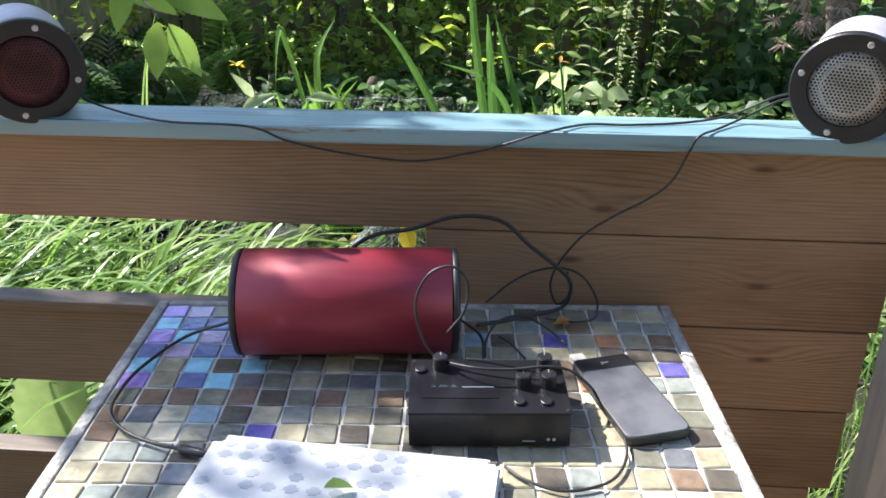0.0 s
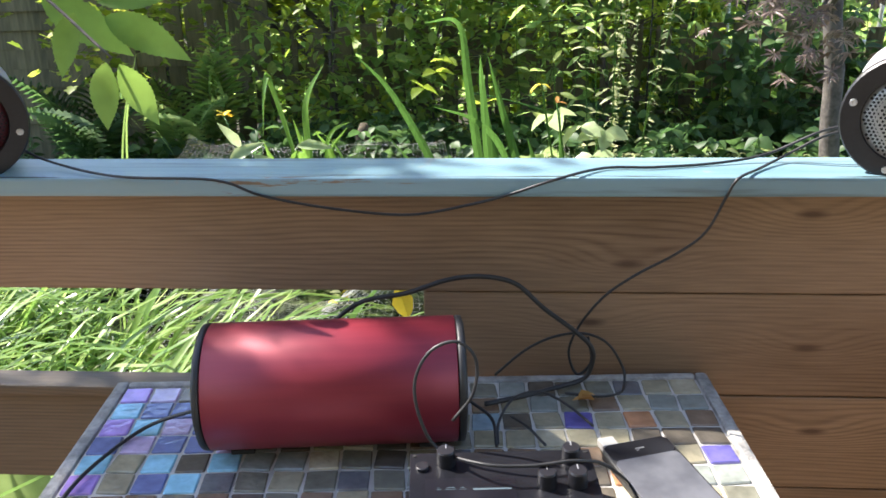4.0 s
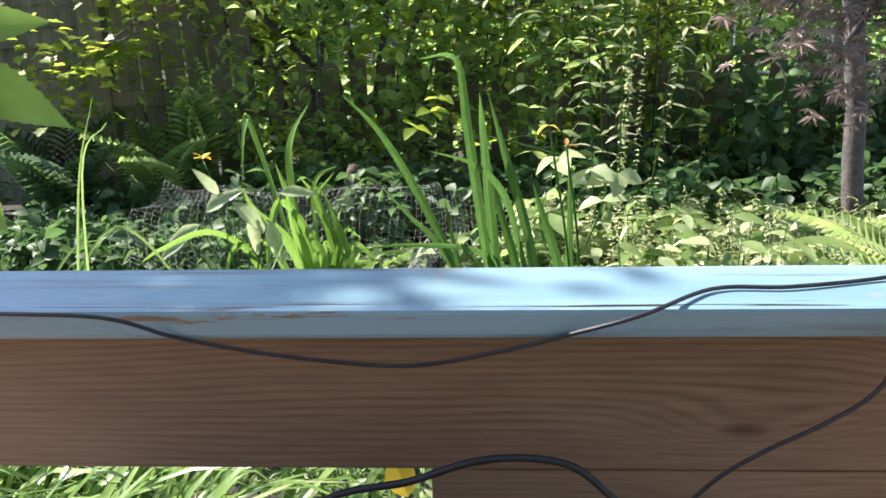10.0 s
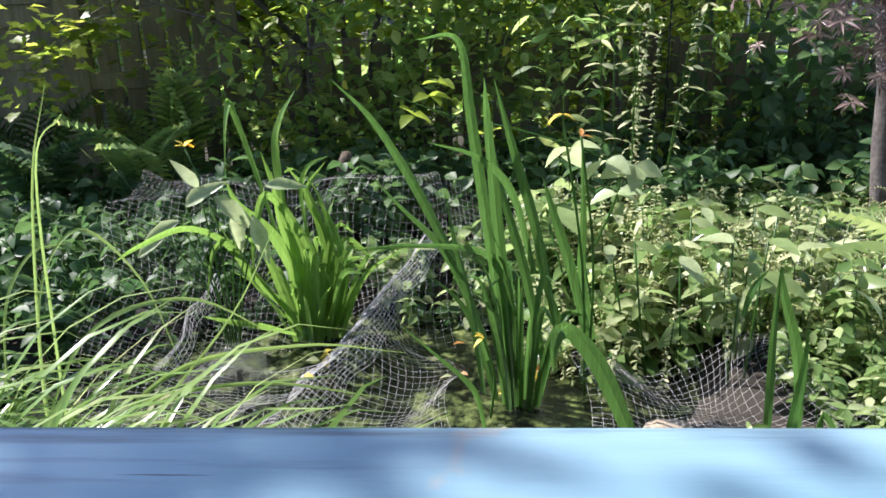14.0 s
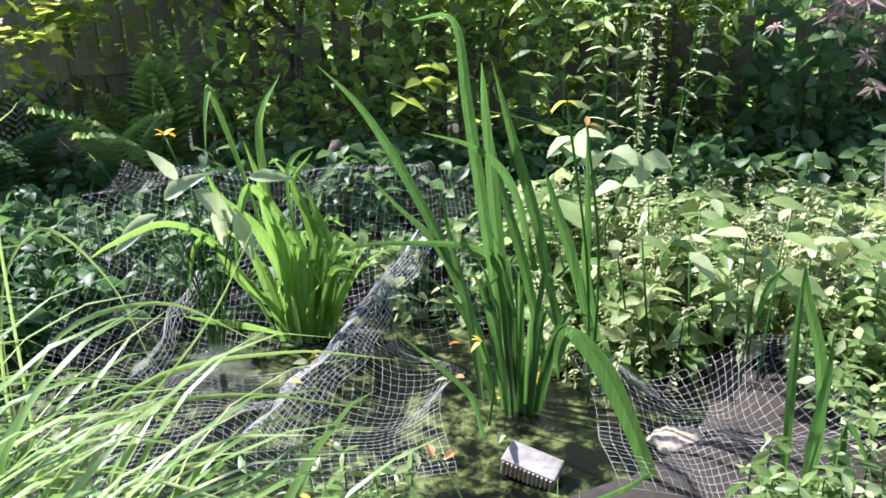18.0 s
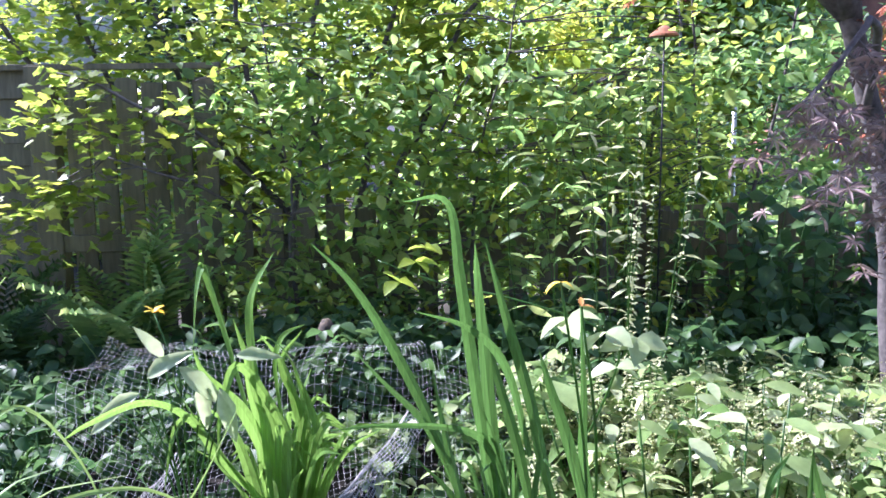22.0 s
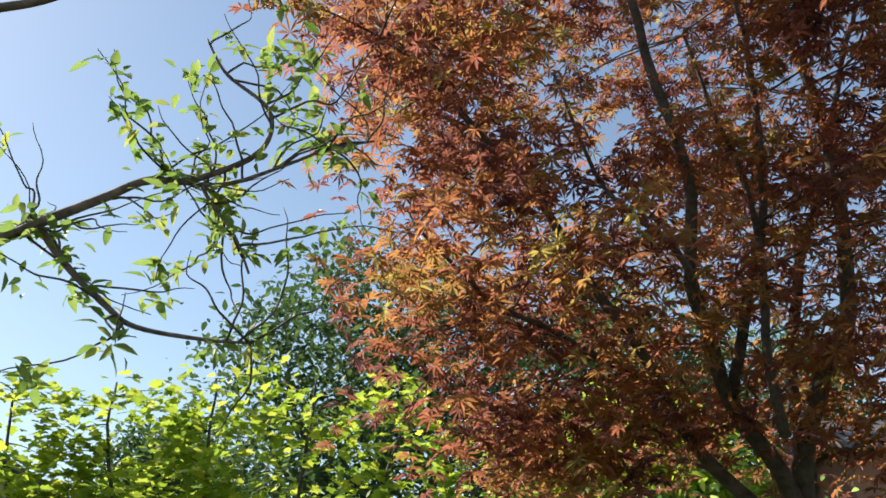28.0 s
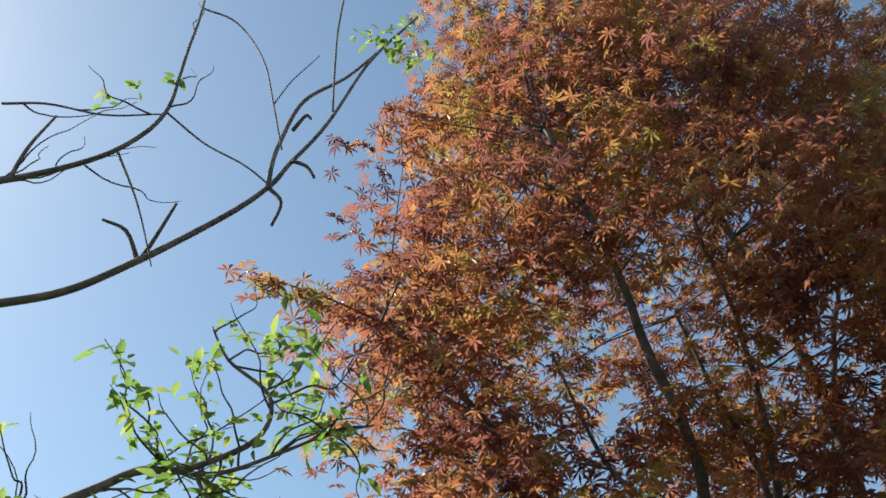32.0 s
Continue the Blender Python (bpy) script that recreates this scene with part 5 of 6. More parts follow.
cs += [np.array((-1.45 + rng.normal(0, 0.14), 3.78, 1.30 + rng.normal(0, 0.1))) for _ in range(7)] + [np.array((-1.7 + rng.normal(0, 0.18), 3.75, 0.98 + rng.normal(0, 0.14))) for _ in range(8)]
shrub("leafy_shrub", "tall shrub with bright sunlit green leaves behind the fence", (-0.75, 4.35, 0), stems, cs, 30, 0.12, 0.055, (0.045, 0.082), lobed_leaf(), M_SHRUB, 0.32)
cs = [c for c in ball(230, (0.95, 4.6, 0.95), (0.9, 0.5, 0.75), 0.4)]
st = [limb([(0.9 + 0.1 * i, 4.45, -0.05), (0.85 + 0.15 * i, 4.45, 0.7), (0.7 + 0.22 * i, 4.5, 1.5)], 0.012, 0.004, 6, 0.04) for i in range(4)]
shrub("leafy_shrub", "yellow-green leafy shrub by the picket fence", (1.0, 4.45, 0), st, cs, 26, 0.11, 0.06, (0.045, 0.08), OVAL, M_SHRUB)
cs = [np.array((0.93 + rng.normal(0, 0.10), 4.72 + rng.normal(0, 0.08), 1.66 + rng.normal(0, 0.13))) for _ in range(26)]
shrub("leafy_shrub", "lime-green shoots in full sun behind the picket fence", (0.95, 4.75, 0), [limb([(0.95, 4.75, -0.05), (0.9, 4.75, 0.8), (0.95, 4.72, 1.6)], 0.012, 0.004, 6, 0.04)], cs, 24, 0.09, 0.06, (0.045, 0.085), SLIM, M_LIME, 0.35)
cs = [np.array((rng.uniform(-0.95, 2.1), 3.9 - abs(rng.normal(0, 0.10)), rng.uniform(0.05, 1.6) ** 0.9)) for _ in range(330)]
cs = [c for c in cs if noise.noise(Vector((c[0] * 1.6, 0, c[2] * 1.6))) > (-0.12 if c[0] < 1.1 else 0.1)]
shrub("climber", "dark green climbing plant growing over the picket fence", (0.1, 3.9, 0), [limb([(0.1, 3.9, -0.05), (0.0, 3.88, 0.6), (0.3, 3.88, 1.4)], 0.012, 0.004, 6, 0.05), limb([(0.9, 3.9, -0.05), (0.95, 3.88, 0.6), (0.7, 3.88, 1.3)], 0.012, 0.004, 6, 0.05), limb([(-0.5, 3.9, -0.05), (-0.52, 3.9, 0.7), (-0.35, 3.95, 1.4)], 0.016, 0.006, 6, 0.05)],
      cs, 18, 0.09, 0.08, (0.04, 0.085), BROAD, M_HEDGE)
# brighter leaves added as sun speckles over the dark climber
cs = [np.array((rng.uniform(-0.95, 1.6), 3.78 - abs(rng.normal(0, 0.12)), rng.uniform(0.3, 1.75))) for _ in range(125)]
shrub("climber", "bright leaf sprays that stand for sun speckles on the picket fence climber", (0.4, 3.8, 0), [limb([(0.4, 3.82, -0.05), (0.3, 3.8, 0.8), (0.5, 3.78, 1.6)], 0.01, 0.004, 6, 0.05), limb([(-0.6, 3.82, -0.05), (-0.5, 3.8, 0.8), (-0.6, 3.78, 1.6)], 0.01, 0.004, 6, 0.05)], cs, 9, 0.09, 0.06, (0.035, 0.07), OVAL, M_SHRUB)
cs = [np.array((rng.uniform(-7, 9), rng.uniform(7.2, 8.4), rng.uniform(0.1, 2.3 + 0.5 * math.sin(i)))) for i in range(560)] + [np.array((rng.uniform(-7, 9), rng.uniform(7.0, 7.6), rng.uniform(0.05, 1.2))) for i in range(240)]
hedge = shrub("hedge", "dense dark green hedge beyond the fence", (1, 7.8, 0), [limb([(x, 7.8, -0.05), (x + 0.1, 7.8, 1.0), (x, 7.8, 2.2)], 0.03, 0.01, 6, 0.05) for x in np.linspace(-6.5, 8.5, 11)], cs, 26, 0.26, 0.18, (0.09, 0.16), OVAL, M_HEDGE)
cs = [np.array((rng.uniform(1.0, 2.4), 4.35 + rng.normal(0, 0.15), rng.uniform(0.8, 2.1))) for i in range(70)]
# the rose's leaf colour is darkened to stand for the shade under the maple
rose = shrub("rose_bush", "climbing rose with pale cream flowers and dark leaves", (1.6, 4.4, 0), [limb([(1.6, 4.4, -0.05), (1.55, 4.4, 0.9), (1.45, 4.3, 1.85)], 0.014, 0.005, 6, 0.03), limb([(1.65, 4.4, -0.05), (1.9, 4.4, 1.0), (2.1, 4.4, 2.0)], 0.014, 0.005, 6, 0.03)], cs, 22, 0.12, 0.09, (0.04, 0.07), OVAL, M_FERN)
M_CREAM = leafy("cream_petal", [(0, (0.66, 0.62, 0.44)), (1, (0.75, 0.72, 0.58))], 0.3)
for c in ((1.35, 3.92, 1.83), (1.45, 3.94, 1.87), (1.40, 3.96, 1.77)):
    n_ = 26
    a = rng.uniform(0, 6.283, n_)
    el = rng.uniform(-0.2, 1.3, n_)
    f = np.stack([np.cos(a) * np.cos(el), -abs(np.sin(a) * np.cos(el)), np.sin(el)], 1)
    part("flower", scatter("flower", oval_leaf(0.9, -0.25, 0.2), frames(np.array(c) - np.array(rose.location) + f * 0.005, f, rng.normal(size=(n_, 3)), rng.uniform(0.035, 0.06, n_)), M_CREAM), None, rose, "pale cream double flower")
lid = thing("rusty_lantern", "rust-brown metal lantern lid on a thin stake", "lantern", (1.107, 3.6, 0))
M_RUST = surface("rust", (0.16, 0.06, 0.025), (0.34, 0.14, 0.06), 0.85, scale=20, bump=0.4)
part("lid", lathe([(0.062, 1.53), (0.06, 1.538), (0.03, 1.562), (0.008, 1.575)], 24), M_RUST, lid)
part("stake", tubes("stake", [([(0, 0, -0.05), (0, 0, 0.8), (0, 0, 1.53)], 0.004, 0.004, 6)], M_IRON), None, lid)

# ---- trees far behind ----


def far_tree(x, y, h, r, material, label, leaf=(0.10, 0.2), count=300):
    cs = [c for c in ball(count, (x, y, h * 0.60), (r, r * 0.8, h * 0.42), 0.5) if noise.noise(Vector(c) * 0.8) > -0.35]
    ob = thing("far_tree", label, "tree", (x, y, 0), "trees behind the garden")
    o = Vector((x, y, 0))
    st = [limb([(x, y, -0.1), (x + 0.1, y, h * 0.3), (x, y, h * 0.85)], 0.03 * h, 0.006 * h, 8, 0.1), limb([(x, y, h * 0.3), (x + r * 0.4, y, h * 0.55), (x + r * 0.6, y, h * 0.75)], 0.014 * h, 0.004 * h, 6, 0.1), limb([(x, y, h * 0.3), (x - r * 0.4, y, h * 0.55), (x - r * 0.6, y, h * 0.7)], 0.014 * h, 0.004 * h, 6, 0.1)]
    part("trunk", tubes("trunk", [([Vector(p) - o for p in l_[0]], *l_[1:]) for l_ in st], M_BARK), None, ob)
    P = clusters(cs, 80, 0.055 * h, 0.035 * h)
    f, u = turned(len(P), None, 0.6)
    part("crown", scatter("crown", OVAL, frames(P - np.array(o), f, u, rng.uniform(*leaf, len(P))), material), None, ob)["kind"] = "stuff"


far_tree(0.2, 14, 8.5, 2.7, M_FAR, "tall dark green tree beyond the hedge")
far_tree(-3.6, 17, 6.2, 2.0, M_FAR, "dark green tree beyond the hedge")
far_tree(4.6, 15, 8.0, 2.6, M_FAR, "tall dark green tree beyond the hedge")
far_tree(3.0, 9.5, 4.1, 1.5, M_SHRUB, "light green tree beyond the hedge", (0.1, 0.18))
far_tree(-7.5, 15, 5.2, 2.4, M_FAR, "dark green tree beyond the hedge")
far_tree(8.8, 18, 8.5, 3.0, M_FAR, "tall dark green tree beyond the hedge")

# ---- pond edge ----
RIGHT_IRIS = [
    (0.030, [(0.24, 2.00, 0.03), (0.18, 1.95, 0.47), (0.13, 1.90, 0.84), (0.10, 1.85, 1.03), (-0.00, 1.80, 1.04)]),
    (0.034, [(0.25, 2.00, 0.06), (0.21, 2.00, 0.45), (0.18, 2.00, 0.79), (0.17, 1.98, 0.92)]),
    (0.034, [(0.38, 2.00, 0.16), (0.31, 1.97, 0.50), (0.24, 1.95, 0.75), (0.19, 1.93, 0.93)]),
    (0.034, [(0.17, 2.00, 0.17), (0.08, 2.00, 0.42), (-0.02, 2.00, 0.64), (-0.12, 1.98, 0.82), (-0.22, 1.97, 0.93)]),
    (0.022, [(0.30, 1.95, 0.39), (0.24, 1.93, 0.62), (0.15, 1.90, 0.73), (0.02, 1.88, 0.78)]),
    (0.050, [(0.56, 1.60, -0.08), (0.47, 1.60, 0.16), (0.40, 1.60, 0.31), (0.33, 1.60, 0.39), (0.30, 1.58, 0.35), (0.30, 1.57, 0.29)]),
    (0.030, [(0.46, 1.95, 0.15), (0.40, 1.95, 0.40), (0.35, 1.95, 0.56), (0.32, 1.95, 0.66)]),
    (0.024, [(0.40, 2.00, 0.16), (0.33, 2.00, 0.37), (0.29, 2.00, 0.60)]),
    (0.030, [(0.34, 2.02, 0.08), (0.28, 2.02, 0.38), (0.22, 2.02, 0.60), (0.20, 2.02, 0.72)]),
    (0.030, [(0.18, 2.02, 0.09), (0.12, 2.02, 0.30), (0.05, 2.02, 0.45), (-0.05, 2.02, 0.56), (-0.13, 2.00, 0.66)]),
    (0.028, [(0.16, 1.95, 0.02), (0.13, 1.95, 0.27), (0.09, 1.93, 0.47), (0.06, 1.92, 0.64)]),
    (0.016, [(0.15, 1.80, -0.00), (0.12, 1.80, 0.12), (0.03, 1.80, 0.22), (-0.07, 1.80, 0.32)]),
    (0.024, [(0.47, 1.95, 0.18), (0.43, 1.95, 0.38), (0.43, 1.95, 0.54), (0.42, 1.95, 0.76)]),
    (0.020, [(0.25, 1.95, 0.26), (0.21, 1.95, 0.39), (0.14, 1.93, 0.47), (-0.05, 1.90, 0.50), (-0.19, 1.90, 0.49)]),
]
LEFT_IRIS = [
    (0.032, [(-0.43, 2.55, -0.02), (-0.49, 2.54, 0.29), (-0.55, 2.52, 0.58), (-0.593, 2.50, 0.765), (-0.60, 2.50, 0.78), (-0.608, 2.49, 0.765), (-0.62, 2.47, 0.69), (-0.63, 2.45, 0.55)]),
    (0.030, [(-0.45, 2.50, 0.27), (-0.47, 2.50, 0.60), (-0.45, 2.50, 0.72), (-0.39, 2.50, 0.82)]),
    (0.036, [(-0.37, 2.55, -0.05), (-0.41, 2.55, 0.23), (-0.48, 2.55, 0.44), (-0.53, 2.55, 0.61)]),
    (0.036, [(-0.33, 2.55, -0.05), (-0.33, 2.55, 0.22), (-0.38, 2.53, 0.46), (-0.44, 2.50, 0.57)]),
    (0.036, [(-0.29, 2.55, -0.01), (-0.31, 2.53, 0.27), (-0.34, 2.50, 0.47), (-0.40, 2.45, 0.57), (-0.44, 2.42, 0.57)]),
    (0.034, [(-0.38, 2.50, -0.02), (-0.44, 2.48, 0.20), (-0.50, 2.45, 0.36), (-0.59, 2.42, 0.47), (-0.62, 2.40, 0.56)]),
    (0.030, [(-0.42, 2.50, 0.00), (-0.56, 2.45, 0.19), (-0.64, 2.40, 0.35), (-0.75, 2.35, 0.42), (-0.89, 2.30, 0.38), (-0.96, 2.28, 0.34)]),
    (0.030, [(-0.46, 2.50, 0.02), (-0.57, 2.45, 0.23), (-0.67, 2.42, 0.42), (-0.68, 2.40, 0.51)]),
    (0.032, [(-0.35, 2.53, -0.06), (-0.36, 2.50, 0.20), (-0.42, 2.46, 0.38), (-0.50, 2.42, 0.50), (-0.55, 2.40, 0.35), (-0.56, 2.38, 0.20)]),
    (0.026, [(-0.27, 2.55, -0.01), (-0.33, 2.55, 0.30), (-0.39, 2.55, 0.46), (-0.32, 2.55, 0.57)]),
    (0.020, [(-0.38, 2.50, 0.26), (-0.40, 2.50, 0.47), (-0.37, 2.48, 0.57), (-0.30, 2.46, 0.61)]),
    (0.028, [(-0.34, 2.50, -0.00), (-0.43, 2.48, 0.25), (-0.47, 2.46, 0.41), (-0.48, 2.44, 0.57)]),
    (0.028, [(-0.31, 2.50, -0.00), (-0.27, 2.50, 0.20), (-0.31, 2.50, 0.38), (-0.36, 2.50, 0.47)]),
    (0.026, [(-0.49, 2.50, 0.03), (-0.60, 2.47, 0.21), (-0.63, 2.45, 0.33), (-0.69, 2.42, 0.31), (-0.73, 2.40, 0.12)]),
    (0.022, [(-0.45, 2.45, -0.01), (-0.56, 2.40, 0.05), (-0.66, 2.38, 0.08), (-0.74, 2.36, 0.11)]),
]
FRONT_BLADES = [
    (0.020, [(0.80, 1.50, -0.03), (0.79, 1.50, 0.21), (0.78, 1.50, 0.43), (0.78, 1.50, 0.58)]),
    (0.030, [(0.86, 1.50, -0.04), (0.86, 1.50, 0.18), (0.84, 1.50, 0.35), (0.79, 1.50, 0.51), (0.78, 1.50, 0.57)]),
    (0.026, [(0.83, 1.48, -0.02), (0.84, 1.48, 0.16), (0.85, 1.48, 0.30), (0.85, 1.48, 0.43)]),
    (0.020, [(0.93, 1.50, -0.04), (0.91, 1.50, 0.12), (0.92, 1.50, 0.19), (0.97, 1.50, 0.11), (1.01, 1.50, 0.00)]),
    (0.022, [(0.94, 1.50, -0.04), (0.92, 1.50, 0.10), (0.92, 1.50, 0.20)]),
    (0.022, [(0.36, 1.45, 0.06), (0.43, 1.45, 0.09), (0.49, 1.45, 0.13)]),
    (0.018, [(0.87, 1.90, 0.26), (0.89, 1.90, 0.34), (0.93, 1.90, 0.40)]),
]
blade_clump("iris_clump", "tall clump of green iris blades, some bent over", RIGHT_IRIS, M_IRIS, (0.25, 2.0, -0.2))
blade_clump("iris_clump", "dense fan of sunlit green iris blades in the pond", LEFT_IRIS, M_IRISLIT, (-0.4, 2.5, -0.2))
blade_clump("iris_clump", "young upright iris blades at the pond's near edge", FRONT_BLADES, M_IRIS, (0.86, 1.5, -0.05))


def fill_blades(cx, cy, n, h, spread, w, seed):
    """Shorter blades that thicken a clump at its foot."""
    r = random.Random(seed)
    out = []
    for _ in range(n):
        a = r.uniform(0, 6.283)
        d = Vector((math.cos(a), 0.5 * math.sin(a), 0)) * r.uniform(0.2, 1) * spread
        b = Vector((cx, cy, -0.18)) + d * 0.35
        hh = h * r.uniform(0.6, 1)
        pts = [b, b + d * 0.3 + Vector((0, 0, hh * 0.45)), b + d * 0.8 + Vector((0, 0, hh * 0.85)), b + d * 1.5 + Vector((0, 0, hh * r.uniform(0.75, 1.05)))]
        out.append((w * r.uniform(0.6, 1.1), pts))
    return out


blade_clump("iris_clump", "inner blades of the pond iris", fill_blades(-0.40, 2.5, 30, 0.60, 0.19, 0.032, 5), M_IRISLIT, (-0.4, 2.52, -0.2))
blade_clump("iris_clump", "inner blades of the tall iris", fill_blades(0.27, 2.0, 20, 0.7, 0.17, 0.026, 6), M_IRIS, (0.25, 2.02, -0.2))


def stalk_flower(name, label, base, tip, petals, material, size):
    ob = thing(name, label, "flower", base)
    o = Vector(base)
    b, e = Vector(base), Vector(tip)
    mid = (b + e) / 2 + Vector((0.02, 0, 0.01))
    part("stem", tubes("stem", [([q - o for q in smooth_line([b, mid, e], 5)], 0.004, 0.003, 6)], M_IRIS), None, ob)
    a = rng.uniform(0, 6.283, petals)
    el = rng.uniform(-0.3, 1.2, petals)
    f = np.stack([np.cos(a) * np.cos(el), np.sin(a) * np.cos(el), np.sin(el)], 1)
    part("petals", scatter("petals", oval_leaf(0.5, 0.5, 0.2), frames(np.tile(np.array(e - o), (petals, 1)), f, np.tile([0, 0, 1.0], (petals, 1)), rng.uniform(0.6, 1, petals) * size), material), None, ob)


M_FLAG = leafy("yellow_petal", [(0, (0.62, 0.46, 0.04)), (1, (0.72, 0.60, 0.10))], 0.35)
stalk_flower("iris_flower", "yellow flag iris flower on a green stem", (-0.72, 2.8, 0.0), (-0.92, 3.05, 0.52), 7, M_FLAG, 0.052)
stalk_flower("iris_flower", "fading yellow iris bud on a tall stem", (0.45, 1.95, 0.0), (0.34, 1.78, 0.86), 3, M_FLAG, 0.045)
stalk_flower("iris_flower", "withered brown iris bud on a tall stem", (0.46, 1.95, 0.1), (0.39, 1.80, 0.80), 3, M_DRY, 0.04)
stalk_flower("pond_flower", "small orange flower among the iris", (0.17, 1.85, 0.0), (0.15, 1.82, 0.26), 3, M_FLAG, 0.035)

# ---- nettles, ferns, grass and ground plants ----


def upright_plants(name, label, places, height, material, size, pairs=6, template=OVAL, wide=1.0, category="plant"):
    """Stems with leaves in pairs up them."""
    ob = thing(name, label, category, tuple(places[0][:2]) + (0,))
    o = np.array(ob.location)
    lines, P, Fw = [], [], []
    for q in places:
        h = height * rng.uniform(0.65, 1.1)
        lean = rng.normal(0, 0.10, 2) * h
        b = Vector((q[0], q[1], q[2])) - Vector(o)
        e = b + Vector((lean[0], lean[1], h))
        lines.append((smooth_line([b, (b + e) / 2 + Vector((lean[1] * 0.2, 0, 0)), e], 3), 0.0035, 0.0015, 4))
        for k in range(pairs):
            u_ = 0.2 + 0.8 * (k + 1) / pairs
            c = np.array(b.lerp(e, u_))
            a0 = rng.uniform(0, 6.283)
            for s in range(3 if k == pairs - 1 else 2):
                a = a0 + math.pi * s * (0.66 if k == pairs - 1 else 1)
                P.append(c)
                Fw.append((math.cos(a), math.sin(a), rng.uniform(-0.7, 0.45)))
    n = len(P)
    part("stem_growth", tubes("stem_growth", lines, M_IRIS), None, ob)["kind"] = "stuff"
    part("leaves", scatter("leaves", template, frames(np.array(P), np.array(Fw), np.tile([0, 0, 1.0], (n, 1)) + rng.normal(0, 0.6, (n, 3)), rng.uniform(*size, n) * wide), material), None, ob)["kind"] = "stuff"
    return ob


def spots(n, x0, x1, y0, y1, keep=None):
    out = []
    while len(out) < n:
        x, y = rng.uniform(x0, x1), rng.uniform(y0, y1)
        if keep is None or keep(x, y):
            out.append((x, y, lie(x, y) - 0.01))
    return out


M_SPIKE = leafy("seed_spike", [(0, (0.27, 0.31, 0.14)), (1, (0.46, 0.48, 0.27))], 0.42)
bed = spots(300, 0.30, 2.1, 1.95, 2.95, lambda x, y: y > 2.25 - 0.25 * x)
nettles = upright_plants("nettles", "sunlit pale green nettle bed hung with seed tassels beside the pond", bed, 0.34, M_NETTLE, (0.05, 0.112), 5, oval_leaf(0.50, 0.35, 0.2))


def tassel(beads=9):
    """A drooping string of seeds, 1 long."""
    V, Fc = [], []
    for i in range(beads):
        u = i / (beads - 1)
        x, z, r = u * 0.75, 0.12 * math.sin(2 * u) - 0.62 * u * u, 0.075 * (1 - 0.5 * u)
        y = 0.04 * math.sin(i * 2.4)
        b = len(V)
        V += [(x - r, y, z), (x, y - r, z + r * 0.5), (x + r, y, z), (x, y + r, z + r * 0.5), (x, y, z - r)]
        Fc += [(b, b + 1, b + 2, b + 3), (b, b + 4, b + 1), (b + 1, b + 4, b + 2), (b + 2, b + 4, b + 3), (b + 3, b + 4, b)]
    return V, Fc


q = np.repeat(np.array(bed), 6, 0)
q = q + np.stack([rng.normal(0, 0.03, len(q)), rng.normal(0, 0.03, len(q)), rng.uniform(0.14, 0.37, len(q))], 1)
f, u = turned(len(q), None, 0.3)
part("tassels", scatter("tassels", tassel(), frames(q - np.array(nettles.location), f, np.tile([0, 0, 1.0], (len(q), 1)), rng.uniform(0.045, 0.095, len(q))), M_SPIKE), None, nettles, "pale drooping seed tassels")["kind"] = "stuff"
upright_plants("nettles", "low green weeds on the pond's sunny bank", spots(260, 0.6, 1.8, 1.25, 2.1, lambda x, y: y < 1.5 or x > 1.0), 0.17, M_NETTLE, (0.022, 0.062), 5, OVAL)
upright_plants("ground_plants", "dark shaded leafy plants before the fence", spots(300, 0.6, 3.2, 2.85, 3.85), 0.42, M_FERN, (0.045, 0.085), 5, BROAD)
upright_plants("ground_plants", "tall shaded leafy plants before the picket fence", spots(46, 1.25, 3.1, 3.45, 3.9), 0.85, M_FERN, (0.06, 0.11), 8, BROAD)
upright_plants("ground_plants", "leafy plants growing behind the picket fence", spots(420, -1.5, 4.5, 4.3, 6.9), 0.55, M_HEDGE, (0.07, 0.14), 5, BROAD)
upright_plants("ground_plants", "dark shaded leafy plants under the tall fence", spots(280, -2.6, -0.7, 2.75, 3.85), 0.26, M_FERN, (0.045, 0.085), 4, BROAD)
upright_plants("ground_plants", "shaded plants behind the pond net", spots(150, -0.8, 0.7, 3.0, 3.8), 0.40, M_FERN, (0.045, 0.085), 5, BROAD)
upright_plants("tall_weed", "tall pale seeding weed stem in the sun", [(0.78, 2.9, 0), (0.82, 2.92, 0), (0.74, 2.88, 0), (0.86, 2.9, 0), (0.70, 2.86, 0)], 1.3, M_SPIKE, (0.035, 0.07), 11, SLIM)
upright_plants("tall_weed", "tall pale seed heads in the sun", [(0.80, 2.88, 0), (0.76, 2.9, 0), (0.84, 2.9, 0), (0.9, 2.92, 0)], 1.45, M_SPIKE, (0.012, 0.026), 36, OVAL)
upright_plants("tall_weed", "tall leafy stems against the fence", spots(9, 0.3, 1.4, 3.2, 3.6), 1.25, M_HEDGE, (0.07, 0.11), 11, SLIM)
upright_plants("seeding_dock", "pale seeding spikes over the nettle bed", spots(130, 0.35, 2.0, 2.0, 2.85), 0.40, M_SPIKE, (0.014, 0.026), 22, OVAL)
upright_plants("creeper", "sprigs of leaves on the pond bank before the grass", spots(60, -1.2, -0.1, 1.0, 1.7) + spots(26, -0.5, 0.0, 1.1, 1.5), 0.2, M_NETTLE, (0.03, 0.07), 4, SLIM)
upright_plants("bank_plants", "small leaves along the pond's far bank", spots(60, -0.3, 0.5, 2.45, 2.9), 0.22, M_NETTLE, (0.035, 0.07), 4, BROAD)

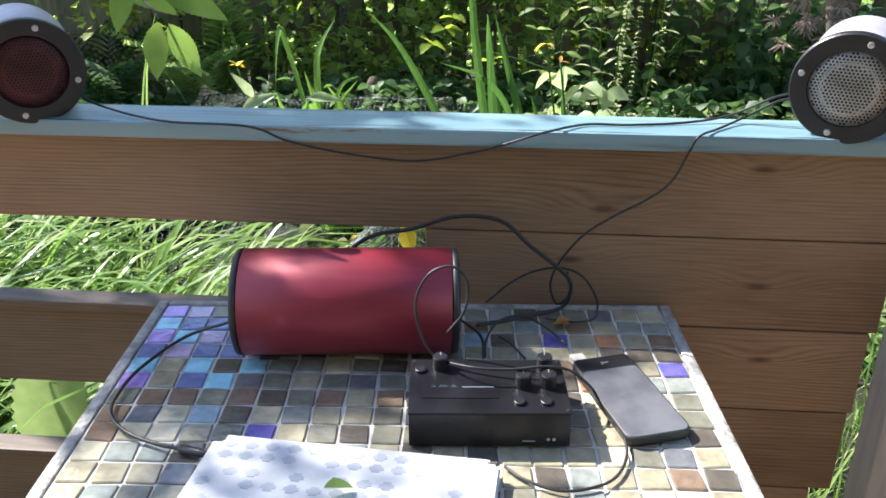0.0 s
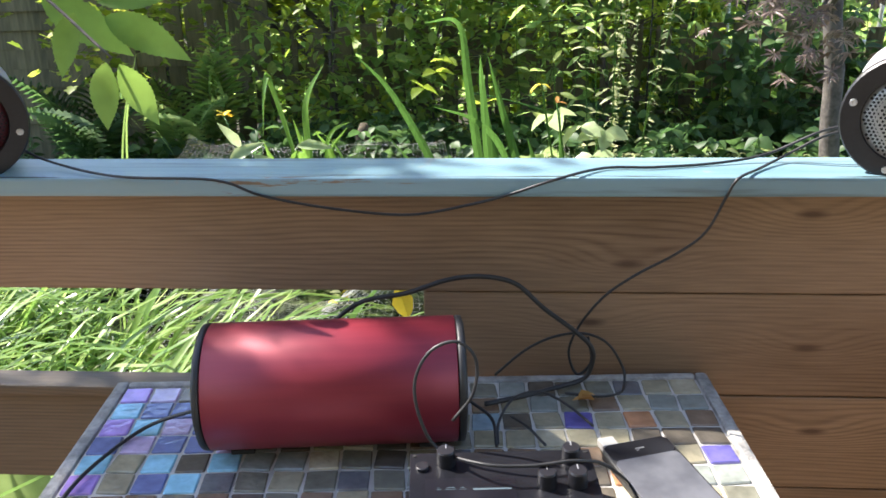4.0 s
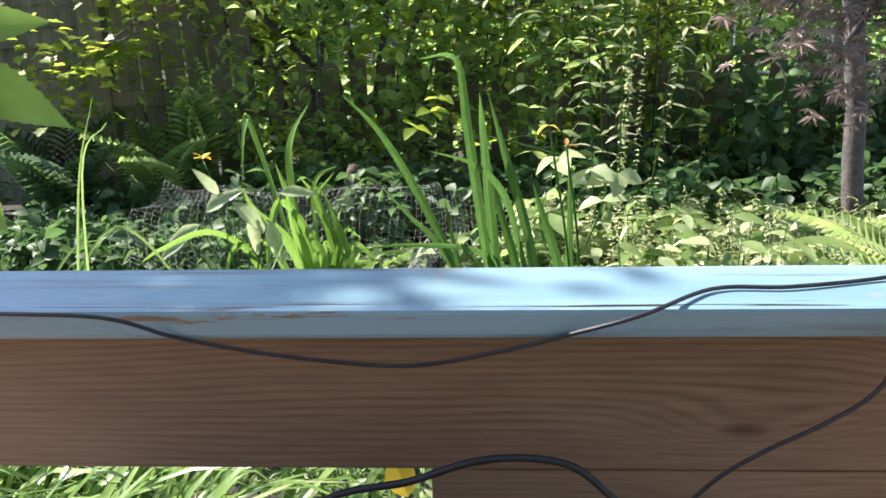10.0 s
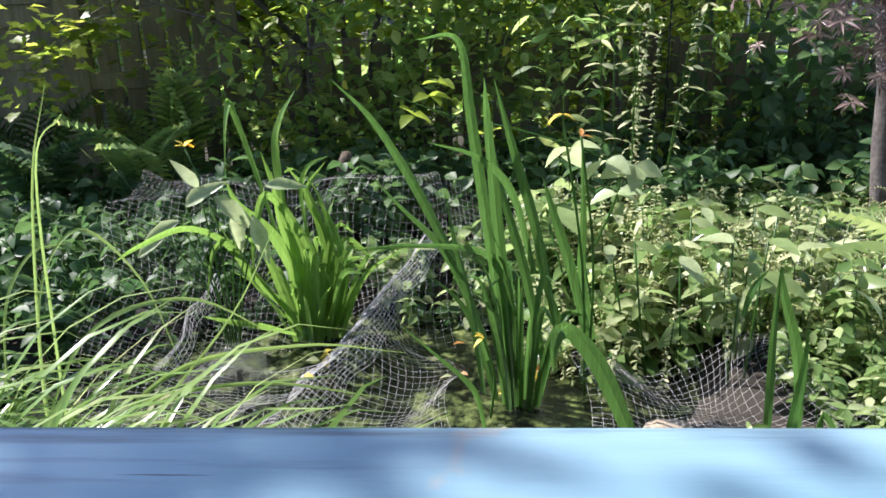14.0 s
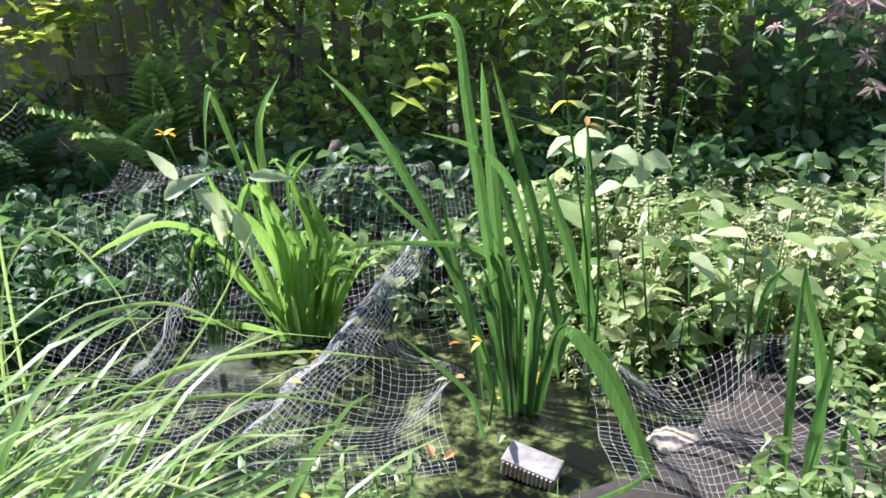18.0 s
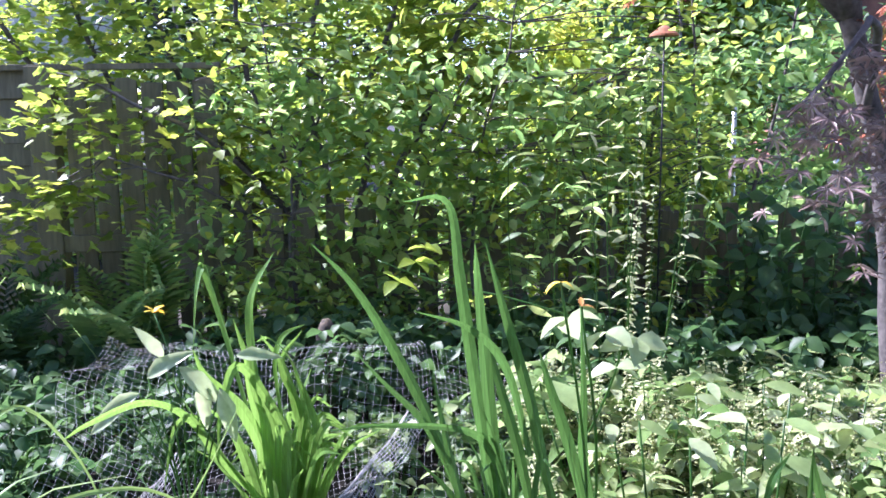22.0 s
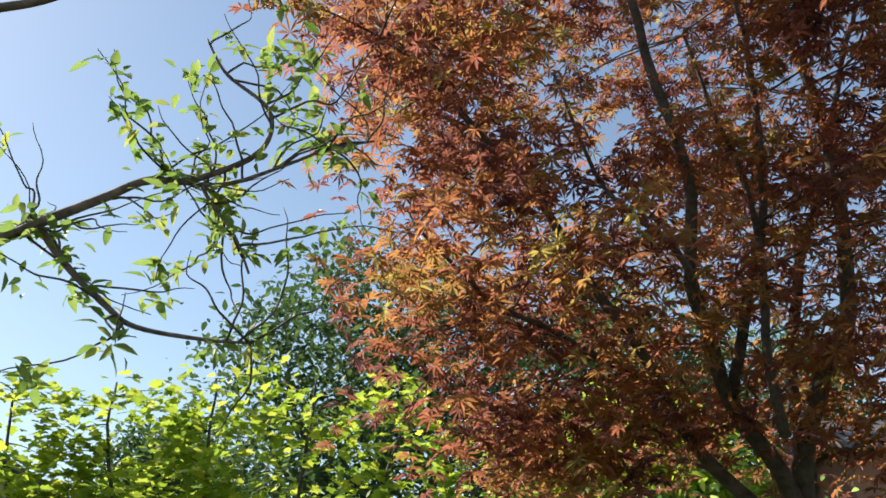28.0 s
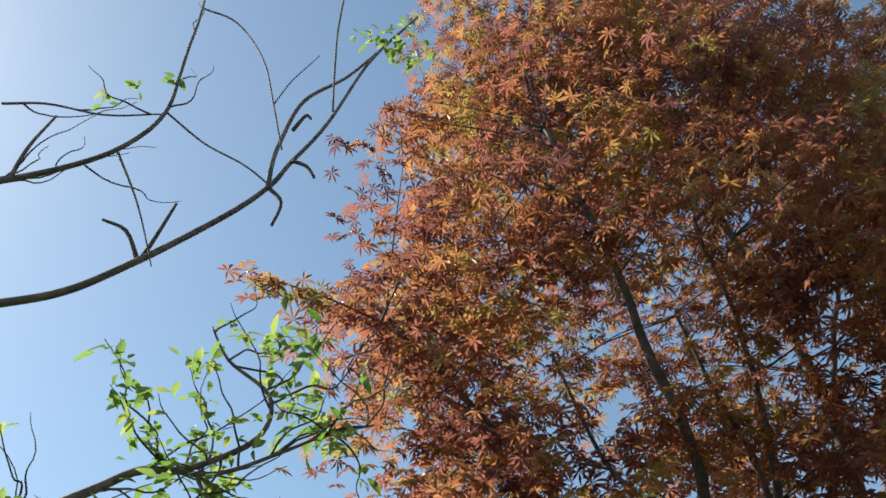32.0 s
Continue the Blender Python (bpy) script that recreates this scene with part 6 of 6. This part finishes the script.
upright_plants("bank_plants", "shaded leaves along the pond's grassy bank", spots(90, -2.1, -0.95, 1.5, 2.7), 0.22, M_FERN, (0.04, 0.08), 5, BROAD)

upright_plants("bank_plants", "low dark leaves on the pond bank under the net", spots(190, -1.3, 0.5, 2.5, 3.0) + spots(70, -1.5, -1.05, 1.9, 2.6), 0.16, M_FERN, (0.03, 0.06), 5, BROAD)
bramble = thing("bramble", "arching bramble shoot with pale sunlit leaves", "plant", (0.45, 2.5, 0))
o = Vector(bramble.location)
arc = smooth_line([(0.45, 2.5, -0.02), (0.62, 2.4, 0.45), (0.55, 2.25, 0.62), (0.33, 2.3, 0.70), (0.10, 2.4, 0.74), (-0.08, 2.45, 0.80)], 6)
part("shoot", tubes("shoot", [([q - o for q in arc], 0.004, 0.002, 6)], M_IRIS), None, bramble)
for c, s in (((0.06, 2.42, 0.84), 0.07), ((0.03, 2.42, 0.80), 0.075), ((-0.02, 2.42, 0.74), 0.08), ((0.42, 2.1, 0.70), 0.10), ((0.52, 2.1, 0.66), 0.105), ((0.60, 2.1, 0.64), 0.10), ((0.20, 2.3, 0.70), 0.07), ((0.6, 2.3, 0.5), 0.09)):
    f, u = turned(3, None, 0.3)
    f[:, 1] -= 0.4
    part("leaf", scatter("leaf", BROAD, frames(np.tile(np.array(c) - np.array(o), (3, 1)), f, u, np.array([1, 0.8, 0.9]) * s), M_SHRUB if s < 0.09 else M_PALE), None, bramble)

FROND = fern_frond()


def fern(at, fronds, length, label, yaw=0.0, spread=6.283, material=M_FERN, rise=0.9):
    ob = thing("fern", label, "fern", at)
    for i in range(fronds):
        a = yaw + spread * (i / fronds - 0.5) + rng.normal(0, 0.1)
        f = np.array([[math.cos(a), math.sin(a), rise * rng.uniform(0.7, 1.2)]])
        part("frond", scatter("frond", FROND, frames(np.zeros((1, 3)), f, np.array([[-math.cos(a), -math.sin(a), 1.0]]), [length * rng.uniform(0.75, 1.1)]), material), None, ob)


# the paler hedge green lightens the next two ferns as if lit
fern((-1.28, 3.72, 0.0), 8, 0.75, "shaded green fern before the tall fence", material=M_HEDGE, rise=1.6)
fern((-1.10, 3.70, 0.25), 4, 0.62, "tall upright fern fronds before the tall fence", material=M_HEDGE, rise=5.0)
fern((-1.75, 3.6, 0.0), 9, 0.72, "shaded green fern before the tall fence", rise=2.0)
# pale copy of the fern green with sunlight in its tones
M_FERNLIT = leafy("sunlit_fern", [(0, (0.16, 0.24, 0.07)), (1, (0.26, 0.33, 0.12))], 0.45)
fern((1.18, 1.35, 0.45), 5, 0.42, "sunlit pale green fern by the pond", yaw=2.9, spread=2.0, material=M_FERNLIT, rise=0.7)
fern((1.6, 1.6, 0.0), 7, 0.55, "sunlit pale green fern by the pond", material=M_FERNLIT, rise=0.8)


def grass_mass(label, places, length, bends, width, material, lean=None):
    pieces = []
    ob = thing("long_grass", label, "grass", (0, 0, 0), kind="stuff")
    for bnd in bends:
        q = places[len(pieces)::len(bends)]
        pieces.append(bnd)
        n = len(q)
        a = rng.uniform(0, 6.283, n) if lean is None else rng.normal(lean, 0.6, n)
        f = np.stack([np.cos(a), np.sin(a), np.zeros(n)], 1)
        u = np.tile([0, 0, 1.0], (n, 1)) + rng.normal(0, 0.18, (n, 3))
        M = frames(np.array(q), f, u, rng.uniform(*length, n))
        M[:, :3, 2] = u / np.linalg.norm(u, axis=1, keepdims=True) * np.linalg.norm(M[:, :3, 0], axis=1, keepdims=True)
        part("blades", scatter("blades", blade(bnd, width, 7), M, material), None, ob)["kind"] = "stuff"


grass_mass("long arching sunlit grass along the balustrade", spots(1500, -1.9, -0.36, 0.25, 1.6, lambda x, y: y < 1.42 - 0.62 * max(0, x + 1.0)), (0.45, 0.88), (0.85, 1.1, 1.35), 0.030, M_GRASS, 0.1)
grass_mass("short grass and weeds under the balustrade", spots(1500, -0.35, 1.9, 0.25, 1.15), (0.15, 0.38), (0.5, 0.8), 0.02, M_GRASS)
grass_mass("dark tufts of grass before the fence", spots(500, -2.2, -0.8, 2.6, 3.4), (0.2, 0.4), (0.6, 0.9), 0.014, M_FERN)
tall = [(0.0091, [(-0.967, 1.72, -0.02), (-0.936, 1.643, 0.226), (-0.828, 1.565, 0.768), (-0.758, 1.565, 1.001)]), (0.0078, [(-0.936, 1.72, -0.02), (-0.89, 1.643, 0.226), (-0.812, 1.565, 0.815), (-0.735, 1.565, 0.939)]), (0.0117, [(-1.06, 1.876, -0.02), (-0.936, 1.72, 0.458), (-0.781, 1.643, 0.66), (-0.657, 1.643, 0.536), (-0.595, 1.643, 0.319)]), (0.013, [(-1.169, 1.876, -0.02), (-1.029, 1.72, 0.412), (-0.905, 1.643, 0.598), (-0.812, 1.643, 0.629)])]
blade_clump("grass_stalks", "tall pale grass stalks by the balustrade", tall, M_GRASS, (-0.97, 1.7, 0))
sprays = [(0.016, [(-0.9, 1.55, 0.0), (-0.62, 1.6, 0.30), (-0.3, 1.62, 0.36), (-0.05, 1.62, 0.33)]), (0.014, [(-0.95, 1.5, 0.0), (-0.7, 1.5, 0.26), (-0.4, 1.5, 0.33), (-0.1, 1.5, 0.28)]),
          (0.006, [(-0.85, 1.3, 0.0), (-0.6, 1.4, 0.3), (-0.42, 1.5, 0.5), (-0.33, 1.6, 0.66)]), (0.014, [(-1.0, 1.6, 0.0), (-0.8, 1.6, 0.4), (-0.55, 1.6, 0.5), (-0.35, 1.6, 0.4)])]
blade_clump("grass_stalks", "long arching grass blades over the pond's edge", sprays, M_GRASS, (-0.9, 1.5, -0.02))

# big leaves that hang beside the rail
hang = thing("cherry_branch", "drooping branch with large toothed green leaves beside the rail", "branch", (-0.33, 0.05, 1.27))
o = Vector(hang.location)
part("twig", tubes("twig", [([Vector(q) - o for q in smooth_line([(-0.85, 0.30, 1.46), (-0.5, 0.12, 1.35), (-0.33, 0.05, 1.272), (-0.235, -0.01, 1.209)], 6)], 0.0024, 0.0012, 6)], M_BARK), None, hang)
M_BIG = leafy("large_leaf", [(0, (0.10, 0.19, 0.03)), (1, (0.17, 0.27, 0.06))], 0.5)
big = []
rows_ = [(i / 30, math.sin(math.pi * min(1, (i / 30) ** 0.8)) * (0.20 + 0.010 * (-1) ** i)) for i in range(31)]
for x, w in rows_:
    z = -0.22 * x * x
    big += [(x, -w, z + w * 0.25), (x, 0, z), (x, w, z + w * 0.25)]
bf = []
for i in range(30):
    a = i * 3
    bf += [(a, a + 3, a + 4, a + 1), (a + 1, a + 4, a + 5, a + 2)]
for c, d, s in (((-0.262, 0.06, 1.235), (0.073, -0.009, -0.033), 0.080), ((-0.236, -0.02, 1.207), (-0.012, 0.0, -0.055), 0.060), ((-0.229, -0.012, 1.204), (0.026, 0.0, -0.052), 0.058), ((-0.31, 0.05, 1.252), (0.6, 0.0, -0.38), 0.085),
                ((-0.275, 0.03, 1.242), (-0.4, -0.1, -0.9), 0.060), ((-0.33, 0.06, 1.285), (0.6, -0.1, -0.1), 0.085), ((-0.42, 0.08, 1.30), (0.3, -0.2, -0.7), 0.085), ((-0.38, 0.07, 1.285), (-0.1, -0.2, -0.9), 0.075), ((-0.255, 0.03, 1.25), (0.8, 0.1, 0.15), 0.070)):
    part("leaf", scatter("leaf", (big, bf), frames(np.array([Vector(c) - o]), np.array([d]), np.array([[0.1, -0.9, 0.5]]), [s]), M_BIG, True), None, hang)
slab_leaf = thing("broad_leaf_plant", "broad pale green leaves behind the lower boards", "plant", (-0.62, 0.32, 0.0))
for c, d, s in (((0, 0, 0.42), (0.15, -0.05, 1), 0.30), ((0.12, 0.05, 0.40), (0.5, 0.1, 0.8), 0.24), ((-0.12, 0.05, 0.4), (-0.4, 0, 0.9), 0.26)):
    part("leaf", scatter("leaf", (big, bf), frames(np.array([c]), np.array([d]), np.array([[0.0, -1, 0.15]]), [s]), M_NETTLE, True), None, slab_leaf)
    part("stalk", tubes("stalk", [([(0, 0, -0.05), tuple(0.5 * q for q in c), c], 0.006, 0.005, 6)], M_IRIS), None, slab_leaf)

# added leaves whose pale colour stands for white highlights in the iris clump
pale = thing("iris_highlight_leaves", "pale folded sunlit leaves beside the pond iris", "plant", (-0.66, 2.42, -0.15))
for c, d, s in (((-0.10, 0, 0.62), (0.6, -0.3, 0.5), 0.16), ((0.0, -0.03, 0.66), (0.7, -0.2, -0.5), 0.17), ((0.06, -0.02, 0.62), (0.1, -0.3, -0.9), 0.15), ((-0.12, -0.02, 0.58), (-0.6, -0.4, -0.2), 0.13), ((0.12, -0.05, 0.60), (0.3, -0.4, -0.8), 0.16), ((-0.05, 0, 0.68), (-0.3, -0.3, 0.6), 0.12), ((0.16, 0.0, 0.68), (0.7, -0.2, 0.1), 0.13), ((-0.18, 0, 0.52), (-0.8, -0.2, -0.4), 0.12)):
    part("leaf", scatter("leaf", oval_leaf(0.34, 0.35, 0.35), frames(np.array([c]), np.array([d]), np.array([[0.1, -0.8, 0.6]]), [s]), M_PALE, True), None, pale)
    part("stalk", tubes("stalk", [(smooth_line([(0, 0, -0.1), (0.3 * c[0], 0, 0.3), c], 4), 0.004, 0.0025, 5)], M_IRIS), None, pale)
burdock = thing("broad_leaf_plant", "broad pale leaves standing over the nettle bed", "plant", (0.95, 2.25, 0.0))
for i in range(26):
    c = (rng.uniform(-0.55, 0.85), rng.uniform(-0.35, 0.35), rng.uniform(0.24, 0.42))
    a = rng.uniform(0, 6.283)
    part("leaf", scatter("leaf", (big, bf), frames(np.array([c]), np.array([[math.cos(a), math.sin(a) - 0.5, rng.uniform(-0.4, 0.3)]]), np.array([[0.0, -0.5, 1.0]]), [rng.uniform(0.09, 0.165)]), M_PALE if i % 3 == 0 else M_NETTLE, True), None, burdock)
    part("stalk", tubes("stalk", [([(c[0] * 0.8, c[1] * 0.8, -0.06), (c[0] * 0.9, c[1] * 0.9, 0.15), c], 0.004, 0.003, 5)], M_IRIS), None, burdock)

# ---- pond things ----


def netting(label, x0, x1, y0, y1, height, cell=0.0215, r=0.00036):
    """A draped net: cords both ways over an uneven sheet."""
    def at(x, y):
        wob = Vector((noise.noise((x * 3, y * 3, 1.0)), noise.noise((x * 3, y * 3, 7.0)), noise.noise((x * 4, y * 4, 3.0))))
        return Vector((x + wob.x * 0.08, y + wob.y * 0.08, height(x, y) + wob.z * 0.085))
    lines = []
    nx, ny = int((x1 - x0) / cell), int((y1 - y0) / cell)
    for i in range(nx + 1):
        lines.append(([at(x0 + i * cell, y0 + j * cell) for j in range(ny + 1)], r, r, 3))
    for j in range(ny + 1):
        lines.append(([at(x0 + i * cell, y0 + j * cell) for i in range(nx + 1)], r, r, 3))
    ob = tagged(part("pond_net", tubes("pond_net", lines, M_NET), None), label, "net")
    return ob


def drape(x, y):
    back = max(0.0, (y - 2.35) / 0.6)
    left = max(0.0, (-0.78 - x) / 0.42)
    ridge = math.exp(-(((x + 0.02) - (y - 2.6) * 0.55) / 0.09) ** 2) * 0.10 * min(1, max(0, (2.75 - y) / 0.3))
    return min(0.40, -0.03 + 0.42 * min(1, back) ** 1.5 + 0.26 * min(1, left) ** 0.7 * min(1, max(0, (y - 2.0) / 0.4))) + ridge


netting("pale cord net draped over the back of the pond", -1.10, 0.10, 1.66, 3.02, drape)
netting("pale cord net lying on the far bank of the pond", 0.115, 0.62, 2.42, 2.95, drape)
netting("pale cord net hanging over the sunny pond bank", 0.40, 1.08, 1.46, 2.0, lambda x, y: 0.02 + 0.16 * max(0, x - 0.35) + 0.10 * max(0, y - 1.6) + 0.05 * math.sin(x * 6))
netting("pale cord net over the far nettle bed", 1.05, 1.75, 2.1, 2.6, lambda x, y: 0.26 + 0.05 * math.sin(x * 5))



def net_fold(label, a, b, sag, width, cords=15, cell=0.02):
    """A bunched fold of net: cords close together along a line."""
    a, b = Vector(a), Vector(b)
    side = (b - a).cross(Vector((0, 0, 1))).normalized()
    k = int((b - a).length / cell)
    def at(i, j):
        u, v = i / k, j / (cords - 1) - 0.5
        p_ = a.lerp(b, u) + side * v * width * (0.6 + 0.6 * u)
        q = p_ * 9
        return p_ + Vector((noise.noise(q), noise.noise(q + Vector((4, 0, 0))), noise.noise(q + Vector((0, 4, 0))))) * 0.03 - Vector((0, 0, sag * math.sin(math.pi * u) + abs(v) * 0.12))
    lines = [([at(i, j) for i in range(k + 1)], 0.0009, 0.0009, 3) for j in range(cords)]
    lines += [([at(i, j) for j in range(cords)], 0.0009, 0.0009, 3) for i in range(k + 1)]
    tagged(part("pond_net", tubes("pond_net", lines, M_NET), None), label, "net")


net_fold("bunched fold of pale net running down to the water", (0.02, 2.62, 0.30), (-0.43, 1.88, 0.0), 0.03, 0.14)
net_fold("bunched fold of pale net by the log on the bank", (-0.74, 2.55, 0.2), (-0.86, 2.25, 0.0), 0.0, 0.05, 8)

m, t_, n, l, p = nodes_of("clear_water")
p.inputs["Transmission Weight"].default_value, p.inputs["Roughness"].default_value, p.inputs["IOR"].default_value = 0.96, 0.05, 1.33
_z = n.new("ShaderNodeTexNoise")
_z.inputs["Scale"].default_value, _z.inputs["Detail"].default_value = 60, 3
_b = n.new("ShaderNodeBump")
_b.inputs["Strength"].default_value, _b.inputs["Distance"].default_value = 0.6, 0.01
l.new(_z.outputs[0], _b.inputs["Height"])
l.new(_b.outputs[0], p.inputs["Normal"])
p.inputs["Alpha"].default_value = 0.2
M_CLEAR = m
ft = thing("pond_fountain", "small bell-shaped fountain of clear water", "fountain", (-0.585, 2.15, -0.05))
ft.scale = (1.15, 1.15, 1.2)
part("water_bell", lathe([(0.083, -0.012), (0.080, 0.02), (0.070, 0.078), (0.050, 0.110), (0.025, 0.119), (0.001, 0.119), (0.001, 0.126), (0.030, 0.125), (0.055, 0.115), (0.075, 0.08), (0.085, 0.02), (0.088, -0.01)], 32), M_CLEAR, ft, "clear dome of falling water", True)
part("nozzle", lathe([(0.012, -0.12), (0.012, 0.0), (0.008, 0.06)], 14), M_BLACK, ft)
bm = bmesh.new()
for i in range(150):
    a, rr = rng.uniform(0, 6.283), rng.uniform(0.06, 0.17)
    bmesh.ops.create_icosphere(bm, subdivisions=1, radius=rng.uniform(0.002, 0.0055), matrix=Matrix.Translation((rr * math.cos(a), rr * math.sin(a), rng.uniform(0.0, 0.07))))
part("splash", bm, M_CLEAR, ft, "", True)["kind"] = "stuff"


def stone(at, size, seed, mat=M_STONE, label="tan rounded stone on the pond's bank"):
    bm = bmesh.new()
    bmesh.ops.create_icosphere(bm, subdivisions=3, radius=1)
    for v in bm.verts:
        k = 1 + 0.28 * noise.noise(v.co * 1.6 + Vector((seed * 7.1, 0, 0))) + 0.08 * noise.noise(v.co * 5 + Vector((seed, 3, 0)))
        v.co = Vector((v.co.x * size[0], v.co.y * size[1], v.co.z * size[2])) * k
    ob = tagged(part("stone", bm, mat, None, "", True), label, "stone", "stones round the pond")
    ob.location, ob.rotation_euler = at, (0, 0, seed)


for i, (x, y, s) in enumerate(((-0.66, 2.48, 0.095), (-1.0, 2.28, 0.11), (-0.52, 2.62, 0.05), (0.55, 2.6, 0.07), (0.72, 2.3, 0.07), (0.66, 1.8, 0.06), (-0.05, 2.66, 0.05))):
    stone((x, y, lie(x, y) + s * 0.22), (s * 1.3, s, s * 0.55), i + 1)

basket = thing("broken_block", "broken grey-white ridged block lying at the water's edge", "block", (0.26, 1.70, -0.045))
basket.rotation_euler = (radians(12), radians(10), radians(-28))
part("block", box(-0.07, 0.07, -0.035, 0.035, 0.0, 0.05, 0.004), M_GREYWOOD, basket)
for i in range(12):
    x = -0.064 + i * 0.0112
    part("rib", box(x, x + 0.005, -0.0405, -0.0353, 0.004, 0.046, 0.001), M_STONE, basket)
peg = thing("brown_owl_stone", "mottled brown upright stone behind the net", "stone", (-0.32, 3.3, 0))
bm = lathe([(0.05, -0.05), (0.062, 0.10), (0.055, 0.25), (0.04, 0.37), (0.015, 0.42)], 14)
for v in bm.verts:
    v.co.x += 0.02 * noise.noise(v.co * 9)
    v.co.y += 0.02 * noise.noise(v.co * 9 + Vector((5, 0, 0)))
part("stone", bm, surface("mottled_stone", (0.03, 0.024, 0.014), (0.12, 0.09, 0.05), 0.85, scale=30, bump=0.5), peg, "", True)
# fallen leaves on net and water
for i in range(26):
    x, y = rng.uniform(-0.6, 0.6), rng.uniform(1.6, 2.4)
    ob = tagged(part("fallen_leaf", mesh_from("fallen_leaf", [(a * 0.04, b * 0.04, c * 0.04) for a, b, c in V_], F_, (M_DRY, M_YELLOW, M_SPIKE)[i % 3]), None), "withered leaf on the pond net", "leaf", "fallen leaves on the pond")
    ob.location, ob.rotation_euler = (x, y, max(-0.045, drape(x, y)) + 0.012), (rng.normal(0, 0.3), rng.normal(0, 0.3), rng.uniform(0, 6.28))

# cyan and lilac tints paint the sky's reflection onto the back-left tiles
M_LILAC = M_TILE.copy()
M_LILAC.name = "sky_reflection_tile"
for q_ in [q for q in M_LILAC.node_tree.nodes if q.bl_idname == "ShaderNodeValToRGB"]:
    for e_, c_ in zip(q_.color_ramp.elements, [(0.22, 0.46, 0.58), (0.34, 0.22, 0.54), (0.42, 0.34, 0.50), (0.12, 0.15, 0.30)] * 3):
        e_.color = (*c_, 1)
# ---- mosaic pieces, each a tile of its own ----
tile_meshes = []
for k in range(4):
    bm = box(-0.0122, 0.0122, -0.0122, 0.0122, 0.0, 0.0042)
    bmesh.ops.bevel(bm, geom=[e for e in bm.edges if abs(e.verts[0].co.z - e.verts[1].co.z) > 0.003], offset=0.0010, segments=1, affect="EDGES")
    bmesh.ops.bevel(bm, geom=[e for e in bm.edges if e.verts[0].co.z > 0.004 and e.verts[1].co.z > 0.004], offset=0.0009, segments=1, affect="EDGES")
    for v in bm.verts:
        v.co.x += 0.0006 * math.sin(v.co.y * 400 + k)
        v.co.y += 0.0006 * math.sin(v.co.x * 400 + 2 * k)
    me = bpy.data.meshes.new("tile")
    bm.to_mesh(me)
    bm.free()
    me.materials.append(M_TILE)
    tile_meshes.append(me)
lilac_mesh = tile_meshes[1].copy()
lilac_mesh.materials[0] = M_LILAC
r_ = random.Random(21)
rest = []
for j in range(ROWS):
    for i in range(COLS):
        loc = Vector((-HALF + (i + 0.5) * PITCH + r_.uniform(-0.0006, 0.0006), -0.003 - (j + 0.5) * PITCH + r_.uniform(-0.0006, 0.0006), 0.6158 + r_.uniform(0, 0.0006)))
        rot = Euler((r_.uniform(-0.02, 0.02), r_.uniform(-0.02, 0.02), r_.uniform(-0.03, 0.03)))
        if j < 13:
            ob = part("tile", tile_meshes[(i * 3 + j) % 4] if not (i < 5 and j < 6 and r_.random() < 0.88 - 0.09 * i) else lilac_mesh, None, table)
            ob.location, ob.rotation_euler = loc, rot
        else:
            rest.append(np.array(Matrix.LocRotScale(loc, rot, None)))
me = tile_meshes[0]
tpl = ([tuple(v.co) for v in me.vertices], [tuple(q.vertices) for q in me.polygons])
part("tiles", scatter("tiles", tpl, np.array(rest), M_TILE, False), None, table)["kind"] = "stuff"
